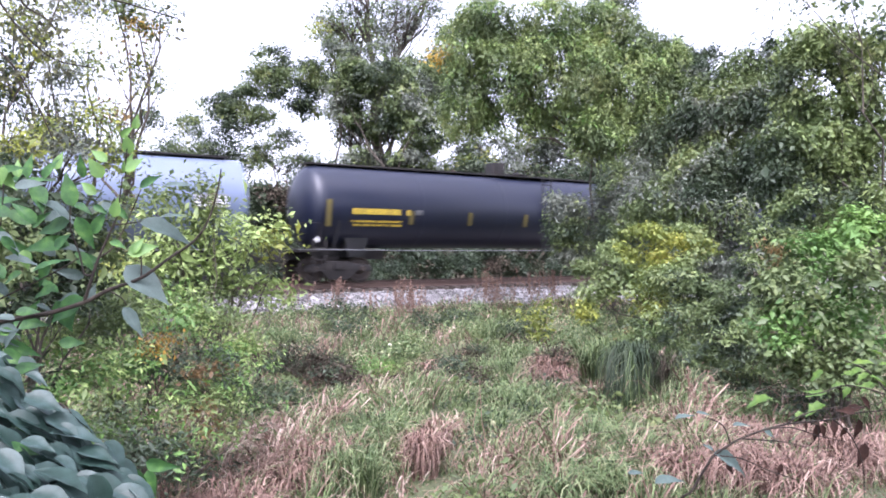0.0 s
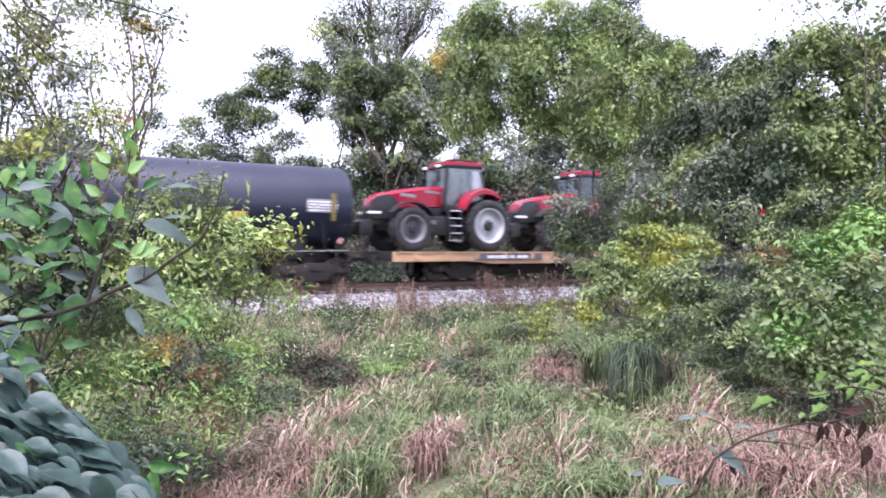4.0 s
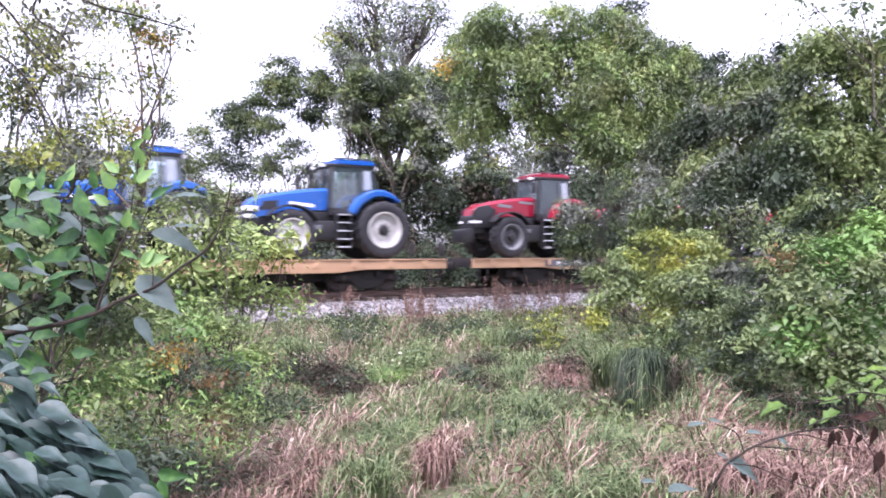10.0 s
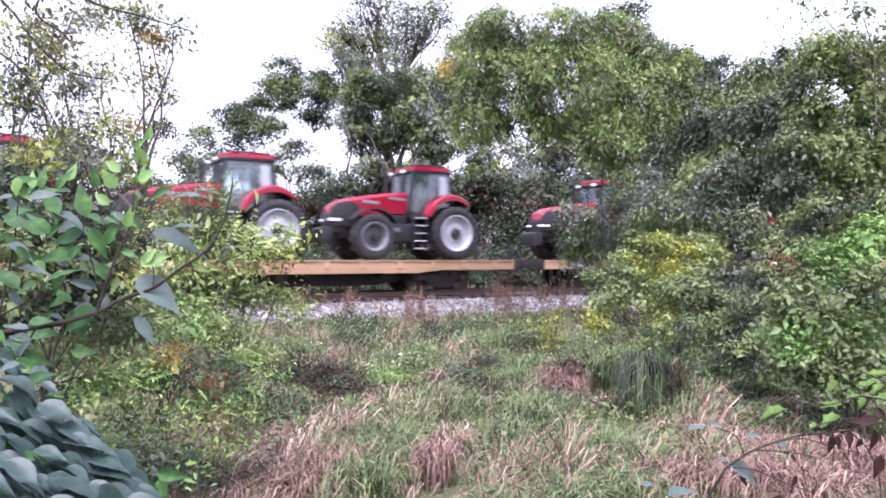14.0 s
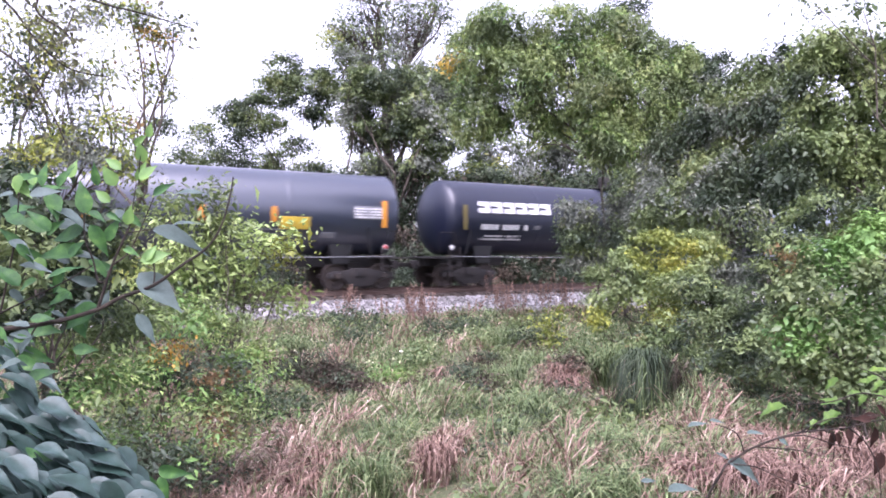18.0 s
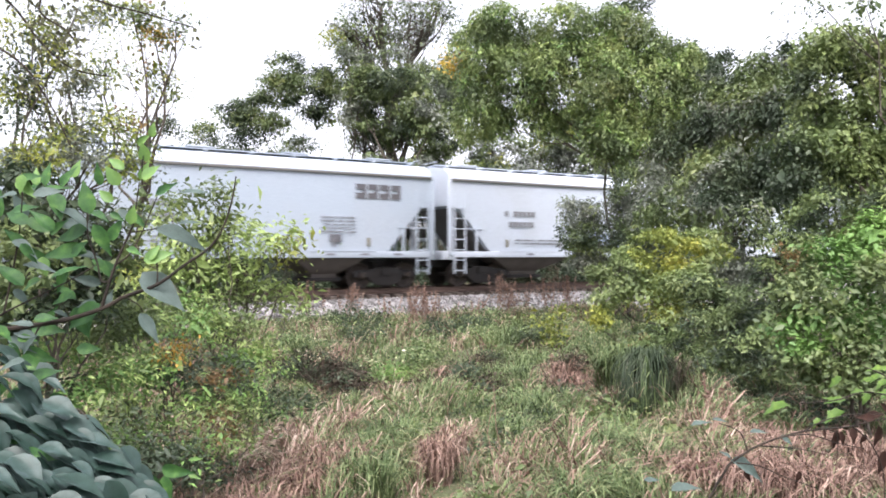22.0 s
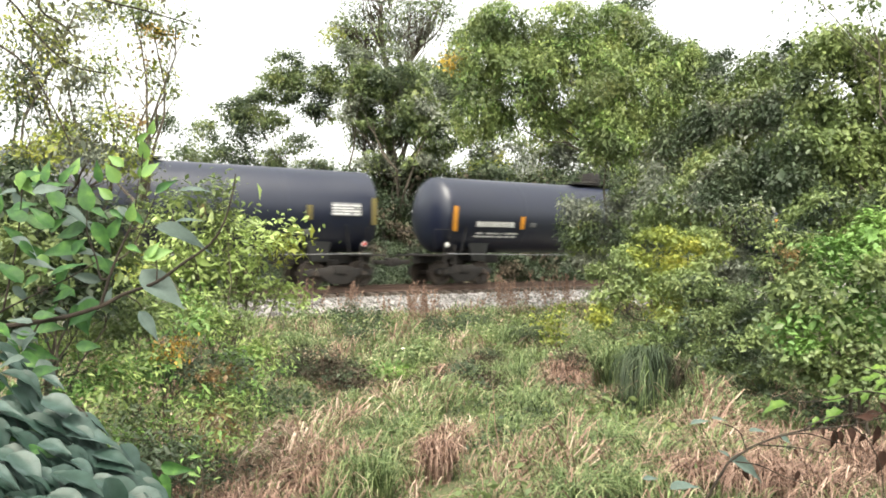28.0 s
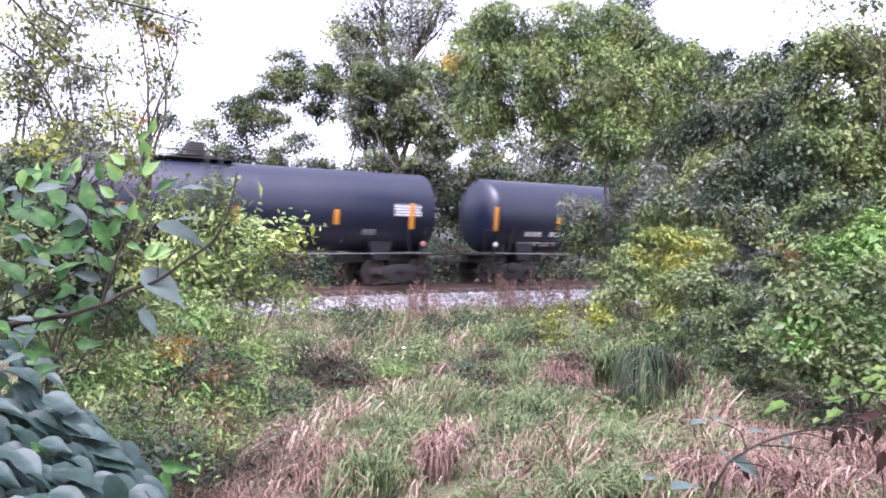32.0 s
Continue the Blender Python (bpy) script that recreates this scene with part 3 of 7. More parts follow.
plant("tree", "small tree with a thin lacy crown behind the track", "tree", (12.35, 21.98), [(12.62, 21.74, 9.10, 1.65, 1.44), (11.55, 22.39, 7.67, 1.80, 1.44), (9.90, 23.34, 8.75, 1.44, 0.93), (9.23, 23.76, 7.31, 1.80, 1.22), (12.95, 21.58, 6.77, 1.80, 0.86), (11.38, 22.46, 10.18, 1.22, 0.79), (15.43, 20.12, 6.59, 1.44, 0.58), (7.97, 24.47, 9.46, 1.08, 0.86), (15.42, 20.11, 8.03, 1.29, 0.79), (13.87, 21.03, 7.42, 1.29, 0.79), (16.66, 19.39, 6.77, 1.08, 0.58)], [G_DARK, G_MID], 0.13, 2.5, 17, 0.07, "trackside trees", 2, 6, (0.5, 0.5), 10, 2.6, 0.2, lumps=12)
plant("tree", "leafy tree standing behind the track", "tree", (17.71, 11.89), [(17.70, 11.78, 9.94, 2.50, 1.56), (16.35, 12.56, 10.57, 1.41, 1.25), (19.05, 9.84, 8.47, 2.13, 1.52), (17.71, 11.80, 7.60, 2.34, 1.13), (19.60, 10.70, 6.97, 1.56, 0.94), (16.09, 12.74, 8.69, 1.25, 0.78), (16.65, 12.45, 6.04, 1.56, 0.75), (18.80, 11.19, 5.88, 1.88, 0.81)], [G_DARK, G_MID, G_GREY], 0.15, 4.4, 13, 0.14, "trackside trees", 1, 7, (0.15, 0.55, 0.3), 14, 1.6, 0.65, lumps=10)
plant("tree", "young leafy tree behind the track", "tree", (26.87, 13.47), [(25.58, 14.13, 8.17, 2.16, 1.62), (28.67, 12.30, 8.35, 2.52, 2.16), (24.15, 13.83, 6.12, 2.11, 1.05), (28.07, 12.70, 5.51, 2.88, 1.80), (31.16, 10.85, 7.63, 2.52, 2.16)], [G_GREY, G_MID, G_YELLOW], 0.16, 3.0, 14, 0.2, "trackside trees", 1, 7, (0.45, 0.45, 0.1), 14, 1.7, 0.65, lumps=9, accents=[((24.19, 11.56, 6.16, 1.14, 0.94), G_YELLOW)])
plant("tree", "dark treetop rising behind the vines", "tree", (32.66, 8.91), [(32.36, 8.86, 16.28, 1.69, 0.91), (36.87, 6.26, 12.90, 1.05, 0.84), (37.78, 5.72, 13.26, 0.77, 0.70), (35.81, 6.89, 12.62, 1.76, 1.76)], [G_DARK], 0.16, 2.6, 15, 0.2, "trackside trees", 1, 7)
for foot, blobs, seed in (
    ((6.84, 15.95), [(6.84, 15.95, 4.10, 2.67, 1.20), (5.30, 16.85, 2.96, 2.38, 2.08), (8.63, 14.89, 3.26, 2.38, 1.70)], 21),
    ((11.24, 15.68), [(10.97, 15.84, 3.60, 2.19, 1.40), (12.05, 15.21, 2.74, 2.81, 1.90)], 22),
    ((15.28, 13.31), [(15.01, 13.47, 4.93, 2.19, 1.09), (15.43, 12.07, 2.40, 2.74, 2.13)], 23),
    ((19.53, 11.98), [(19.53, 11.98, 4.71, 2.56, 1.60), (19.59, 10.78, 2.12, 2.81, 1.88)], 24),
    ((23.97, 10.53), [(23.69, 10.70, 4.14, 2.62, 1.80), (24.54, 10.20, 1.84, 2.95, 1.64)], 25),
    ((28.97, 9.92), [(28.67, 10.09, 4.28, 2.75, 2.06), (29.86, 9.40, 2.22, 3.09, 2.06)], 26),
    ((32.46, 5.55), [(31.61, 6.05, 4.46, 3.28, 2.30), (34.44, 4.39, 3.15, 3.28, 2.62)], 27),
    ((36.84, 0.66), [(35.77, 1.29, 5.24, 3.75, 2.81), (40.08, -1.24, 4.62, 3.44, 2.81)], 28),
    ((2.11, 16.40), [(2.11, 16.40, 4.83, 2.81, 1.97), (-0.32, 17.82, 3.99, 2.81, 2.25)], 29),
):
    blobs = [(x, y, z, r * 1.15, h * 1.2) for x, y, z, r, h in blobs]
    # dark leaf tones paint the shade of the wood behind the track
    plant("bush", "dense dark green bush behind the track", "bush", foot, blobs, [G_DARK, BRUSH_AND_SHADE], 0.17, 3.6, seed, 0.1, "bushes behind the track", 3, 4, (0.75, 0.25), 30, fork=0.3)
for i, (foot, blobs) in enumerate((
    ((10.96, 30.92), [(10.61, 31.13, 3.68, 3.73, 2.28), (13.82, 29.24, 3.26, 3.31, 2.07)]),
    ((16.68, 27.56), [(16.68, 27.56, 3.88, 3.31, 2.48), (19.18, 26.10, 4.09, 2.90, 2.48)]),
    ((21.62, 23.51), [(21.27, 23.71, 4.24, 3.25, 2.84), (23.72, 22.27, 4.44, 2.84, 3.05)]),
    ((26.87, 20.42), [(26.17, 20.83, 4.24, 3.25, 3.05), (28.98, 19.19, 4.64, 2.84, 3.25)]),
    ((38.13, 16.09), [(38.09, 16.01, 10.70, 2.95, 2.95), (38.84, 15.62, 7.32, 2.95, 2.11)]),
    ((42.13, 13.74), [(42.09, 13.66, 11.12, 2.95, 2.95), (42.47, 13.48, 7.75, 2.95, 2.53)]),
    ((46.13, 11.38), [(46.09, 11.30, 11.12, 2.53, 2.53), (46.47, 11.13, 7.32, 3.38, 2.53)]),
    ((50.50, 8.81), [(50.46, 8.75, 10.28, 3.38, 3.38), (50.84, 8.57, 6.48, 3.38, 2.53)]),
    ((32.52, 17.07), [(32.51, 17.05, 5.47, 3.66, 1.63), (37.41, 14.18, 4.66, 3.66, 1.63)]),
    ((33.11, 17.93), [(32.39, 18.34, 4.30, 3.31, 3.11), (35.61, 16.46, 4.30, 3.31, 3.11)]),
)):
    # the thicket's dark tones put the wood's deep shade into its colour
    plant("bush", "tall shaded thicket deep in the wood", "bush", foot, blobs, [G_DARK, BRUSH_AND_SHADE], 0.24, 3.4, 180 + i, 0.14, "thicket deep in the wood", 3, 5, (0.7, 0.3), 26, hollow=0.3, fork=0.3)
for i in range(26):
    x = -9 + i * 1.6
    r = np.random.default_rng(200 + i)
    y = 5.2 + float(r.uniform(-0.6, 1.6))
    # dark leaf tones stand in for shade beside the passing cars
    plant("bush", "low dark bush on the far side of the rails", "bush", (x, y), [(x, y, -0.4, 1.7, 1.0), (x + 0.9, y + 0.6, 0.2 + float(r.uniform(-0.3, 0.4)), 1.4, 0.9), (x + 0.2, y + 1.6, 0.5, 1.6, 1.4)], [G_DARK, BRUSH_AND_SHADE], 0.1, 2.6, 220 + i, 0.03, "low bushes across the rails", 2, 2, (0.8, 0.2), 20)
for i in range(34):
    x = -90 + i * 8.2
    if not -26 < x < 75:
        r = np.random.default_rng(300 + i)
        h = float(r.uniform(3.5, 6.0))
        plant("tree", "broadleaf tree in the wood along the track", "tree", (x, 15.0 + float(r.uniform(-2, 4))), [(x, 15, h * 0.75, 3.2, h * 0.5), (x + 1.5, 16, h * 1.2, 2.6, h * 0.4), (x - 2, 14, h * 0.35, 3.0, h * 0.35)], [G_DARK, G_MID], 0.3, 1.2, 330 + i, 0.2, "wood along the track", 1, 3, (0.6, 0.4), 24)

# ---- plants on the near side of the track ----
plant("vine_covered_tree", "tree smothered in hanging light green vines", "tree", (15.85, -8.35), [(12.10, -5.78, 7.36, 1.03, 1.07), (12.91, -6.26, 7.93, 1.38, 0.83), (14.09, -6.96, 7.93, 1.38, 0.72), (15.21, -7.61, 7.79, 1.38, 0.72), (16.24, -8.22, 7.36, 1.29, 0.86), (17.06, -8.69, 6.67, 0.95, 0.95), (17.35, -9.08, 5.69, 0.77, 1.02), (11.93, -5.66, 5.81, 0.79, 1.29), (12.92, -6.24, 6.24, 1.20, 1.20), (13.85, -7.26, 6.32, 1.27, 1.35), (14.94, -8.01, 6.13, 1.34, 1.43), (15.74, -8.71, 5.58, 1.16, 1.50), (14.53, -8.33, 4.45, 0.79, 0.90), (14.96, -8.81, 4.10, 0.73, 0.73), (13.67, -6.67, 5.13, 0.86, 0.69), (12.63, -5.60, 5.20, 0.63, 0.67)], [G_VINE, G_PALE, G_BRIGHT, G_MID], 0.095, 6.6, 41, 0.07, "", 2, 2, (0.38, 0.12, 0.04, 0.46), 12, 0.85, 0.8, 1.3, lumps=15, hang=1.3, width=0.2, drape=2.4, fork=0.7, accents=[((11.37, -5.26, 7.05, 0.34, 0.52), G_AUTUMN)])
plant("vine_covered_tree", "dark vine-draped tree beside a lighter one", "tree", (16.09, -11.51), [(16.94, -10.34, 5.50, 0.72, 0.96), (17.03, -11.56, 5.66, 0.76, 0.79), (17.23, -12.26, 5.85, 0.67, 0.82), (16.27, -10.51, 4.22, 0.94, 1.09), (16.35, -11.72, 4.36, 0.89, 1.04), (16.66, -12.48, 4.42, 0.80, 1.08), (14.77, -11.92, 2.79, 1.05, 0.84), (15.74, -12.50, 2.93, 0.98, 0.98), (13.52, -11.76, 2.13, 0.96, 0.62), (14.21, -12.75, 1.90, 1.06, 0.73), (15.85, -9.67, 3.81, 0.96, 0.96), (15.77, -13.10, 2.88, 0.68, 0.82)], [G_DARK, G_GREY, G_MID], 0.1, 5.6, 42, 0.1, "", 2, 4, (0.34, 0.2, 0.46), 12, 0.9, 0.8, 1.2, lumps=13, hang=1.5, width=0.23, drape=2.6)
plant("vine_covered_tree", "tree draped with pale yellow-green climbing leaves", "tree", (12.85, -16.57), [(12.50, -16.19, 4.77, 0.46, 0.46), (12.94, -16.56, 4.75, 0.61, 0.51), (13.32, -16.90, 4.52, 0.51, 0.61), (12.23, -16.25, 3.91, 0.39, 0.66), (12.84, -16.61, 3.86, 0.66, 0.71), (13.33, -16.89, 3.45, 0.56, 0.81), (11.79, -16.21, 2.96, 0.48, 0.42), (12.54, -16.42, 2.89, 0.71, 0.71), (13.00, -16.91, 2.41, 0.60, 0.75), (11.57, -16.30, 2.25, 0.44, 0.44)], [G_VINE, G_MID, G_DARK], 0.085, 5.0, 43, 0.045, "", 2, 3, (0.46, 0.34, 0.2), 12, 1.2, 0.75, 1.0, lumps=12, hang=1.35, drape=1.6)
plant("tree", "thin tree with sparse small leaves overhead", "tree", (13.54, -17.55), [(11.46, -16.91, 5.30, 0.47, 0.21), (12.10, -17.29, 5.24, 0.42, 0.28), (12.67, -17.62, 4.91, 0.56, 0.75), (12.99, -17.81, 5.28, 0.56, 0.56)], [G_MID, G_DARK], 0.075, 0.75, 44, 0.035, "", 1, 8, (0.6, 0.4), 20)
plant("bush", "grey-green willowy bush beside the ballast", "bush", (13.84, -9.03), [(13.23, -8.68, 1.95, 0.59, 0.86), (13.69, -9.52, 1.77, 0.84, 1.14), (14.04, -10.31, 2.80, 0.89, 0.82), (13.92, -10.82, 1.60, 0.87, 0.87), (13.57, -8.87, 1.01, 0.62, 0.55), (13.48, -12.30, 0.90, 0.80, 0.60), (13.17, -11.54, 0.48, 0.82, 0.55), (14.40, -12.84, 0.63, 0.80, 0.80), (12.96, -13.15, 0.76, 0.53, 0.38)], [G_GREY, G_MID, G_DARK], 0.085, 5.6, 45, 0.06, "", 4, 5, (0.68, 0.22, 0.1), 14, 1.6, 0.6, lumps=11, width=0.19)
plant("bush", "bush turning yellow in early autumn", "bush", (10.82, -14.22), [(9.43, -14.56, 0.96, 0.47, 0.37), (9.96, -14.87, 1.31, 0.56, 0.33), (10.57, -15.23, 1.26, 0.61, 0.37), (8.85, -14.68, 0.52, 0.39, 0.35), (9.57, -15.11, 0.52, 0.64, 0.39), (8.95, -14.28, 0.75, 0.24, 0.22), (10.08, -15.40, 0.77, 0.49, 0.34), (8.50, -14.71, 0.09, 0.27, 0.23), (9.43, -15.49, 0.11, 0.38, 0.19), (9.66, -15.86, 0.52, 0.45, 0.32)], [G_YELLOW, G_VINE, G_MID], 0.06, 4.2, 46, 0.05, "", 4, 5, (0.34, 0.42, 0.24), 12, 1.4, 0.75, lumps=9)
plant("bush", "small yellow-green sapling in the grass", "bush", (9.42, -12.24), [(9.45, -12.25, -0.48, 0.28, 0.42), (9.62, -12.35, -0.13, 0.23, 0.23)], [G_YELLOW], 0.075, 1.7, 47, 0.03, "", 2, 4, None, 24)
plant("bush", "tangled green thicket of mixed weeds", "bush", (9.74, -16.48), [(9.43, -16.30, -0.01, 0.63, 0.40), (9.97, -16.62, 0.35, 0.67, 0.58), (10.48, -16.91, 1.07, 0.58, 0.67), (9.25, -17.35, -0.32, 0.66, 0.41), (9.02, -16.64, -0.47, 0.60, 0.31), (9.03, -15.49, -0.27, 0.70, 0.24), (9.60, -16.05, 0.51, 0.41, 0.33)], [G_MID, G_DARK, G_VINE, G_RUST], 0.06, 4.6, 48, 0.05, "", 5, 5, (0.34, 0.34, 0.29, 0.03), 14, 1.5, 0.55, lumps=10, width=0.2)
plant("bush", "shaded mid-green bush under a leafy tree", "bush", (11.63, -17.01), [(11.57, -16.76, 1.73, 0.57, 0.52), (11.99, -17.24, 1.49, 0.56, 0.56), (10.88, -16.81, 1.30, 0.41, 0.37), (12.35, -17.45, 1.68, 0.38, 0.56)], [G_MID, G_DARK, G_VINE], 0.075, 4.6, 59, 0.04, "", 3, 3, (0.45, 0.35, 0.2), 12, 1.3, 0.6, lumps=10, width=0.2)
plant("bush", "lush fresh green leafy bush", "bush", (8.40, -19.17), [(8.54, -18.68, 0.98, 0.35, 0.35), (8.90, -18.89, 1.05, 0.42, 0.39), (9.21, -19.07, 1.26, 0.35, 0.39), (8.12, -18.66, 0.57, 0.31, 0.34), (8.21, -19.06, 0.49, 0.43, 0.37), (8.64, -19.31, 0.66, 0.40, 0.46), (7.94, -18.77, 0.05, 0.34, 0.34), (8.09, -19.10, -0.06, 0.39, 0.33), (8.28, -19.44, 0.10, 0.38, 0.38), (8.25, -19.65, -0.25, 0.28, 0.25), (8.07, -19.31, -0.35, 0.29, 0.19)], [G_BRIGHT, G_VINE, G_MID], 0.075, 4.2, 49, 0.05, "", 5, 5, (0.52, 0.14, 0.34), 10, 1.5, 0.6, lumps=9, upward=0.8)
plant("tree", "slender tree with a forked trunk and thin yellowing leaves", "tree", (2.37, -5.78), [(2.65, -6.01, 6.41, 0.64, 0.66), (2.19, -5.74, 6.88, 0.66, 0.40), (3.10, -6.28, 6.55, 0.37, 0.40), (2.48, -5.89, 5.22, 0.66, 0.53), (2.94, -6.16, 4.95, 0.40, 0.53), (1.80, -5.48, 4.21, 0.66, 0.53), (2.38, -5.81, 4.02, 0.66, 0.53), (1.68, -5.43, 5.75, 0.40, 0.53)], [G_MID, G_YELLOW, G_RUST], 0.075, 1.1, 51, 0.075, "", 1, 5, (0.5, 0.35, 0.15), 16, 3.0, 0.2, fork=0.5, accents=[((2.77, -6.02, 6.45, 0.37, 0.35), G_AUTUMN)])
plant("tree", "tree with thin hanging foliage against the sky", "tree", (0.06, -9.06), [(0.15, -9.11, 5.12, 0.91, 0.61), (-0.11, -8.96, 4.00, 0.71, 0.81), (0.67, -9.42, 4.51, 0.71, 0.61), (0.85, -9.53, 3.50, 0.81, 0.51), (0.06, -10.22, 2.94, 0.75, 0.47), (1.55, -9.94, 3.09, 0.61, 0.41), (0.85, -9.53, 5.63, 0.81, 0.30), (0.06, -10.23, 2.62, 0.66, 0.38), (0.99, -10.20, 2.77, 0.68, 0.34), (1.65, -10.01, 2.74, 0.51, 0.30)], [G_GREY, G_YELLOW, G_DARK], 0.065, 1.5, 52, 0.1, "", 2, 9, (0.4, 0.42, 0.18), 20, 3.2, 0.3)
plant("bush", "airy bush with small yellow-green leaves", "bush", (1.75, -16.43), [(1.85, -16.49, 1.42, 0.41, 0.21), (2.21, -16.70, 1.30, 0.29, 0.14), (2.42, -16.71, 1.38, 0.21, 0.10), (1.53, -16.30, 1.27, 0.38, 0.26), (2.02, -16.58, 1.07, 0.41, 0.15), (2.43, -16.60, 1.12, 0.18, 0.07), (1.68, -16.39, 1.77, 0.26, 0.15), (1.31, -16.41, 1.59, 0.29, 0.23), (1.10, -16.39, 1.05, 0.42, 0.31), (1.89, -16.39, 0.77, 0.33, 0.14), (1.49, -16.39, 0.87, 0.35, 0.20), (2.10, -16.51, 0.74, 0.42, 0.15), (2.47, -16.49, 0.64, 0.24, 0.12), (1.61, -16.34, 0.63, 0.35, 0.15)], [G_YELLOW, G_PALE, G_VINE, G_MID], 0.066, 3.0, 53, 0.035, "", 4, 9, (0.06, 0.44, 0.28, 0.22), 12, 2.4, 0.4, upward=0.9, width=0.23)
plant("bush", "dark shaded bush under the overhanging branch", "bush", (0.02, -18.09), [(-0.01, -18.06, 1.52, 0.33, 0.33), (-0.04, -18.28, 1.08, 0.35, 0.31), (0.28, -18.00, 1.24, 0.25, 0.30), (0.09, -18.36, 0.76, 0.35, 0.23), (0.48, -17.89, 1.11, 0.31, 0.26), (0.43, -18.09, 0.82, 0.34, 0.21), (0.65, -17.76, 1.34, 0.23, 0.18)], [G_DARK, G_MID], 0.055, 3.8, 54, 0.04, "", 4, 6, (0.7, 0.3), 26)
plant("bush", "low spreading bush with small green leaves", "bush", (0.91, -17.44), [(0.34, -17.56, 0.52, 0.50, 0.25), (1.01, -17.38, 0.52, 0.54, 0.25), (1.64, -17.17, 0.41, 0.42, 0.21), (0.55, -17.91, 0.15, 0.53, 0.31), (1.20, -17.83, 0.08, 0.52, 0.28), (1.76, -17.70, 0.10, 0.33, 0.23), (2.07, -17.18, 0.28, 0.22, 0.20), (0.63, -17.27, 0.67, 0.44, 0.17), (1.20, -17.14, 0.67, 0.41, 0.18)], [G_DARK, G_BRIGHT, G_PALE, G_VINE], 0.045, 3.2, 55, 0.035, "", 6, 8, (0.14, 0.3, 0.2, 0.36), 14, 2.6, 0.45, width=0.18, upward=0.9)
plant("bush", "sprawling weedy bush at the meadow's edge", "bush", (0.97, -18.41), [(0.83, -18.32, -0.20, 0.42, 0.25), (1.35, -18.40, -0.16, 0.35, 0.24), (0.46, -18.57, -0.25, 0.31, 0.23), (1.69, -18.13, -0.16, 0.23, 0.21), (1.00, -18.89, -0.37, 0.31, 0.20)], [G_DARK, G_BRIGHT, G_VINE, G_RUST], 0.042, 2.6, 58, 0.03, "", 5, 8, (0.5, 0.2, 0.25, 0.05), 16, 3.4, 0.4, width=0.16, upward=0.9)
plant("bush", "patch of golden autumn leaves on a low bush", "bush", (1.06, -17.65), [(0.95, -18.17, 0.34, 0.13, 0.10), (1.06, -18.12, 0.42, 0.11, 0.07)], [G_AUTUMN, G_YELLOW], 0.03, 1.3, 56, 0.02, "", 2, 4, (0.7, 0.3), 20)
plant("bush", "rust-brown withered shrub among green leaves", "bush", (1.41, -17.62), [(1.26, -18.23, 0.17, 0.16, 0.07), (1.43, -18.22, 0.19, 0.09, 0.05)], [G_RUST], 0.032, 1.2, 57, 0.02, "", 2, 4, None, 20)
for i, (foot, blobs) in enumerate((
    ((4.47, -12.12), [(4.35, -12.04, -0.83, 0.74, 0.24), (4.74, -12.74, -0.90, 0.38, 0.15), (3.94, -11.57, -0.79, 0.40, 0.18)]),
    ((5.12, -13.89), [(5.05, -13.84, -1.00, 0.53, 0.11), (4.83, -13.25, -0.96, 0.33, 0.13)]),
    ((6.43, -13.73), [(6.43, -13.73, -0.82, 0.46, 0.19), (5.96, -13.68, -0.90, 0.34, 0.13)]),
    ((5.80, -16.37), [(5.80, -16.37, -0.98, 0.34, 0.21), (5.37, -16.59, -1.07, 0.22, 0.13)]),
    ((6.35, -14.61), [(6.35, -14.61, -0.89, 0.36, 0.20)]),
    ((3.45, -17.08), [(3.45, -17.08, -0.85, 0.27, 0.16)]),
    ((7.56, -15.09), [(7.60, -15.11, -0.65, 0.24, 0.29)]),
)):
    plant("brush", "tangle of dark dead brush and weeds", "brush", foot, blobs, [BRUSH_AND_SHADE, G_DARK] if i not in (5, 3) else [G_MID, G_DARK], 0.045, 2.3, 70 + i, 0.02, "brush in the meadow", 1, 1, (0.6, 0.4), 14, 2.2, 0.5)

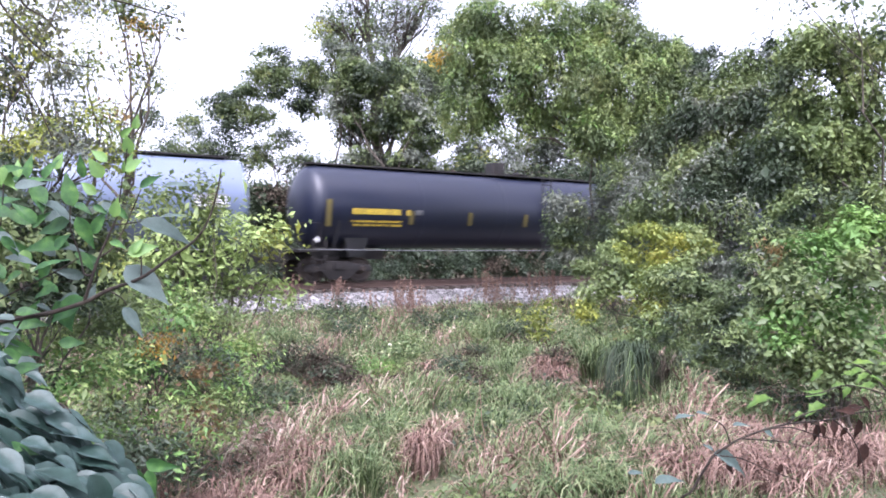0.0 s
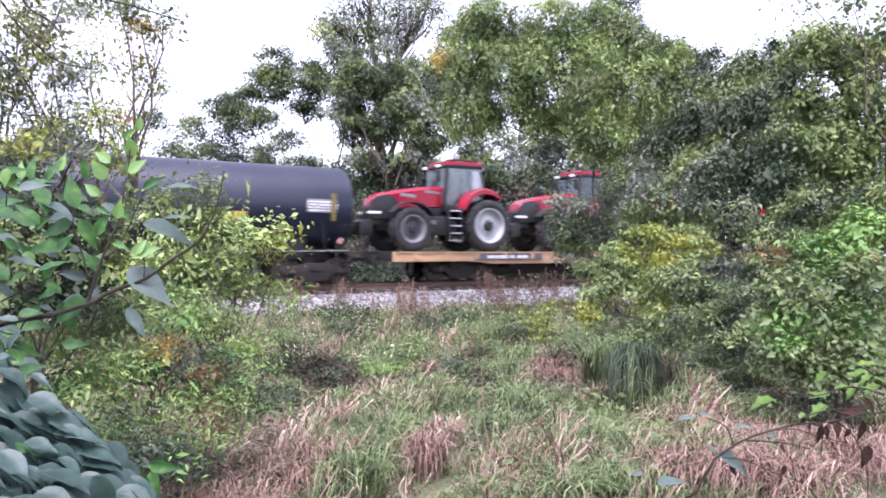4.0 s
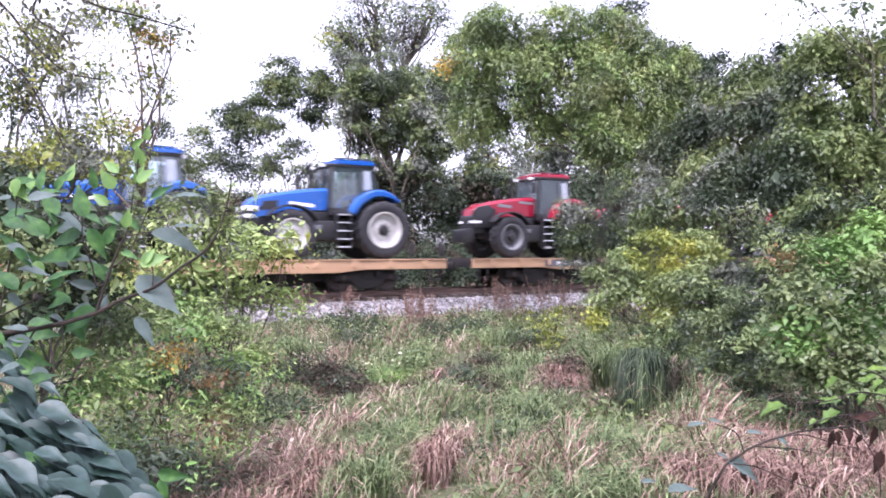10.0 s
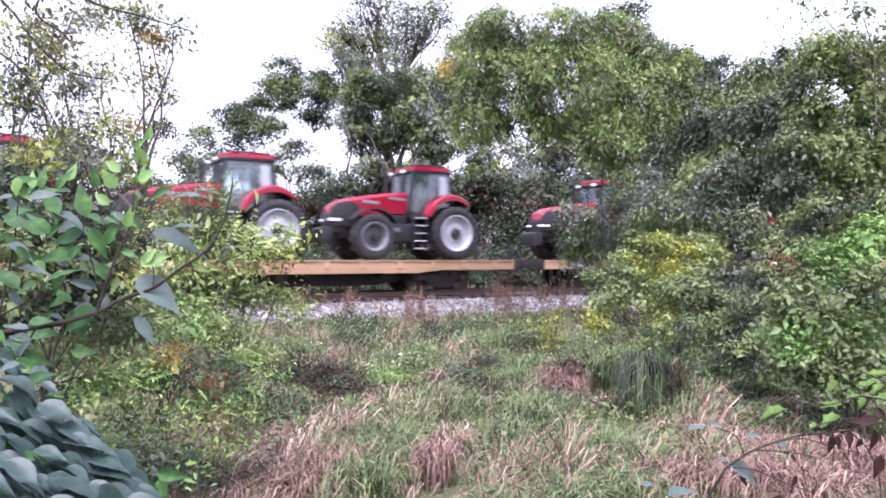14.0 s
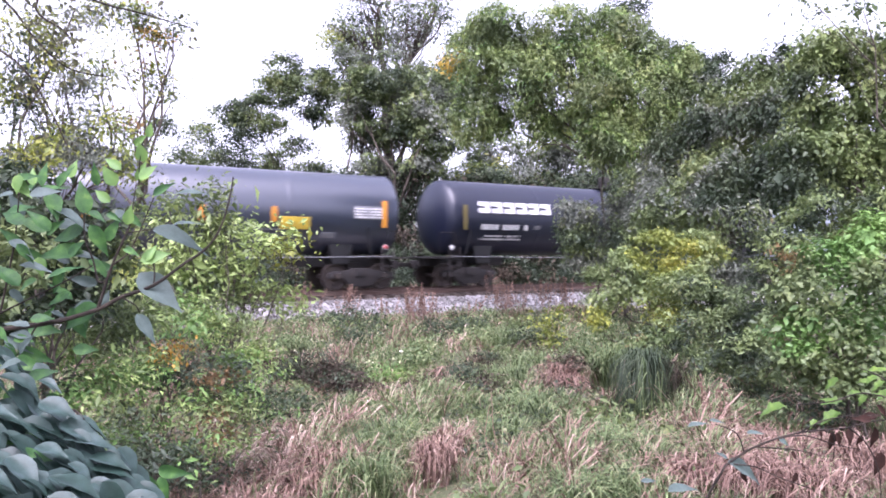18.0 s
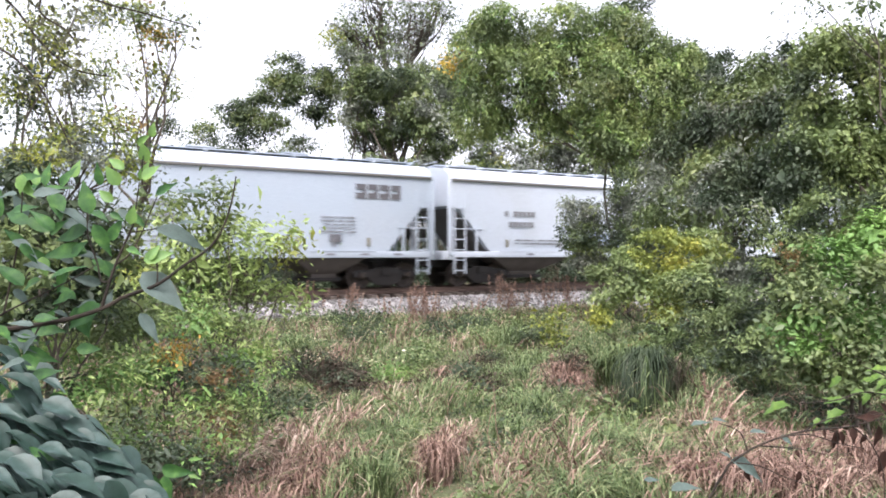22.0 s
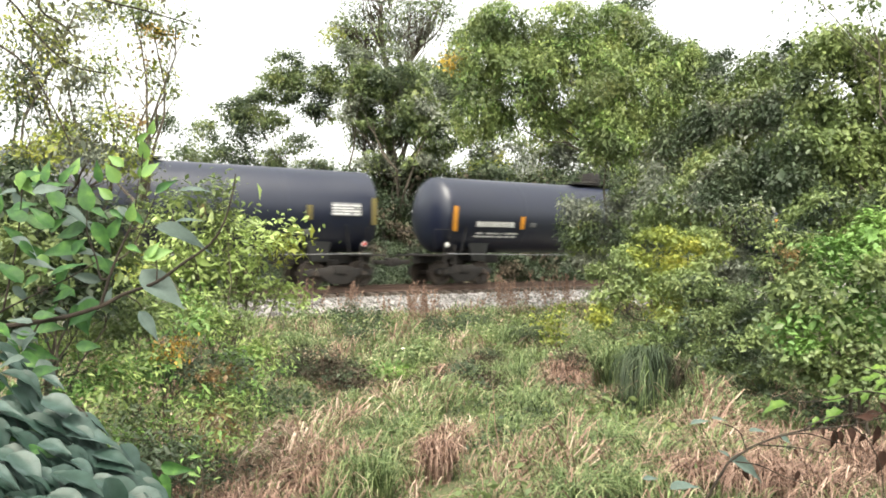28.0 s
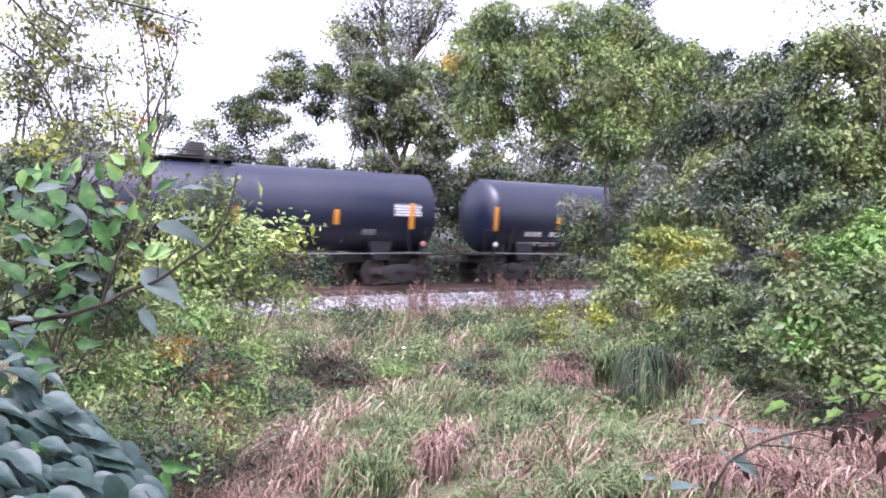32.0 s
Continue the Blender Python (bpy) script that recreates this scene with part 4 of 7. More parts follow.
for i, (foot, blobs, mats) in enumerate((
    ((3.24, -17.54), [(3.24, -17.54, -0.80, 0.24, 0.20), (3.30, -17.69, -0.85, 0.14, 0.12)], [G_VINE, G_MID]),
    ((3.92, -16.74), [(3.92, -16.74, -0.89, 0.19, 0.14), (3.96, -16.87, -0.91, 0.12, 0.08)], [G_PALE, G_MID]),
    ((5.26, -17.22), [(5.26, -17.22, -0.82, 0.32, 0.24), (5.33, -17.38, -0.88, 0.19, 0.14)], [G_DARK, BRUSH_AND_SHADE]),
    ((4.51, -11.94), [(4.51, -11.94, -0.78, 0.60, 0.34), (4.73, -12.19, -0.88, 0.36, 0.20)], [BRUSH_AND_SHADE, G_DARK]),
    ((4.71, -12.61), [(4.71, -12.61, -0.88, 0.35, 0.21), (4.82, -12.79, -0.94, 0.21, 0.13)], [BRUSH_AND_SHADE, G_DARK]),
    ((3.34, -13.81), [(3.34, -13.81, -0.86, 0.41, 0.23), (3.48, -14.01, -0.92, 0.24, 0.14)], [G_MID, G_DARK]),
    ((7.25, -13.11), [(7.25, -13.11, -0.84, 0.47, 0.27), (7.40, -13.31, -0.91, 0.28, 0.16)], [BRUSH_AND_SHADE, G_DARK]),
    ((6.28, -17.17), [(6.28, -17.17, -0.91, 0.26, 0.14), (6.32, -17.31, -0.94, 0.15, 0.08)], [G_BRIGHT, G_MID]),
    ((3.76, -15.32), [(3.76, -15.32, -0.91, 0.41, 0.15), (3.90, -15.51, -0.94, 0.25, 0.09)], [G_MID, G_VINE]),
    ((8.61, -16.88), [(8.61, -16.88, -0.78, 0.41, 0.33), (8.71, -17.05, -0.87, 0.25, 0.20)], [G_DARK, G_MID]),
    ((9.12, -17.17), [(9.12, -17.17, -0.78, 0.50, 0.33), (9.24, -17.36, -0.88, 0.29, 0.20)], [G_DARK, G_MID]),
    ((5.68, -14.20), [(5.68, -14.20, -0.93, 0.62, 0.14), (5.90, -14.44, -0.96, 0.37, 0.08)], [BRUSH_AND_SHADE, G_DARK]),
    ((9.02, -17.87), [(9.02, -17.87, -0.89, 0.39, 0.19), (9.09, -18.03, -0.94, 0.23, 0.11)], [G_DARK, BRUSH_AND_SHADE]),
    ((5.13, -16.06), [(5.13, -16.06, -0.92, 0.37, 0.13), (5.23, -16.24, -0.94, 0.22, 0.08)], [G_MID, G_DARK]),
    ((8.60, -13.03), [(8.60, -13.03, -0.84, 0.54, 0.26), (8.77, -13.25, -0.92, 0.32, 0.16)], [BRUSH_AND_SHADE, G_MID]),
    ((2.95, -15.87), [(2.95, -15.87, -0.88, 0.27, 0.16), (3.03, -16.03, -0.91, 0.16, 0.10)], [G_MID, G_VINE]),
)):
    dead = BRUSH_AND_SHADE in mats
    plant("weed_clump", "dull brown clump of matted weeds in the grass" if dead else "leafy green clump of weeds in the grass", "weeds", foot, blobs, mats, 0.05, 2.6, 90 + i, 0.012, "weed clumps in the meadow", 1, 2, (0.6, 0.4), 10, 1.8, 0.4, width=0.15, upward=0.6)

# added dark core, its colour paints the shade within the tussock
plant("bush", "dark drooping blades painting the shade inside a tussock", "bush", (7.33, -17.09), [(7.33, -17.09, -0.59, 0.27, 0.32), (7.29, -17.25, -0.87, 0.23, 0.23)], [G_DARK, BRUSH_AND_SHADE], 0.13, 5.0, 79, 0.015, "", 3, 2, (0.6, 0.4), 10, 0.8, 0.4, droop=2.2, width=0.07)


# ---- rolling stock: shared pieces ----
SPEED = 13.6
# where the heads of the cars pass at the times of the table below
MARK_X = 11.0


def wheelset_mesh():
    bm = bmesh.new()
    for s in (-1, 1):
        prof = [(0.0, 0.10), (0.02, 0.16), (0.03, 0.36), (0.0, 0.40), (0.0, 0.485), (0.03, 0.485), (0.035, 0.457), (0.135, 0.45), (0.135, 0.40), (0.10, 0.36), (0.09, 0.16), (0.14, 0.12), (0.14, 0.08)]
        own = lathe([(s * (0.69 + a), r) for a, r in prof], "y", 24)
        # spokes of grime make the turning visible
        for k in range(4):
            a = k * math.pi / 2
            box(0.26 * math.cos(a), s * 0.80, 0.26 * math.sin(a), 0.07, 0.03, 0.07, 0.01, own)
        merge(bm, own)
    merge(bm, lathe([(-1.0, 0.075), (1.0, 0.075)], "y", 12))
    return mesh_of("wheelset", bm, WHEEL_STEEL)


def side_frame_mesh():
    out = [(-1.22, 0.42), (-1.20, 0.60), (-0.95, 0.66), (-0.62, 0.66), (-0.34, 0.76), (0.34, 0.76), (0.62, 0.66), (0.95, 0.66), (1.20, 0.60), (1.22, 0.42), (1.0, 0.40), (0.72, 0.44), (0.46, 0.22), (0.30, 0.14), (-0.30, 0.14), (-0.46, 0.22), (-0.72, 0.44), (-1.0, 0.40)]
    return mesh_of("side_frame", prism(out, -0.07, 0.07, None, 0.02), UNDER)


def spring_mesh():
    bm = bmesh.new()
    for k in (-0.17, 0.0, 0.17):
        merge(bm, bmesh_coil(k))
    return mesh_of("spring_nest", bm, UNDER)


def bmesh_coil(x):
    own = lathe([(0.20 + 0.03 * i, 0.075 if i % 2 else 0.055) for i in range(11)], "z", 10)
    bmesh.ops.translate(own, vec=(x, 0, 0), verts=own.verts)
    return own


WHEELSET, FRAME, SPRINGS = wheelset_mesh(), side_frame_mesh(), spring_mesh()
CAP = mesh_of("bearing_cap", lathe([(-0.10, 0.02), (-0.10, 0.09), (0.0, 0.13), (0.06, 0.13)], "y", 14), WHEEL_STEEL)
BOLSTER = mesh_of("truck", box(0, 0, 0.62, 0.42, 2.3, 0.28, 0.03, box(0, 0, 0.86, 0.5, 0.9, 0.2, 0.03)), UNDER)
KNUCKLE = mesh_of("coupler", box(-0.5, 0, 0.86, 0.9, 0.16, 0.16, 0.03, box(-0.92, 0.02, 0.86, 0.28, 0.3, 0.32, 0.06)), UNDER)
LADDERS = {}


def add_truck(car, x):
    truck = share("truck", BOLSTER, car, pose(x, 0, 0))
    for dx in (-0.88, 0.88):
        share("wheelset", WHEELSET, truck, pose(dx, 0, 0.46))
    for s in (-1, 1):
        share("side_frame", FRAME, truck, pose(0, s * 1.02, 0))
        share("spring_nest", SPRINGS, truck, pose(0, s * 1.02, 0))
        for dx in (-0.88, 0.88):
            share("bearing_cap", CAP, truck, pose(dx, s * 1.06, 0.5, 0, 0, 0 if s < 0 else 180))


def ladder_mesh(height, width, mat, rung=0.36):
    key = (round(height, 2), width, mat.name, rung)
    if key not in LADDERS:
        bm = bmesh.new()
        for s in (-1, 1):
            box(s * width / 2, 0, height / 2, 0.06, 0.03, height, 0.006, bm)
        for i in range(int(height / rung)):
            box(0, 0, 0.12 + i * rung, width, 0.035, 0.03, 0.006, bm)
        LADDERS[key] = mesh_of("ladder", bm, mat)
    return LADDERS[key]


MARKS = {}


def mark(car, name, mat, x, z, w, h, y, lean=0.0, label=""):
    """A painted or stuck-on patch, a few millimetres proud of the side."""
    key = (mat.name, round(w, 3), round(h, 3))
    if key not in MARKS:
        MARKS[key] = mesh_of(name, box(0, 0, 0, w, 0.012, h, 0.003), mat)
    return share(name, MARKS[key], car, pose(x, y, z, lean), label)


def letters(car, mat, x, z, w, h, y, lean=0.0, rows=1, gap=1.5):
    """Lettering too small or private to read: a row of short bars."""
    bm = bmesh.new()
    r = random.Random(int(x * 100 + z * 10))
    for k in range(rows):
        p = 0.0
        while p < w:
            q = r.uniform(0.6, 0.9) * h
            if r.random() > 0.16:
                box(p + q / 2, 0, -k * h * gap, q, 0.01, h, 0.0, bm)
            p += q + 0.22 * h
    ob = part("lettering", bm, mat, car, "row of illegible painted bars", 0)
    ob.matrix_basis = pose(x, y, z, lean)
    return tagged(ob, kind="stuff")


def emblem(car, mat, x, z, w, h, y, lean=0.0, n=6):
    """A large name drawn as even plain blocks, each with a slot."""
    for k in range(n):
        s = w / n
        own = prism([(-s * 0.42, -h / 2), (s * 0.42, -h / 2), (s * 0.42, h / 2), (-s * 0.42, h / 2), (-s * 0.42, h * 0.12), (s * 0.12, h * 0.12), (s * 0.12, -h * 0.1), (-s * 0.42, -h * 0.1)], -0.006, 0.006)
        ob = part("emblem_block", own, mat, car, "", 0)
        ob.matrix_basis = pose(x + s * (k + 0.5), y, z, lean)


def car_root(name, label, category, group):
    ob = new(name)
    return tagged(ob, label, category, group)


def couple(car, half):
    share("coupler", KNUCKLE, car, pose(-half + 0.35, 0, 0))
    share("coupler", KNUCKLE, car, pose(half - 0.35, 0, 0, 0, 0, 180))


# ---- tank cars ----
def tank_side(r, zc, z):
    """Distance from the middle and lean of the tank's side at a height."""
    a = math.asin(max(-0.98, min(0.98, (z - zc) / r)))
    return -r * math.cos(a) - 0.006, -math.degrees(a)


def tank_car(label, length, body, stripe=ORANGE_MARK, strips=(1.15, 4.1, 7.7, 10.8, 14.2, 16.5), placard=None, walkway=False, logo=None, ink=WHITE_MARK, panel=True, dome=0.5, r=1.44, top=4.1, bars=2, dome_x=-1.05, drop=0.2, ink_drop=0.0, fine_print=None):
    car = car_root("tank_car", label, "tank car", "cars of the freight train")
    h, zc = length / 2 - 0.3, top - r
    a0 = length / 2
    # shell with dished heads and girth seams
    prof = [(-h + 0.62 * (1 - math.cos(k * math.pi / 32)), r * math.sin(k * math.pi / 32)) for k in range(16)]
    mid = []
    seams = [-h + 0.75 + (length - 1.5) * k / 5 for k in range(6)]
    for s in seams:
        mid += [(s - 0.09, r), (s - 0.03, r), (s - 0.012, r + 0.005), (s + 0.012, r + 0.005), (s + 0.03, r), (s + 0.09, r)]
    shell = lathe(prof + mid + [(-a, b) for a, b in prof[::-1]], "x", 56)
    bmesh.ops.translate(shell, vec=(0, 0, zc), verts=shell.verts)
    part("tank", shell, body, car, "", 30)
    for s in (-1, 1):
        part("stub_sill", box(s * (h - 1.6), 0, 0.98, 3.6, 0.5, 0.34, 0.03), UNDER, car)
        part("tank_saddle", prism([(s * (h - 2.3), 0.9), (s * (h - 1.7), 0.9), (s * (h - 1.5), zc - 0.85), (s * (h - 2.5), zc - 0.85)], -0.95, 0.95, None, 0.02), BLACK_PLASTIC, car)
        part("end_platform", box(s * (h - 0.15), 0, 1.12, 0.9, 2.9, 0.06, 0.01), UNDER, car)
        add_truck(car, s * (h - 1.3))
        for y in (-1.42, 1.42):
            share("ladder", ladder_mesh(1.15, 0.42, UNDER), car, pose(s * (h - 0.45), y, 0.35))
            part("handrail", tube([(s * (h - 0.45), y, 1.12), (s * (h - 0.45), y, 2.05), (s * (h + 0.2), y, 2.05), (s * (h + 0.2), y, 1.12)], 0.018, 6), UNDER, car)
        part("brace", tube([(s * (h - 1.0), -1.25, 1.1), (s * (h - 1.2), -1.36, zc - 0.5)], 0.03, 6), BLACK_PLASTIC, car)
    for y in (-1.47, 1.47):
        part("side_rail", tube([(-h + 0.3, y, 1.17), (-h + 4, y, 1.13), (h - 4, y, 1.13), (h - 0.3, y, 1.17)], 0.015, 6), GREY_MARK, car, "long thin handrail along the tank")
    couple(car, h + 0.75)
    # manway, valves and platform on top
    part("manway", merge(lathe([(top - 0.12, 0.4), (top + 0.10, 0.4), (top + 0.13, 0.44), (top + 0.16, 0.44), (top + 0.2, 0.25)], "z", 20), lathe([(top + 0.16, 0.12), (top + 0.26, 0.12), (top + 0.28, 0.06)], "z", 12)), UNDER, car)
    if dome:
        part("valve_housing", box(dome_x, 0, top + dome / 2 - 0.02, 0.55, 0.62, dome + 0.2, 0.05), UNDER, car)
    grate = box(0, 0, top + 0.03, 2.6, 1.3, 0.04, 0.01)
    part("platform", grate, UNDER, car)
    for y in (-0.65, 0.65):
        bm = tube([(-1.3, y, top + 0.03), (-1.3, y, top + 0.26), (1.3, y, top + 0.26), (1.3, y, top + 0.03)], 0.016, 6)
        tube([(0, y, top + 0.03), (0, y, top + 0.26)], 0.014, 6, bm)
        part("platform_rail", bm, UNDER, car)
    share("ladder", ladder_mesh(top - 1.1, 0.42, BLACK_PLASTIC), car, pose(0.4, -r - 0.10, 1.1))
    if walkway:
        part("walkway", box(0, -0.1, top + 0.06, length - 1.4, 0.62, 0.06, 0.012), UNDER, car, "full-length black walkway on top of the tank")
        for k in range(9):
            part("walkway_bracket", box(-h + 1.4 + k * (length - 2.8) / 8, -0.1, top, 0.08, 0.5, 0.1), UNDER, car)
    for i, x in enumerate(strips):
        tall = 0.92 if i in (0, len(strips) - 1) else 0.5
        z = zc + 0.06 - drop + (0.1 if tall > 0.6 else 0)
        y, lean = tank_side(r, zc, z)
        mark(car, "reflector_strip", stripe, -a0 + x, z, 0.18, tall, y - 0.012 - (0.03 if tall > 0.6 else 0), lean)
    z = zc - 0.38 - ink_drop
    y, lean = tank_side(r, zc, z)
    letters(car, ink, -a0 + 1.95, z, 2.1, 0.2, y - 0.004, lean)
    y, lean = tank_side(r, zc, z - 0.34)
    letters(car, ink, -a0 + 1.95, z - 0.34, 1.9, 0.07, y - 0.004, lean, bars, 1.9)
    mark(car, "stencil_panel", GREY_MARK, -a0 + 4.55, z, 0.3, 0.2, tank_side(r, zc, z)[0] - 0.004, lean)
    if fine_print:
        y, lean = tank_side(r, zc, zc - 0.3)
        letters(car, WHITE_MARK, -a0 + fine_print, zc - 0.18, 1.3, 0.05, y - 0.012, lean, 4, 2.6)
    if logo:
        y, lean = tank_side(r, zc, zc + 0.36)
        emblem(car, WHITE_MARK, -a0 + 1.75, zc + 0.36, 3.5, 0.44, y - 0.02, lean)
    if panel:
        y, lean = tank_side(r, zc, zc)
        mark(car, "data_panel", GREY_MARK, a0 - 1.5, zc, 1.05, 0.44, y - 0.01, lean)
        letters(car, WHITE_MARK, a0 - 2.0, zc + 0.13, 1.0, 0.05, y - 0.022, lean, 4, 1.9)
    y, lean = tank_side(r, zc, zc - 0.85)
    mark(car, "stencil_panel", GREY_MARK, a0 - 2.9, zc - 0.78, 0.5, 0.22, tank_side(r, zc, zc - 0.78)[0], tank_side(r, zc, zc - 0.78)[1])
    for s, mat in ((-1, WHITE_MARK), (1, RED_MARK if panel else WHITE_MARK)):
        plate = part("hazard_placard", box(0, 0, 0, 0.16, 0.014, 0.16, 0.003, None, pose(0, 0, 0, 0, 45, 0)), WHITE_MARK, car, "white diamond placard")
        plate.location = (s * (h - 0.45), -1.22, 1.5)
        if mat is RED_MARK:
            core = part("placard_face", box(0, 0, 0, 0.12, 0.014, 0.12, 0.003, None, pose(0, 0, 0, 0, 45, 0)), RED_MARK, plate, "red placard face")
            core.location = (0, -0.006, 0)
    if placard:
        x, w, hh, mat = placard
        y, lean = tank_side(r, zc, zc - 0.4)
        mark(car, "placard_board", mat, -a0 + x, zc - 0.4, w, hh, y - 0.01, lean, "warning board")
    y, lean = tank_side(r, zc, zc - 0.62)
    letters(car, GREY_MARK, a0 - 5.6, zc - 0.62, 1.2, 0.06, y - 0.004, lean, 1)
    return car


# ---- covered hoppers ----
def hopper_car(label, length, body, bays=3, logo=None, patches=(), ink=GREY_MARK, top=4.55):
    car = car_root("covered_hopper", label, "hopper car", "cars of the freight train")
    h = length / 2
    eave = top - 0.62
    loops = []
    for x, zb in ((-h + 0.12, 3.0), (-h + 0.5, 2.86), (-h + 1.1, 2.2), (-h + 1.8, 1.36), (-h + 2.0, 1.3), (0, 1.3), (h - 2.0, 1.3), (h - 1.8, 1.36), (h - 1.1, 2.2), (h - 0.5, 2.86), (h - 0.12, 3.0)):
        half = [(1.50, zb), (1.545, (zb + eave) / 2), (1.53, eave), (1.44, eave + 0.2), (1.05, top - 0.16), (0.0, top)]
        loops.append([(x, -y, z) for y, z in half] + [(x, y, z) for y, z in half[-2::-1]])
    part("body", rings(bmesh.new(), loops), body, car, "", 22)
    for s in (-1, 1):
        # slope sheet behind the corner opening, its dark colour paints the shade
        part("slope_sheet", prism([(s * (h - 0.3), 2.95), (s * (h - 2.0), 1.1), (s * (h - 2.25), 1.1), (s * (h - 0.6), 2.95)], -1.3, 1.3), HOPPER_SHADE, car)
        part("end_sill", box(s * (h - 0.12), 0, 1.18, 0.28, 2.95, 0.32, 0.02), body, car)
        part("end_platform", box(s * (h - 0.7), 0, 1.05, 1.2, 2.6, 0.05), UNDER, car)
        part("stub_sill", box(s * (h - 1.6), 0, 0.9, 3.4, 0.5, 0.34, 0.03), UNDER, car)
        add_truck(car, s * (h - 1.75))
        for y in (-1.5, 1.5):
            part("corner_post", box(s * (h - 0.1), y, 2.55, 0.14, 0.1, 2.7, 0.015), body, car)
            part("side_post", box(s * (h - 1.25), y, 1.7, 0.08, 0.06, 0.8, 0.01), body, car)
            share("ladder", ladder_mesh(3.0, 0.46, body, 0.38), car, pose(s * (h - 0.5), y * 1.03, 0.5))
            part("grab_rail", box(s * (h - 1.05), y * 1.02, 2.15, 0.9, 0.03, 0.035), body, car)
        part("roof_end_rail", tube([(s * (h - 0.1), -0.5, top - 0.02), (s * (h - 0.1), -0.5, top + 0.14), (s * (h - 0.1), 0.5, top + 0.14), (s * (h - 0.1), 0.5, top - 0.02)], 0.018, 6), body, car)
        part("brake_gear", lathe([(0.0, 0.03), (0.02, 0.22), (0.05, 0.24), (0.07, 0.2)], "x", 16), UNDER, car).location = (s * (h - 0.05), 0.5, 2.0)
    for y in (-1.5, 1.5):
        part("side_sill", box(0, y, 1.21, length - 0.5, 0.14, 0.22, 0.02), body, car)
        # the ledge's dark colour stands in for shade below the roof
        part("eave_rail", box(0, y * 1.035, eave, length - 0.3, 0.07, 0.09, 0.012), HOPPER_SHADE, car, "ledge under the roof with shade painted into its colour")
        part("sill_ledge", box(0, y * 1.035, 1.325, length - 4.6, 0.06, 0.03), body, car)
    part("running_board", box(0, 0, top + 0.045, length - 0.4, 0.7, 0.03), body, car, "grated walkway along the roof")
    n = int(length / 1.5)
    for k in range(n + 1):
        x = -h + 0.5 + k * (length - 1.0) / n
        for y in (-0.85, 0.85):
            part("roof_bracket", box(x, y * 0.62, top - 0.01, 0.06, 0.22, 0.10), body, car)
    for k in range(bays * 2):
        part("hatch_cover", box(-h + 1.6 + k * (length - 3.2) / (bays * 2 - 1), 0, top + 0.11, 0.9, 0.7, 0.05, 0.02), body, car)
    for k in range(bays):
        x = -h + 3.9 + k * (length - 7.8) / max(1, bays - 1)
        w = (length - 6.0) / bays / 2 * 0.9
        loops = []
        for z, f, g in ((1.3, 1.0, 1.45), (0.95, 0.72, 1.3), (0.55, 0.3, 0.75), (0.42, 0.3, 0.75)):
            loops.append([(x - w * f, -g, z), (x + w * f, -g, z), (x + w * f, g, z), (x - w * f, g, z)])
        part("discharge_chute", rings(bmesh.new(), loops), SHADED_CHUTE, car, "tapering discharge chute with shade painted into its colour")
        part("outlet_gate", box(x, 0, 0.36, w * 0.8, 1.7, 0.14, 0.02), UNDER, car)
    couple(car, h + 0.6)
    letters(car, ink, -h + 2.5, 2.75, 1.3, 0.2, -1.56)
    letters(car, ink, -h + 2.5, 2.35, 1.3, 0.2, -1.558)
    letters(car, ink, -h + 3.0, 1.75, 2.4, 0.06, -1.556, 0, 2, 2.2)
    letters(car, ink, h - 4.3, 2.45, 1.2, 0.05, -1.557, 0, 5, 2.4)
    mark(car, "data_panel", DARK_MARK, h - 3.8, 1.75, 0.42, 0.26, -1.556)
    for k in range(7):
        x = -h + 2.6 + k * (length - 5.2) / 6
        mark(car, "reflector_strip", (OLIVE_MARK, GREY_MARK)[k % 2], x, 1.62, 0.1, 0.3, -1.556)
        mark(car, "jacking_label", GREY_MARK, x + 1.1, 1.22, 0.32, 0.07, -1.576)
    if logo:
        emblem(car, logo, h - 3.1, 3.35, 1.75, 0.5, -1.556, 0, 4)
    for x, z, w, hh, mat in patches:
        mark(car, "painted_patch", mat, -h + x, z, w, hh, -1.556, 0, "block of faded spray paint")
    return car


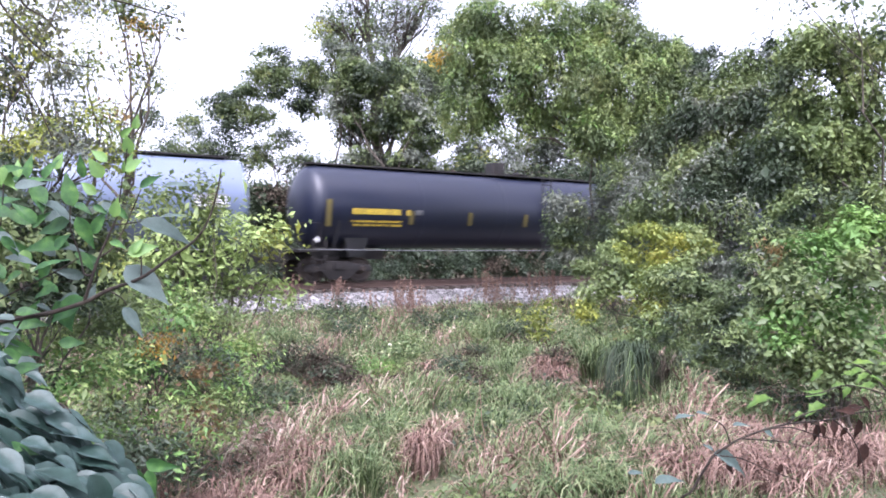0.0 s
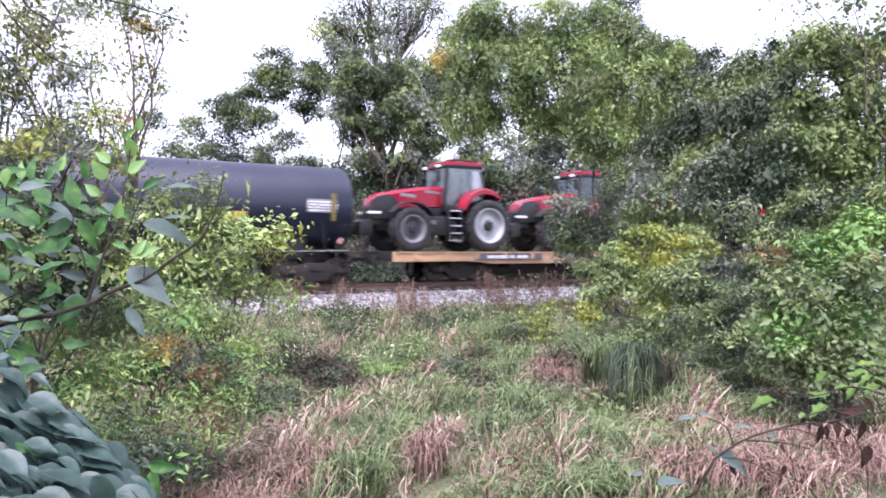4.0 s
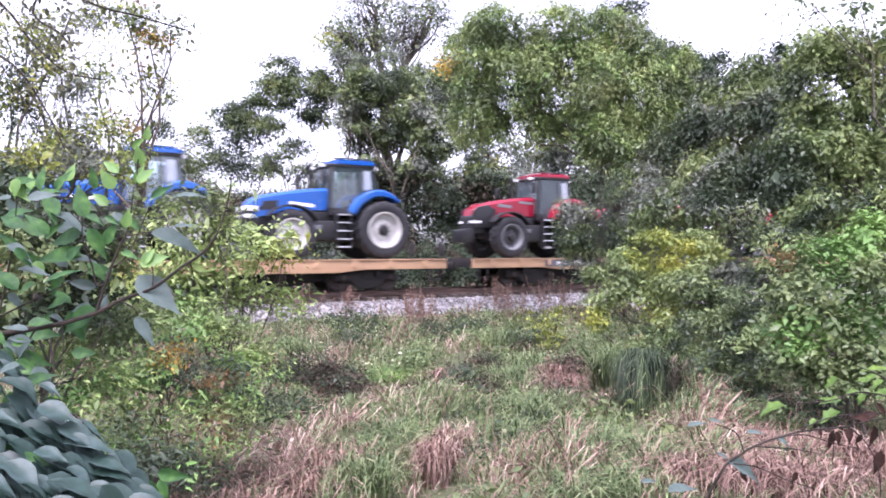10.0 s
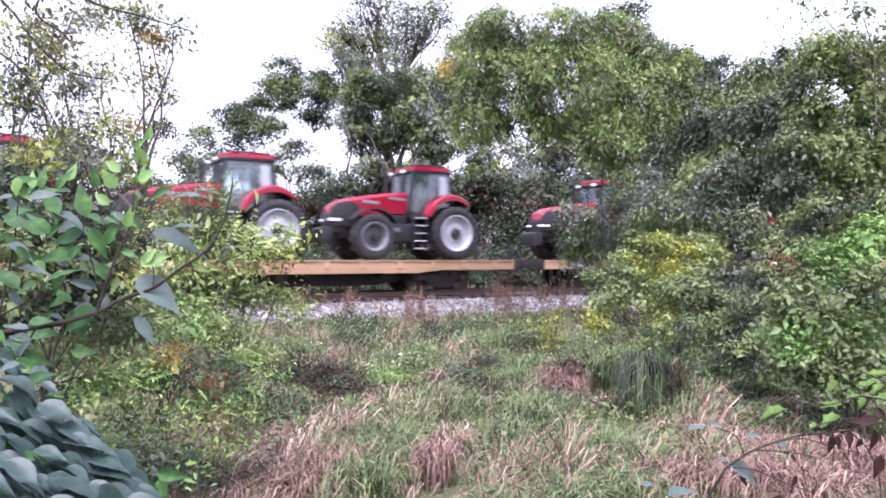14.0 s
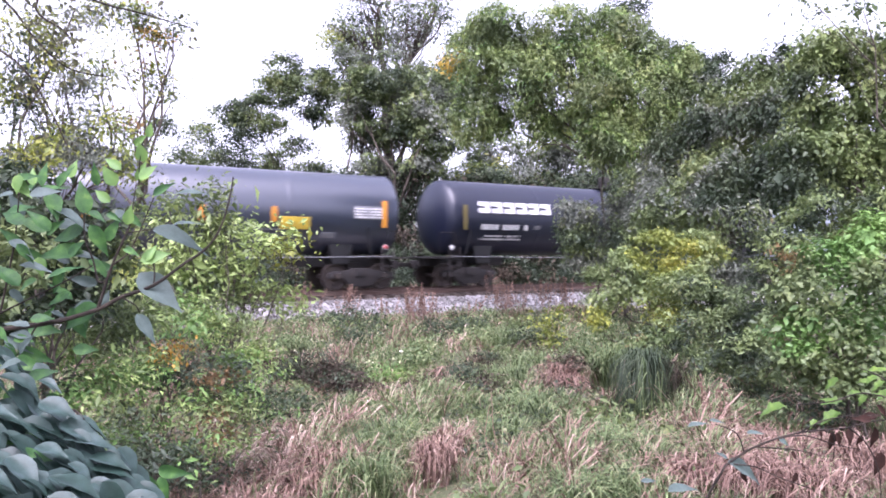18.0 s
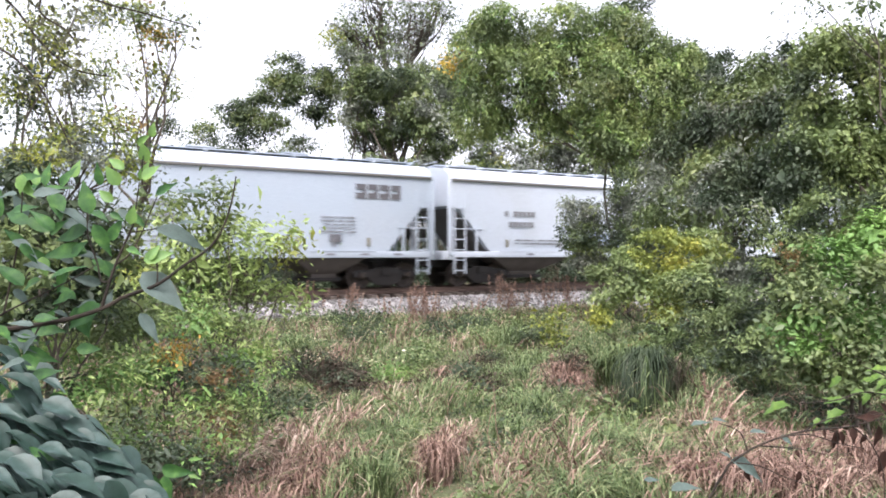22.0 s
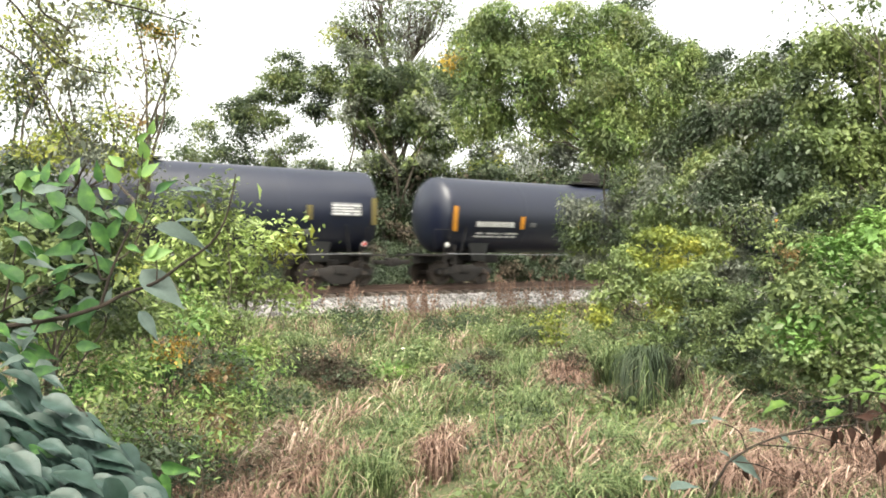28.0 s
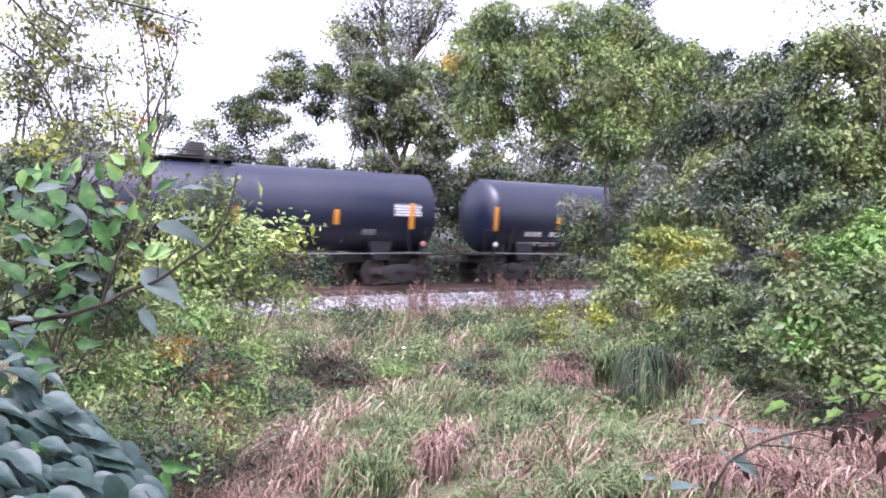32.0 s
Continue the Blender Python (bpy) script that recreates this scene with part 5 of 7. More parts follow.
# ---- flat cars ----
def flat_car(label, length, marks):
    car = car_root("flat_car", label, "flat car", "cars of the freight train")
    h = length / 2
    part("deck", box(0, 0, 1.08, length - 0.1, 2.72, 0.09, 0.015), DECK, car)
    for y in (-1.41, 1.41):
        s = 1 if y > 0 else -1
        out = [(-h, 1.125), (h, 1.125), (h, 0.78), (h - 3.2, 0.78), (h - 4.2, 0.68), (-h + 4.2, 0.68), (-h + 3.2, 0.78), (-h, 0.78)]
        part("side_sill", prism(out, y - 0.05, y + 0.05, None, 0.01), FLAT_SIDE, car, "faded orange-tan steel side sill")
        part("sill_flange", box(0, y + s * 0.04, 1.115, length - 0.02, 0.14, 0.03, 0.006), FLAT_SIDE, car)
        for k in range(20):
            part("stake_pocket", box(-h + 0.9 + k * (length - 1.8) / 19, y + s * 0.07, 0.98, 0.16, 0.05, 0.24, 0.01), FLAT_SIDE, car)
    part("centre_sill", prism([(-h + 1.0, 1.0), (h - 1.0, 1.0), (h - 2.5, 0.72), (h - 5.4, 0.24), (-h + 5.4, 0.24), (-h + 2.5, 0.72)], -0.55, 0.55, None, 0.015), UNDER, car)
    for k in range(9):
        part("cross_bearer", box(-h + 2.6 + k * (length - 5.2) / 8, 0, 0.78, 0.2, 2.5, 0.5, 0.01), UNDER, car)
    part("air_reservoir", lathe([(-0.7, 0.05), (-0.62, 0.2), (0.62, 0.2), (0.7, 0.05)], "x", 14), UNDER, car).location = (-2.0, -0.9, 0.62)
    for s in (-1, 1):
        part("end_beam", box(s * (h - 0.06), 0, 0.98, 0.14, 2.8, 0.34, 0.02), UNDER, car, "rusty dark end beam")
        add_truck(car, s * (h - 3.0))
        part("brake_wheel", lathe([(0, 0.02), (0.02, 0.24), (0.05, 0.26), (0.06, 0.2)], "x", 16), UNDER, car).location = (s * (h - 0.1), 1.1, 1.5)
        part("brake_staff", tube([(s * (h - 0.1), 1.1, 1.1), (s * (h - 0.1), 1.1, 1.5)], 0.03, 6), UNDER, car)
        for y in (-1.42, 1.42):
            share("ladder", ladder_mesh(0.8, 0.4, UNDER), car, pose(s * (h - 0.5), y, 0.3))
    couple(car, h + 0.5)
    for x, w, mat, ink in marks:
        mark(car, "name_board", mat, -h + x, 0.94, w, 0.26, -1.492)
        letters(car, ink, -h + x - w * 0.35, 0.94, w * 0.62, 0.12, -1.502)
    return car


# ---- tractors ----
def tyre_bm(r, rim, w, lugs):
    """One lugged tyre: the tread rises and falls in chevrons round the crown."""
    seg = lugs * 4
    loops = []
    for y, radius, tread in ((-0.42, rim, 0), (-0.5, rim + 0.10, 0), (-0.5, r - 0.17, 0), (-0.47, r - 0.05, 1), (-0.36, r - 0.01, 1), (-0.2, r, 1), (-0.02, r, 1), (0.02, r, 1), (0.2, r, 1), (0.36, r - 0.01, 1), (0.47, r - 0.05, 1), (0.5, r - 0.17, 0), (0.5, rim + 0.10, 0), (0.42, rim, 0)):
        turn = round(abs(y) * 8) + (2 if y > 0 else 0)
        lp = []
        for k in range(seg):
            q = radius - (0.065 if tread and (k + turn) % 4 > 1 else 0.0)
            a = k * math.tau / seg
            lp.append((q * math.cos(a), y * w, q * math.sin(a)))
        loops.append(lp)
    bm = rings(bmesh.new(), loops)
    bmesh.ops.delete(bm, geom=[f for f in bm.faces if len(f.verts) > 4], context="FACES_ONLY")
    return bm


def rim_bm(rim, w):
    """The rim's rolled lip and its sloping well."""
    bm = lathe([(-w * 0.40, rim + 0.02), (-w * 0.50, rim + 0.015), (-w * 0.50, rim - 0.02), (-w * 0.40, rim - 0.035), (-w * 0.30, rim - 0.075), (-w * 0.10, rim - 0.085), (-w * 0.10, rim + 0.01)], "y", 36)
    bmesh.ops.delete(bm, geom=[f for f in bm.faces if len(f.verts) > 4], context="FACES_ONLY")
    return bm


def disc_bm(rim, w, depth):
    """The dished wheel disc inside the rim, with a raised centre."""
    bm = lathe([(-w * 0.14, rim - 0.08), (-w * depth, rim * 0.72), (-w * depth, rim * 0.62), (-w * (depth + 0.12), rim * 0.46), (-w * (depth + 0.12), 0.05)], "y", 32)
    bmesh.ops.delete(bm, geom=[f for f in bm.faces if len(f.verts) > 4], context="FACES_ONLY")
    return bm


TYRES = {
    ("rear", "red"): mesh_of("tyre", tyre_bm(1.0, 0.66, 0.56, 20), RUBBER),
    ("front", "red"): mesh_of("tyre", tyre_bm(0.83, 0.50, 0.48, 18), RUBBER),
    ("rear", "blue"): mesh_of("tyre", tyre_bm(1.02, 0.62, 0.6, 20), RUBBER),
    ("front", "blue"): mesh_of("tyre", tyre_bm(0.84, 0.52, 0.48, 18), RUBBER),
}
RIMS, DISCS, HUBS = {}, {}, {}


def tractor(label, body, rim_mat, lamp_rows):
    """A row-crop tractor that faces -x; its origin lies on the deck below the rear axle."""
    make = "blue" if body is TRACTOR_BLUE else "red"
    base = 3.30
    tall = 1.05

    def length(x):
        """Stretch the bonnet and nose to the wheelbase."""
        return x if x > -1.66 else -1.66 + (x + 1.66) * (base - 1.66) / 1.49
    tr = new("tractor")
    tagged(tr, label, "tractor", "tractors carried on the flat cars")

    def wheel(x, y, kind):
        r, rim, w = {"rear": (1.0, 0.66, 0.56), "front": (0.83, 0.50, 0.48)}[kind] if make == "red" else {"rear": (1.02, 0.62, 0.6), "front": (0.84, 0.52, 0.48)}[kind]
        root = share("wheel", TYRES[kind, make], tr, pose(x, y, r, 0, random.uniform(0, 60), 180 if y > 0 else 0), "large lugged black tyre")
        tone = RIM_DARK if rim_mat is RIM_DARK or (kind == "front" and rim_mat is RIM_SILVER) else rim_mat
        lip = (RIM_GREY if kind == "front" else RIM_SILVER) if tone is RIM_DARK else rim_mat
        key = (kind, make, tone.name)
        if key not in RIMS:
            RIMS[key] = mesh_of("rim", rim_bm(rim, w), lip)
            DISCS[key] = mesh_of("disc", disc_bm(rim, w, 0.06 if tone is RIM_DARK else 0.12), tone)
            bm = lathe([(-w * 0.46, 0.03), (-w * 0.46, rim * 0.2), (-w * 0.32, rim * 0.3), (-w * 0.05, rim * 0.33)], "y", 18)
            for k in range(8):
                a = k * math.tau / 8
                tube([(rim * 0.36 * math.cos(a), -w * 0.28, rim * 0.36 * math.sin(a)), (rim * 0.36 * math.cos(a), -w * 0.38, rim * 0.36 * math.sin(a))], 0.022, 6, bm)
            HUBS[key] = mesh_of("hub", bm, BLACK_PLASTIC)
        share("rim", RIMS[key], root)
        share("disc", DISCS[key], root)
        share("hub", HUBS[key], root)

    for y in (-1.0, 1.0):
        wheel(0, y, "rear")
        wheel(-base, y * 0.98, "front")
        s = 1 if y > 0 else -1
        # rear fender: a curved sheet over the tyre
        loops = []
        for k in range(11):
            a = radians(56 + k * 9.6)
            c, q = math.cos(a), math.sin(a)
            r0 = 1.12 + 0.03 * q
            r1 = r0 + 0.07 + 0.15 * math.sin(math.pi * (k + 0.6) / 11)
            ya, yb = s * 0.66, s * 1.22
            loops.append([(r0 * c - 0.08, ya, 0.96 + r0 * q), (r0 * c - 0.08, yb, 0.96 + r0 * q), (r1 * c - 0.08, yb, 0.95 + (r1 - 0.05) * q), (r1 * c - 0.08, yb - s * 0.06, 0.96 + r1 * q), (r1 * c - 0.08, ya, 0.97 + r1 * q)])
        part("rear_fender", rings(bmesh.new(), loops), body, tr)
        part("fender_lining", box(-0.1, s * 0.64, 1.55, 1.5, 0.05, 1.0, 0.05), BLACK_PLASTIC, tr)
        loops = []
        for k in range(7):
            a = radians(30 + k * 19)
            c, q = math.cos(a), math.sin(a)
            loops.append([(-3.15 + r * c, t * s, 0.8 + r * q) for r, t in ((0.90, 0.76), (0.90, 1.2), (0.95, 1.2), (0.95, 0.76))])
        part("front_fender", rings(bmesh.new(), loops), BLACK_PLASTIC, tr)
        # steps up to the cab
        for k in range(5):
            part("step", box(-1.46, s * 1.02, 0.42 + k * 0.26, 0.5, 0.26, 0.04, 0.01), RIM_SILVER if s < 0 else BLACK_PLASTIC, tr, "ribbed metal step")
        part("step_frame", box(-1.72, s * 1.03, 0.98, 0.03, 0.22, 1.2, 0.01, box(-1.20, s * 1.03, 0.98, 0.03, 0.22, 1.2, 0.01)), BLACK_PLASTIC, tr)
        part("fuel_tank", box(-1.95, s * 0.72, 0.95, 1.3, 0.5, 0.62, 0.1), BLACK_PLASTIC, tr)
        part("mirror", box(-2.25, s * 1.28, 2.65, 0.07, 0.24, 0.4, 0.03), BLACK_PLASTIC, tr)
        part("mirror_arm", tube([(-2.12, s * 0.72, 2.85), (-2.22, s * 1.25, 2.8)], 0.02, 6), BLACK_PLASTIC, tr)
        part("headlight", box(-4.24, s * 0.37, 1.36 if make == "red" else 1.62, 0.42, 0.24, 0.09 if make == "red" else 0.16, 0.02), LAMP_CLEAR, tr, "clear headlight in the nose")
        if make == "blue":
            part("headlight", box(-4.3, s * 0.37, 1.38, 0.26, 0.24, 0.12, 0.02), LAMP_CLEAR, tr, "clear lower headlight in the nose")
        if make == "red":
            part("side_decal", box(-2.05, s * 0.478, 2.14, 0.62, 0.012, 0.09, 0.003, None, pose(0, 0, 0, 0, 4, 0)), GREY_MARK, tr, "pale name strip on the bonnet")
        part("side_decal", box(-2.5 if make == "blue" else -3.0, s * 0.466, 1.78 if make == "blue" else 1.99, 1.1 if make == "blue" else 0.6, 0.012, 0.11, 0.003, None, pose(0, 0, 0, 0, 5, 0)), LAMP_CLEAR if body is TRACTOR_BLUE else GREY_MARK, tr, "pale decal stripe on the bonnet")
        if make == "red":
            part("nose_panel", prism([(-4.41, 1.15), (-4.38, 1.74), (-4.2, 1.92), (-3.7, 2.02), (-3.55, 1.90), (-3.6, 1.5), (-3.4, 1.40), (-3.4, 1.15)], s * 0.43, s * 0.478, None, 0.012), BLACK_PLASTIC, tr)
        part("chassis_panel", box(-2.5, s * 0.5, 1.42, 1.5, 0.12, 0.3, 0.03), BLACK_PLASTIC, tr)
        part("marker_plate", box(-2.3, s * 0.985, 1.05, 0.22, 0.012, 0.13, 0.003), GREY_MARK, tr, "small pale plate on the tank")
        part("bonnet_vent", prism([(-4.0, 1.58), (-3.45, 1.62), (-3.4, 1.9), (-3.85, 1.86)], s * 0.462, s * 0.474), BLACK_PLASTIC, tr)
    # bonnet, nose and frame
    loops = []
    for x, zt, zb, w in ((-4.36, 1.66, 1.30, 0.30), (-4.30, 1.86, 1.22, 0.40), (-4.0, 2.06, 1.36, 0.45), (-3.2, 2.22, 1.56, 0.46), (-2.4, 2.34, 1.62, 0.47), (-1.66, 2.40, 1.62, 0.48)):
        loops.append([(x, -w, zb), (x, -w, zt - 0.12), (x, -w * 0.72, zt - 0.02), (x, 0, zt), (x, w * 0.72, zt - 0.02), (x, w, zt - 0.12), (x, w, zb)])
    part("bonnet", rings(bmesh.new(), loops), body, tr, "", 28)
    part("grille", prism([(-4.42, 0.95), (-4.40, 1.55), (-4.28, 1.72), (-3.9, 1.62), (-3.9, 0.95)], -0.43, 0.43, None, 0.03), BLACK_PLASTIC, tr)
    part("front_weight", prism([(-4.75, 0.62), (-4.75, 1.05), (-4.62, 1.12), (-4.3, 1.12), (-4.3, 0.62)], -0.45, 0.45, None, 0.04), BLACK_PLASTIC, tr)
    part("engine_block", box(-2.9, 0, 1.15, 2.4, 0.62, 0.75, 0.06), BLACK_PLASTIC, tr)
    part("gearbox", box(-0.7, 0, 1.0, 2.3, 0.8, 0.75, 0.08), BLACK_PLASTIC, tr)
    part("front_axle", tube([(-3.15, -0.85, 0.73), (-3.15, 0.85, 0.73)], 0.16, 10), BLACK_PLASTIC, tr)
    part("rear_axle", tube([(0, -0.9, 0.95), (0, 0.9, 0.95)], 0.2, 12), BLACK_PLASTIC, tr)
    part("rear_hitch", box(0.85, 0, 0.85, 0.7, 0.9, 0.5, 0.06), BLACK_PLASTIC, tr)
    part("exhaust_pipe", tube([(-2.02, 0.56, 1.7), (-2.02, 0.56, 3.05), (-2.10, 0.58, 3.2)], [0.08, 0.065, 0.06], 10), BLACK_PLASTIC, tr)
    fitted = set(tr.children)
    # cab: posts, panes, floor, seat and roof
    part("cab_base", prism([(-2.0, 1.45), (-2.0, 1.75), (-0.95, 1.62), (-0.3, 1.95), (0.05, 2.05), (0.05, 1.45)], -0.72, 0.72, None, 0.03), BLACK_PLASTIC, tr)
    for s in (-1, 1):
        for (x0, z0), (x1, z1), rr in (((-1.98, 1.7), (-1.86, 3.06), 0.075), ((-0.78, 1.6), (-0.85, 3.06), 0.03), ((0.05, 2.0), (-0.25, 3.06), 0.045)):
            part("cab_post", tube([(x0, s * 0.74, z0), (x1, s * 0.70, z1)], rr, 6), BLACK_PLASTIC, tr)
        pane = part("door_pane", prism([(-1.95, 1.72), (-0.82, 1.62), (-0.86, 3.04), (-1.88, 3.04)], s * 0.725, s * 0.735), GLASS, tr, "tinted glass cab door")
        pane.visible_shadow = False
        pane = part("side_pane", prism([(-0.76, 1.72), (0.0, 2.05), (-0.26, 3.04), (-0.82, 3.04)], s * 0.725, s * 0.735), GLASS, tr, "tinted side glass")
        pane.visible_shadow = False
        # added pale panel that paints reflected sky on the side pane
        part("window_film", prism([(-0.62, 2.3), (-0.3, 2.36), (-0.34, 2.96), (-0.64, 2.96)], s * 0.738, s * 0.744), PANE_REFLECTION, tr, "pale panel standing in for sky reflected in the glass")
        part("roof_rail", tube([(-1.8, s * 0.6, 3.34), (-1.2, s * 0.62, 3.36), (-0.3, s * 0.6, 3.34)], 0.025, 6), BLACK_PLASTIC, tr, "dark rail along the roof's edge")
        part("work_lamp", box(-2.14, s * 0.5, 3.10, 0.1, 0.22, 0.1, 0.02), LAMP_CLEAR, tr)
        part("work_lamp", box(-0.02, s * 0.5, 3.08, 0.1, 0.2, 0.12, 0.02), LAMP_CLEAR, tr)
    for x0, x1, zb in ((-2.0, -1.92, 1.75), (0.04, -0.25, 2.05)):
        pane = part("end_pane", rings(bmesh.new(), [[(x0, -0.66, zb), (x0, 0.66, zb), (x0 + 0.01, 0.66, zb), (x0 + 0.01, -0.66, zb)], [(x1, -0.64, 3.04), (x1, 0.64, 3.04), (x1 + 0.01, 0.64, 3.04), (x1 + 0.01, -0.64, 3.04)]]), GLASS, tr, "tinted windscreen")
        pane.visible_shadow = False
    part("seat", box(-0.75, 0, 1.95, 0.5, 0.5, 0.14, 0.05, box(-0.5, 0, 2.3, 0.14, 0.5, 0.75, 0.05)), CAB_LINING, tr)
    part("steering_wheel", tube([(-1.5, 0, 1.7), (-1.32, 0, 2.25)], 0.05, 6), CAB_LINING, tr)
    front = -1.85 if make == "blue" else -1.95
    part("cab_roof", rings(bmesh.new(), [[(x, -w, z) for x, w in ((front, 0.55), (front + 0.18, 0.74), (-0.2, 0.76), (-0.05, 0.6))] + [(x, w, z) for x, w in ((-0.05, 0.6), (-0.2, 0.76), (front + 0.18, 0.74), (front, 0.55))] for z in (3.16, 3.27)] + [[(x, -w, 3.33) for x, w in ((front + 0.18, 0.45), (front + 0.33, 0.6), (-0.3, 0.62), (-0.2, 0.5))] + [(x, w, 3.33) for x, w in ((-0.2, 0.5), (-0.3, 0.62), (front + 0.33, 0.6), (front + 0.18, 0.45))]]), body, tr)
    part("roof_lining", box(-1.04, 0, 3.11, 1.9, 1.46, 0.1, 0.03), BLACK_PLASTIC, tr)
    for ob in set(tr.children) - fitted:
        for v in ob.data.vertices:
            v.co.x = v.co.x * 0.93 + (0.14 if make == "red" else 0.0)
    for ob in tr.children:
        if ob.name.split(".")[0] != "wheel":
            for v in ob.data.vertices:
                v.co = (length(v.co.x), v.co.y, v.co.z * (tall if v.co.z > 1.2 else 1.0 + (tall - 1.0) * v.co.z / 1.2))
    return tr


# ---- the train ----
# Each row: when the head of the car passes the mark, and when its tail does.
def tagged_cars():
    made = []

    def put(car, head, tail, shift=0.0):
        made.append((car, (head + tail) / 2, tail - head, shift))

    L = SPEED
    put(tank_car("pale blue-grey tank car with a black walkway", 1.32 * L, PALE_TANK, OLIVE_MARK, walkway=True), -1.62, -0.30)
    put(tank_car("black tank car with yellow lettering and a full-length walkway", 1.46 * L, BLACK_TANK, OLIVE_MARK, (1.07, 4.24, 6.75, 9.36, 12.68, 16.16, 18.41), (14.62, 0.62, 0.3, WHITE_MARK), True, None, YELLOW_MARK, drop=0.42, ink_drop=-0.2), -0.20, 1.25)
    put(tank_car("black tank car with white lettering", 1.22 * L, BLACK_TANK, OLIVE_MARK, (1.53, 4.09, 6.85, 9.92, 12.73, 15.75), (11.45, 0.75, 0.3, YELLOW_MARK), bars=1), 1.33, 2.52)
    put(tank_car("black tank car with a white name band and yellow board", 1.36 * L, BLACK_TANK, OLIVE_MARK, (0.77, 3.99, 9.20, 10.33, 17.38), (14.11, 0.75, 0.3, YELLOW_MARK), bars=3, dome_x=-0.6, fine_print=10.4), 2.605, 3.955)
    board = ((5.0, 3.2, DARK_MARK, WHITE_MARK), (14.8, 1.6, FLAT_SIDE, WHITE_MARK))
    for head, tail in ((4.08, 6.035), (6.115, 8.105), (8.195, 10.22), (10.30, 12.32), (12.42, 14.44), (14.55, 16.55)):
        put(flat_car("orange-tan flat car loaded with farm tractors", (tail - head) * L - 0.05, board), head, tail, -0.5)
    put(tank_car("black tank car with a glossy, slightly worn shell", 1.495 * L, WORN_TANK, ORANGE_MARK, (0.92, 4.40, 7.26, 10.12, 13.29, 15.54, 19.43), (16.26, 1.0, 0.42, YELLOW_MARK)), 16.565, 18.06)
    put(tank_car("black tank car with a large white name on its shoulder", 1.45 * L, BLACK_TANK, OLIVE_MARK, (1.18, 5.83, 10.23, 12.68, 14.98, 19.02), (11.50, 0.5, 0.24, YELLOW_MARK), logo=True, dome_x=-0.3), 18.15, 19.60)
    put(hopper_car("pale grey covered hopper car", 1.55 * L, HOPPER), 19.64, 21.19, -0.4)
    put(hopper_car("short pale grey two-bay covered hopper car", 0.93 * L, HOPPER, 2, DARK_MARK), 21.23, 22.16, -0.4)
    put(hopper_car("off-white covered hopper car with a blue scrawl", 1.50 * L, HOPPER_WARM, 3, None, ((7.75, 1.72, 2.5, 0.7, BLUE_GRAFFITI), (6.2, 1.62, 0.9, 0.5, BLUE_GRAFFITI))), 22.20, 23.70, -0.4)
    put(hopper_car("off-white covered hopper car with a long grey painted-over band", 1.50 * L, HOPPER_WARM, 3, None, ((9.28, 1.97, 13.45, 1.25, GRAFFITI), (1.95, 2.45, 1.2, 1.7, GRAFFITI), (16.8, 1.8, 0.7, 0.9, GRAFFITI))), 23.74, 25.24, -0.4)
    put(hopper_car("clean off-white covered hopper car", 1.38 * L, HOPPER_WARM), 25.30, 26.66, -0.4)
    put(tank_car("plain black tank car with dull yellow strips", 1.25 * L, BLACK_TANK, OLIVE_MARK, panel=True), 26.745, 27.995)
    for k in range(6):
        back = 0.35 if k else 0.0
        put(tank_car("black tank car with orange reflector strips and white lettering", 1.265 * L, BLACK_TANK, ORANGE_MARK, strips=(0.97 - back, 4.04 - back, 6.75 - back, 10.07 - back, 13.40 - back, 16.21 - back), placard=(11.61 - back / 2, 0.66, 0.42, YELLOW_MARK) if k != 2 else None, dome_x=0.15, drop=0.36, ink_drop=0.36 if k > 1 else 0.0), 28.12 + 1.385 * k, 29.40 + 1.385 * k)
    loads = []
    red_a = tractor("red tractor with silver rims and black tyres", TRACTOR_RED, RIM_SILVER, 1)
    red_b = tractor("red tractor with dark grey rims", TRACTOR_RED, RIM_DARK, 1)
    blue = tractor("blue tractor with cream white rims", TRACTOR_BLUE, RIM_WHITE, 1)
    used = set()
    for kind, times in ((red_a, (4.39, 4.88, 5.365, 5.875, 6.495, 6.97, 7.465, 10.69, 11.675, 12.158, 12.768, 13.252, 13.758, 14.255, 14.935, 15.89, 16.36)), (red_b, (7.92, 11.182)), (blue, (8.575, 9.055, 9.555, 10.04, 15.415))):
        for t in times:
            ob = copy_thing(kind, pose(0, 0, 1.13)) if kind.name in used else kind
            used.add(kind.name)
            loads.append((ob, t))
    return made, loads


CARS, LOADS = tagged_cars()


def roll(ob, passing, z, shift):
    """Steady travel towards -x, past the mark at the given time."""
    x = MARK_X + shift
    walk(ob, [(t, pose(x - SPEED * (t - passing), 0, z)) for t in (0.0, 10.0, 21.0, 32.0)])


def motions():
    for car, middle, span, shift in CARS:
        roll(car, middle, 0.0, shift)
        lo, hi = max(0.0, middle - span / 2 - 1.2), min(32.0, middle + span / 2 + 1.0)
        if hi <= lo:
            continue
        rows = [(0.0, 0)] if lo > 0.02 else []
        k = 0
        first = math.ceil(lo * FPS)
        for k in range(int(hi * FPS) - first):
            rows.append(((first + k) / FPS, k))
        if rows[-1][0] < 31.9:
            rows.append((32.0, rows[-1][1]))
        step = math.degrees(SPEED / 0.457 / FPS)
        for ob in car.children_recursive:
            if ob.name.split(".")[0] == "wheelset":
                walk(ob, [(t, pose(ob.location.x, 0, 0.46, 0, -step * n)) for t, n in rows])
    for ob, passing in LOADS:
        roll(ob, passing, 1.13, -0.45)

# ---- meadow ----
rng = np.random.default_rng(77)


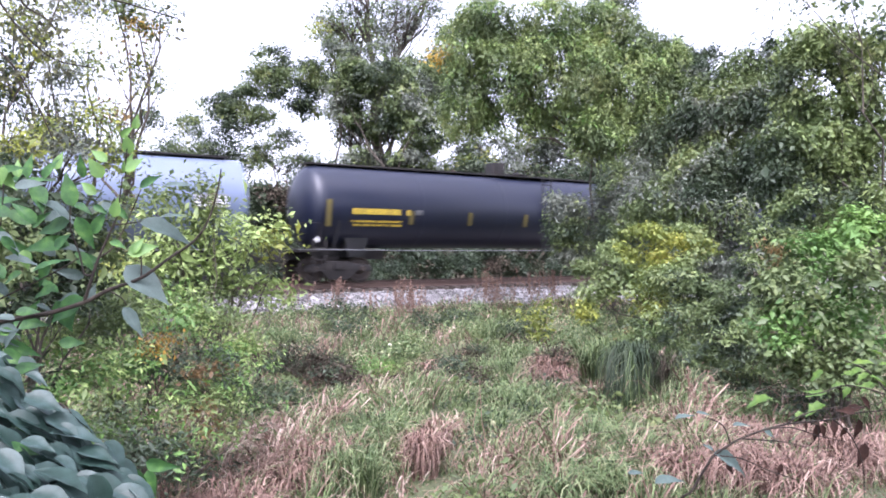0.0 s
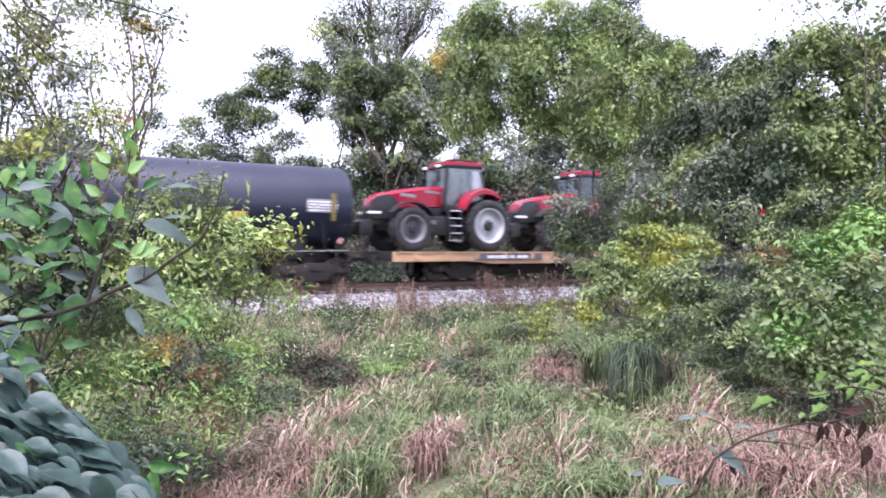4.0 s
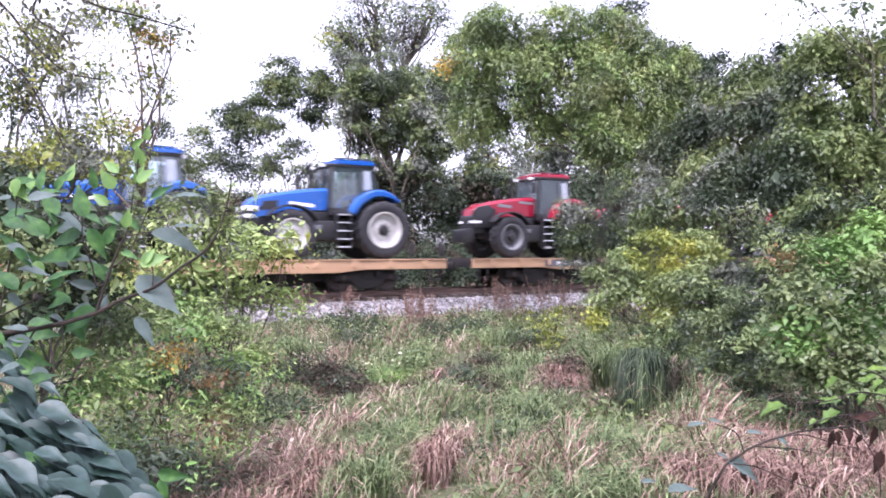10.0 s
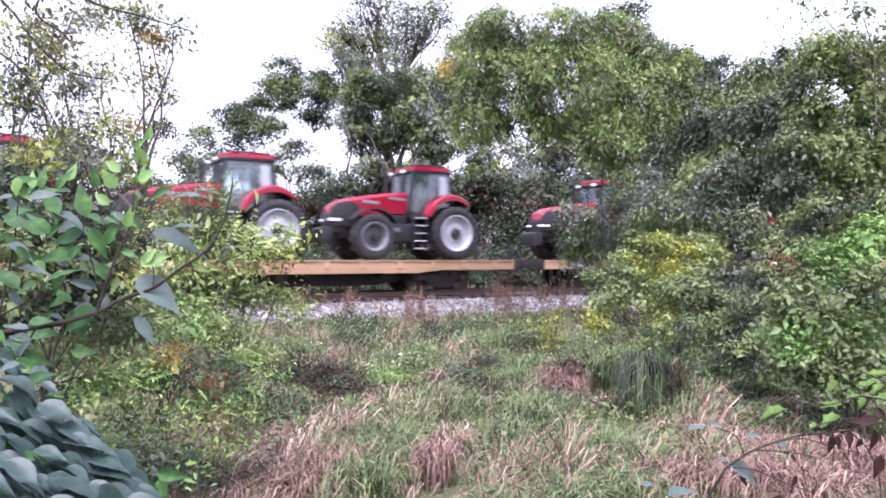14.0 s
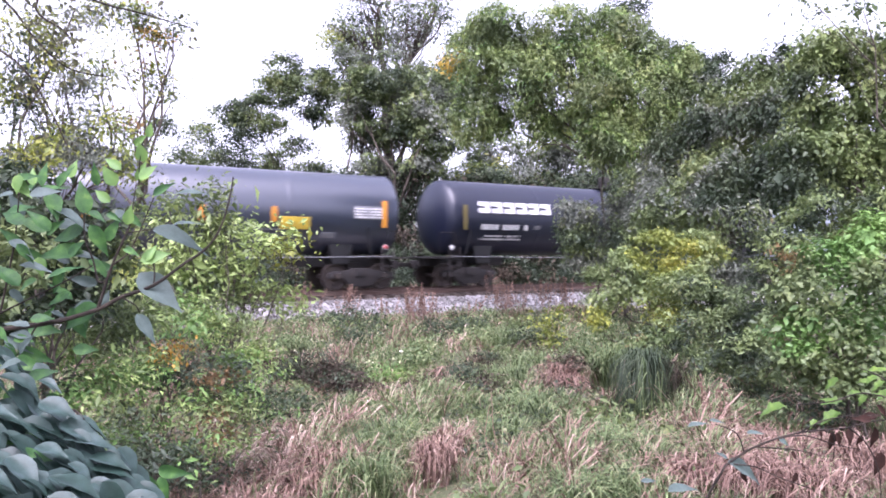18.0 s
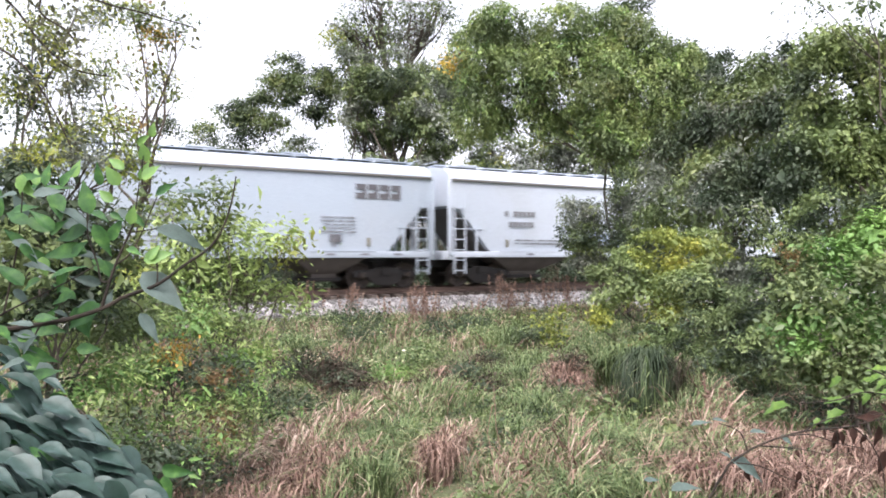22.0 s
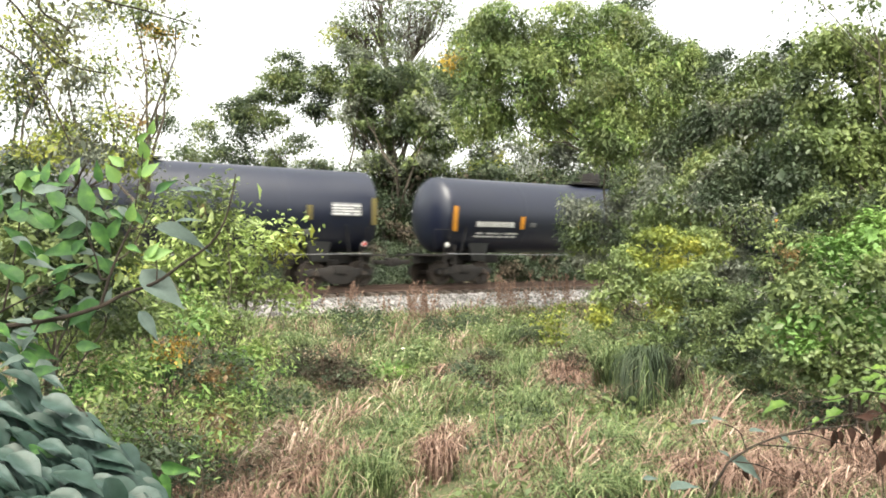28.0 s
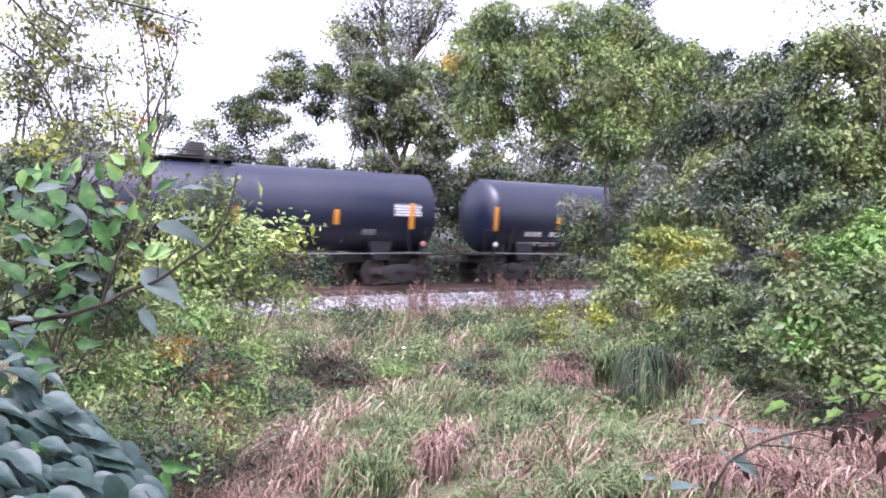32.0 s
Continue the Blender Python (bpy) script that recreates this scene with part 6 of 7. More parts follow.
def plan(r, d):
    """Ground place r metres to the right of and d metres ahead of where one stands."""
    return EYE.x + r * RIGHT.x + d * AHEAD.x, EYE.y + r * RIGHT.y + d * AHEAD.y


def patchy(x, y, s, o):
    return np.sin(x * s + o) * np.sin(y * s * 1.3 + 2 * o) + 0.6 * np.sin(x * s * 2.3 - y * s * 1.9 + o)


# drifts of withered (+) and green (-) growth: place to the right, place ahead, half widths, weight
DRIFTS = ((-2.23, 7.11, 0.50, 1.08, 0.70), (-1.59, 7.77, 0.33, 1.13, 0.55), (-0.08, 8.00, 0.28, 1.34, 0.60), (0.63, 6.84, 0.37, 0.62, 0.50), (2.09, 7.31, 0.51, 0.79, 0.60), (3.44, 7.16, 0.89, 0.96, 0.85), (2.29, 12.89, 0.30, 1.82, 0.70), (1.01, 16.72, 0.91, 2.01, 0.35), (-0.45, 13.52, 1.27, 0.92, 0.55), (-2.66, 15.36, 0.72, 2.13, 0.30), (-0.60, 8.27, 0.39, 1.12, -0.60), (1.22, 9.34, 0.36, 1.02, -0.60), (2.02, 9.03, 0.49, 0.57, -0.60), (-1.51, 15.79, 0.62, 1.06, -0.80), (-2.65, 10.88, 0.68, 1.31, -0.60), (-0.50, 10.25, 1.28, 0.55, -0.30))


def dryness(r, d, x, y):
    total = 0.20 + 0.16 * np.clip((y + 9.0) / 4.0, 0, 1) + 0.24 * patchy(x, y, 1.35, 0.7) + 0.2 * patchy(x, y, 3.1, 1.9)
    for r0, d0, wr, wd, weight in DRIFTS:
        total = total + weight * np.exp(-((r - r0) / wr) ** 2 - ((d - d0) / wd) ** 2)
    return total


def meadow(n, d0, d1, lo, hi, width, lean):
    """Scattered blades over a band of the meadow, sorted into green and dry."""
    d = np.sqrt(rng.uniform(d0 * d0, d1 * d1, n))
    r = rng.uniform(-0.66, 0.68, n) * d
    x, y = plan(r, d)
    # blades stand in tufts
    x, y = x + rng.normal(0, 0.05, n) + 0.12 * np.sin(9 * y), y + 0.12 * np.sin(8 * x)
    keep = y < -2.95
    r, d, x, y = r[keep], d[keep], x[keep], y[keep]
    tall = np.clip(0.72 + 0.42 * patchy(x, y, 1.1, 2.1) + 0.42 * patchy(x, y, 3.3, 0.4), 0.12, 1.6) * np.clip((-y - 2.4) / 2.2, 0.6, 1)
    thick = rng.uniform(0, 1, len(x)) < 0.35 + 0.75 * tall
    r, d, x, y, tall = r[thick], d[thick], x[thick], y[thick], tall[thick]
    h = rng.uniform(lo, hi, len(x)) * tall
    dry = rng.uniform(0, 1, len(x)) < np.maximum(dryness(r, d, x, y), 0.13)
    z = np.where(y > -3.4, np.maximum(ground_z(x, y), ballast_z(x, y)), ground_z(x, y)) - 0.02
    # withered blades curl over and hang, green ones mostly stand
    fall = np.where(dry, rng.uniform(0.25, 0.85, len(x)), rng.uniform(0.0, 0.5, len(x)))
    return [(blades(rng, x[m], y[m], z[m], h[m] * (1.0 if k else 0.85), lean * (0.85 if k else 0.75), width * (1.15 if k else 0.95), 0.9, fall[m]), k) for k, m in ((0, ~dry), (1, dry))]


def gather(groups):
    vs, ts, o = [], [], 0
    for v, t in groups:
        vs.append(v)
        ts.append(t + o)
        o += len(v)
    return np.concatenate(vs), np.concatenate(ts)


bands = meadow(46000, 3.4, 8.0, 0.12, 0.44, 0.006, 1.0) + meadow(46000, 7.5, 13.0, 0.14, 0.5, 0.008, 1.0) + meadow(64000, 12.5, 27.0, 0.16, 0.55, 0.010, 0.9)
# a ragged fringe that creeps up the foot of the ballast
n = 17000
x, y = rng.uniform(-6, 24, n), -2.45 - 1.3 * np.sqrt(rng.uniform(0, 1, n))
keep = patchy(x, y, 1.1, 0.3) + rng.uniform(-0.9, 0.9, n) > (y + 2.95) * 2.0
x, y = x[keep], y[keep]
z = np.maximum(ground_z(x, y), np.where(y > -3.3, ballast_z(x, y), -9.0)) - 0.02
h, dead = rng.uniform(0.15, 0.5, len(x)), rng.uniform(0, 1, len(x)) < 0.35
bands += [(blades(rng, x[m], y[m], z[m], h[m], 0.7, 0.013, 0.9, 0.2), k) for k, m in ((0, ~dead), (1, dead))]
for k, (name, label, mat) in enumerate((("grass", "green meadow grass and weeds in uneven tufts", GRASS_GREEN), ("dry_grass", "pinkish brown withered grass among the green", GRASS_DRY))):
    v, t = gather([b for b, which in bands if which == k])
    tagged(new(name, cloud(name, v, t, [mat])), label, "grass", kind="stuff")

# low broad-leaved weeds in drifts
drifts = []
for _ in range(230):
    d = math.sqrt(rng.uniform(4.6 ** 2, 22 ** 2))
    r = rng.uniform(-0.6, 0.62) * d
    x, y = plan(r, d)
    if y < -4.0:
        s = rng.uniform(0.2, 0.55) * (0.7 + d / 22)
        drifts.append((x, y, float(ground_z(x, y)) + s * 0.3, s, s * 0.55))
for i, (mat, label, size) in enumerate(((G_DARK, "low dark green weeds between the grass", 0.05), (G_MID, "low mid-green weeds between the grass", 0.06), (GRASS_GREEN, "low pale green weeds between the grass", 0.055))):
    pts, outs, _ = crown_points(rng, drifts[i::3], size, 1.2, 14, 3.0, 0.3)
    v, t = leaves(rng, pts, outs, size, 0.2)
    tagged(new("low_weeds", cloud("low_weeds", v, t, [mat])), label, "weeds", kind="stuff")


def tussock(label, x, y, r, h, n, mat, seed, lean=1.5, group="grass tussocks", width=0.009, fall=0.3):
    """A rounded clump of long arching blades."""
    g = np.random.default_rng(seed)
    a, q = g.uniform(0, math.tau, n), r * 0.55 * np.sqrt(g.uniform(0, 1, n))
    px, py = q * np.cos(a), q * np.sin(a)
    z0 = float(ground_z(x, y)) - 0.03
    v, t = blades(g, px, py, np.zeros(n), g.uniform(0.45, 1.0, n) * h, lean * r / h * 0.9, width, 0.4, fall)
    ob = new("grass_tussock", cloud("grass_tussock", v, t, [mat]))
    ob.location = (x, y, z0)
    return tagged(ob, label, "grass tussock", group)


tussock("shaggy dry blades arching over the dark tussock", *(7.45, -16.99), 0.42, 1.15, 60, GRASS_DRY, 501, 1.2, width=0.007, fall=0.62)
# dark green grass, darkened further for the shaded inside
tussock("large dark green tussock of arching grass", *(7.16, -17.17), 0.32, 1.25, 1000, G_DARK, 504, 1.2, width=0.008, fall=0.7)
tussock("dense tussock of grey-green grass beside the thicket", *(8.55, -15.20), 0.7, 0.95, 900, GRASS_GREEN, 502, 1.3)
tussock("tall tussock of green grass by the thicket", *(9.04, -16.07), 0.7, 0.9, 900, GRASS_GREEN, 503, 1.3)
for i, (place, mat, r, h) in enumerate((
    ((3.96, -11.82), GRASS_DRY, 0.5, 0.6), ((4.62, -11.74), GRASS_DRY, 0.6, 0.65), ((4.58, -12.88), GRASS_DRY, 0.5, 0.55), ((5.03, -14.07), GRASS_DRY, 0.55, 0.5), ((5.93, -12.04), GRASS_DRY, 0.4, 0.55), ((6.07, -13.29), GRASS_DRY, 0.5, 0.6), ((6.94, -12.40), GRASS_DRY, 0.6, 0.75), ((4.82, -13.48), GRASS_DRY, 0.5, 0.5), ((5.05, -14.77), GRASS_DRY, 0.5, 0.45), ((6.15, -14.26), GRASS_DRY, 0.5, 0.5),
    ((7.24, -13.28), GRASS_GREEN, 0.5, 0.75), ((7.01, -14.30), GRASS_GREEN, 0.6, 0.75), ((7.94, -13.69), GRASS_GREEN, 0.6, 0.8), ((9.35, -11.03), GRASS_GREEN, 0.6, 0.8), ((4.92, -9.60), GRASS_GREEN, 0.5, 0.7), ((5.44, -16.86), GRASS_GREEN, 0.5, 0.6), ((4.67, -17.57), GRASS_GREEN, 0.4, 0.5), ((5.43, -18.01), GRASS_GREEN, 0.5, 0.45), ((3.36, -17.26), GRASS_GREEN, 0.45, 0.5), ((2.99, -17.51), GRASS_GREEN, 0.4, 0.45),
    ((3.28, -18.37), GRASS_DRY, 0.22, 0.55), ((2.48, -17.90), GRASS_DRY, 0.4, 0.6), ((2.54, -18.40), GRASS_GREEN, 0.4, 0.6), ((2.20, -18.20), GRASS_DRY, 0.4, 0.55), ((1.44, -18.69), GRASS_DRY, 0.4, 0.5), ((1.03, -18.91), GRASS_DRY, 0.4, 0.4), ((7.42, -15.12), GRASS_DRY, 0.4, 0.85), ((7.24, -15.60), GRASS_DRY, 0.3, 0.7),
    ((5.08, -18.73), GRASS_GREEN, 0.45, 0.45), ((5.26, -19.30), GRASS_GREEN, 0.45, 0.45), ((5.55, -19.70), GRASS_DRY, 0.5, 0.5), ((6.13, -19.81), GRASS_DRY, 0.5, 0.55), ((6.30, -20.15), GRASS_DRY, 0.5, 0.55), ((6.46, -20.47), GRASS_DRY, 0.5, 0.6), ((4.84, -19.98), GRASS_DRY, 0.45, 0.45), ((4.32, -19.79), GRASS_GREEN, 0.4, 0.4), ((5.11, -20.37), GRASS_DRY, 0.45, 0.5), ((5.27, -20.70), GRASS_DRY, 0.45, 0.5), ((3.86, -19.64), GRASS_GREEN, 0.4, 0.4), ((3.27, -19.53), GRASS_GREEN, 0.4, 0.35),
)):
    dry = mat is GRASS_DRY
    tussock("withered pinkish tussock of matted grass" if dry else "soft green tussock of long grass", *place, r, h, 420, mat, 520 + i, 1.25 if dry else 1.1, width=0.0065, fall=0.55 if dry else 0.35)
tussock("patch of short bright green grass", *(6.05, -11.18), 1.1, 0.3, 700, G_BRIGHT, 580, 0.8, width=0.012)
tussock("patch of short bright green grass in the meadow", *(5.31, -17.25), 0.7, 0.25, 450, G_BRIGHT, 581, 0.8, width=0.009)
# dark-coloured blades that paint shade between the outer ones
tussock("dark blades painting the shade inside a tall tussock", *(7.5, -17.1), 0.36, 1.1, 700, BRUSH_AND_SHADE, 505, 1.2, width=0.008, fall=0.7)
tussock("long pale green blades arching out of a dark tussock", *(7.02, -17.32), 0.4, 1.15, 40, GRASS_GREEN, 506, 1.2, width=0.007, fall=0.65)



def dry_weed(label, x, y, h, n, seed, spread=0.25, heads=True, group="dry weeds by the ballast", mat=SEED_RED):
    """Upright dead stalks, each with a loose feathery seed head."""
    g = np.random.default_rng(seed)
    root = new("dry_weed")
    root.location = (x, y, float(max(ground_z(x, y), ballast_z(x, y) if abs(y) < 3.3 else -9)) - 0.02)
    tagged(root, label, "dry weed", group)
    for _ in range(n):
        a = Vector((g.normal(0, spread * 0.4), g.normal(0, spread * 0.4), 0))
        top = a + Vector((g.normal(0, spread * 0.6), g.normal(0, spread * 0.6), h * g.uniform(0.7, 1.05)))
        bm = bmesh.new()
        pts = limb(bm, g, a, top, 0.007, 0.003, 0.03, 4, 5)
        part("stalk", bm, mat, root)
        if heads:
            k = 60
            f = g.uniform(0.45, 1.0, k)
            c = np.array([pts[0].lerp(pts[-1], q) for q in f]) + g.normal(0, 0.035 * h, (k, 3)) * (1.25 - f)[:, None] * 1.3
            v, t = leaves(g, c, unit(g.normal(0, 1, (k, 3))), 0.065 * min(1.1, h), -0.3, width=0.14)
            tagged(share("seed_head", cloud("seed_head", v, t, [mat]), root), kind="stuff")
    return root


for i, (place, h, n) in enumerate((((7.31, -3.34), 1.35, 6), ((8.58, -3.63), 1.3, 6), ((10.22, -5.05), 1.4, 9), ((10.56, -5.02), 1.2, 6), ((13.78, -4.36), 1.5, 9), ((16.01, -3.93), 1.5, 6), ((16.94, -3.89), 1.5, 6), ((14.48, -4.19), 1.3, 5), ((9.81, -3.77), 0.9, 4), ((12.62, -4.26), 0.9, 4))):
    dry_weed("reddish dry weed with feathery seed heads", *place, h * 1.08, int(n * 1.7), 600 + i, 0.34)
for i, (place, h, n) in enumerate((((6.79, -18.58), 0.75, 4), ((7.01, -17.32), 0.7, 3), ((7.31, -15.17), 0.8, 4), ((1.01, -18.20), 0.5, 3))):
    dry_weed("dry reddish stalks standing in the meadow", *place, h, n, 640 + i, 0.18, True, "dry stalks in the meadow")
dry_weed("bare pale dead stalk rising from the grass", *(3.15, -19.46), 1.12, 2, 660, 0.06, False, "dry stalks in the meadow", GRASS_DRY)


# ---- leaves close by ----
UP = Vector((0, 0, 1))


def leaf_mesh(name, wide, curl, cup, mat, lobes=0.0):
    """A leaf one unit long from its stalk along +x, face along +z, with a raised midrib line."""
    bm = bmesh.new()
    rows = []
    n = 9
    for i in range(n + 1):
        f = i / n
        w = wide * (math.sin(math.pi * f ** 0.72) ** 0.9) * (1 - 0.62 * f ** 2.2) * (1 + lobes * math.sin(f * 17)) + 0.004
        droop = -curl * f * f
        rows.append([bm.verts.new((f, s * w, droop + cup * abs(s) * w + 0.012 * math.sin(f * 20 + s * 2) * abs(s))) for s in (-1, -0.55, 0, 0.55, 1)])
    for a, b in zip(rows, rows[1:]):
        for j in range(4):
            bm.faces.new((a[j], a[j + 1], b[j + 1], b[j]))
    bmesh.ops.recalc_face_normals(bm, faces=bm.faces)
    me = bpy.data.meshes.new(name)
    bm.to_mesh(me)
    bm.free()
    me.materials.append(mat)
    me.shade_smooth()
    return me


def leaf_pose(at, turn, size, face, depth=0.0, roll=0.0):
    """Stalk end, the tip's way round (degrees, 0 right, 90 up), length, how far the face looks up from level view."""
    way = (RIGHT * math.cos(radians(turn)) + UP * math.sin(radians(turn)) + AHEAD * depth).normalized()
    n = -AHEAD * math.cos(radians(face)) + UP * math.sin(radians(face)) + RIGHT * roll
    n = (n - way * n.dot(way)).normalized()
    m = Matrix((way, n.cross(way), n)).transposed().to_4x4()
    return Matrix.Translation(Vector(at)) @ m @ Matrix.Scale(size, 4)


def kind_set(name, mat, wide, lobes=0.0):
    return [leaf_mesh(name, wide * w, c, p, mat, lobes) for w, c, p in ((1.0, 0.18, 0.25), (0.9, 0.32, 0.4), (1.12, 0.08, 0.15), (0.85, 0.05, 0.55))]


BROAD = kind_set("leaf", BIG_LEAF, 0.235)
SILVER = kind_set("leaf", SILVER_LEAF, 0.22)
FRESH = kind_set("leaf", G_BRIGHT, 0.27)
VINE = [leaf_mesh("leaf", w, c, p, VINE_LEAF, 0.08) for w, c, p in ((0.27, 0.20, 0.45), (0.24, 0.32, 0.55), (0.30, 0.12, 0.35), (0.22, 0.4, 0.65))]
DEAD = kind_set("leaf", DEAD_LEAF, 0.24, 0.12)
MAPLE = kind_set("leaf", LIME_LEAF, 0.30, 0.22)
OVER = kind_set("leaf", OLIVE_LEAF, 0.27)


def stem(name, points, r0, r1, root, label=""):
    """A woody stem smoothed through a few points given from its root."""
    o = root.location
    pts = [Vector(p) - o for p in points]
    fine = []
    for i in range(len(pts) - 1):
        p0, p1, p2, p3 = pts[max(0, i - 1)], pts[i], pts[i + 1], pts[min(len(pts) - 1, i + 2)]
        for k in range(5):
            f = k / 5
            fine.append(0.5 * ((2 * p1) + (p2 - p0) * f + (2 * p0 - 5 * p1 + 4 * p2 - p3) * f * f + (3 * p1 - p0 - 3 * p2 + p3) * f ** 3))
    fine.append(pts[-1])
    n = len(fine) - 1
    return part(name, tube(fine, [r0 + (r1 - r0) * i / n for i in range(n + 1)], 7), TWIG, root, label)


def sprig(name, label, category, foot, stems, leaf_rows):
    root = new(name)
    root.location = foot
    tagged(root, label, category)
    for pts, r0, r1 in stems:
        stem("stem", pts, r0, r1, root)
    back = Matrix.Translation(-root.location)
    for i, (kind, at, turn, size, face, roll) in enumerate(leaf_rows):
        share("leaf", kind[i % 4], root, back @ leaf_pose(at, turn, size, face, random.uniform(-0.35, 0.25), roll))
    return root


branch_leaves = [
    (BROAD, (0.15, -22.04, 1.26), 105, 0.095, 15, 0.2),
    (FRESH, (0.20, -22.07, 1.29), 140, 0.058, 10, 0.2),
    (FRESH, (0.25, -22.21, 1.34), 40, 0.055, 30, 0.0),
    (BROAD, (0.28, -22.23, 1.30), 30, 0.062, 25, 0.1),
    (SILVER, (0.34, -22.17, 1.31), 8, 0.090, 68, 0.0),
    (SILVER, (0.29, -22.15, 1.22), -14, 0.145, 50, 0.1),
    (SILVER, (0.26, -22.14, 1.11), -38, 0.150, 38, 0.3),
    (SILVER, (0.25, -22.18, 1.01), -55, 0.090, 30, 0.4),
    (BROAD, (0.17, -22.09, 1.03), 212, 0.115, 25, 0.1),
    (BROAD, (0.14, -22.08, 1.16), 176, 0.135, 40, 0.0),
    (BROAD, (0.14, -22.08, 1.22), 195, 0.105, 35, 0.1),
    (BROAD, (0.15, -22.14, 1.23), -66, 0.090, 15, 0.3),
    (FRESH, (0.26, -22.17, 1.14), 20, 0.075, 25, 0.1),
    (FRESH, (0.27, -22.18, 1.14), 65, 0.050, 15, 0.1),
    (SILVER, (0.21, -22.10, 1.27), -40, 0.050, 40, 0.2),
    (BROAD, (0.24, -22.09, 1.26), -42, 0.055, 20, 0.2),
    (SILVER, (0.11, -22.01, 1.16), -4, 0.075, 55, 0.0),
    (SILVER, (0.07, -22.04, 1.27), -14, 0.120, 80, 0.0),
    (FRESH, (0.04, -22.04, 1.15), -70, 0.055, 15, 0.2),
    (FRESH, (-0.01, -22.03, 1.34), -40, 0.075, 20, 0.2),
    (FRESH, (0.00, -22.07, 1.35), -95, 0.050, 10, 0.1),
    (SILVER, (-0.02, -22.06, 1.19), -20, 0.080, 60, 0.1),
    (SILVER, (-0.03, -21.99, 0.95), -28, 0.080, 55, 0.0),
    (BROAD, (-0.01, -22.02, 0.95), -6, 0.060, 30, 0.0),
    (SILVER, (-0.02, -22.01, 1.07), -45, 0.055, 45, 0.2),
    (SILVER, (0.07, -21.99, 1.01), -15, 0.045, 60, 0.0),
    (SILVER, (0.18, -22.11, 1.02), 78, 0.050, 25, 0.0),
    (BROAD, (0.19, -22.11, 1.26), -30, 0.045, 20, 0.1),
    (BROAD, (0.01, -22.05, 1.23), 150, 0.080, 40, 0.1),
    (BROAD, (0.08, -22.12, 1.32), 60, 0.060, 30, 0.1),
    (FRESH, (0.23, -22.16, 1.23), 75, 0.050, 20, 0.2),
    (BROAD, (0.22, -22.18, 1.17), -20, 0.050, 35, 0.2),
    (SILVER, (0.33, -22.20, 1.23), 12, 0.070, 70, 0.0),
    (BROAD, (0.04, -21.96, 1.09), 200, 0.080, 45, 0.0),
    (BROAD, (0.11, -22.05, 1.06), -150, 0.060, 40, 0.0),
    (SILVER, (-0.00, -22.05, 1.13), -10, 0.090, 65, 0.0),
    (BROAD, (-0.03, -21.94, 1.26), 20, 0.080, 45, 0.0),
    (FRESH, (0.26, -22.14, 1.34), 70, 0.055, 15, 0.1),
    (FRESH, (0.27, -22.15, 1.39), 100, 0.052, 10, 0.1),
    (FRESH, (0.25, -22.14, 1.43), 40, 0.045, 20, 0.2),
    (FRESH, (0.28, -22.16, 1.45), 80, 0.040, 15, 0.1),
    (FRESH, (0.22, -22.12, 1.37), 140, 0.055, 25, 0.1),
    (FRESH, (0.21, -22.11, 1.33), 120, 0.060, 15, 0.2),
    (BROAD, (0.17, -22.09, 1.33), 95, 0.060, 25, 0.1),
    (FRESH, (0.11, -22.05, 1.35), 75, 0.050, 20, 0.1),
    (FRESH, (0.03, -22.01, 1.33), 100, 0.050, 15, 0.2),
    (BROAD, (0.07, -22.03, 1.22), 160, 0.090, 35, 0.1),
    (BROAD, (0.10, -22.04, 1.12), -120, 0.080, 30, 0.1),
    (BROAD, (0.19, -22.10, 1.19), 60, 0.070, 30, 0.2),
]
spot = random.Random(4)
for _ in range(46):
    at = Vector((0.01, -22.13, 1.15)) + RIGHT * spot.uniform(-0.14, 0.05) + UP * spot.uniform(-0.26, 0.2) + AHEAD * spot.uniform(-0.05, 0.3)
    branch_leaves.append((spot.choice((BROAD, BROAD, SILVER)), at, spot.uniform(-80, 200), spot.uniform(0.055, 0.095), spot.uniform(15, 75), spot.uniform(-0.4, 0.4)))
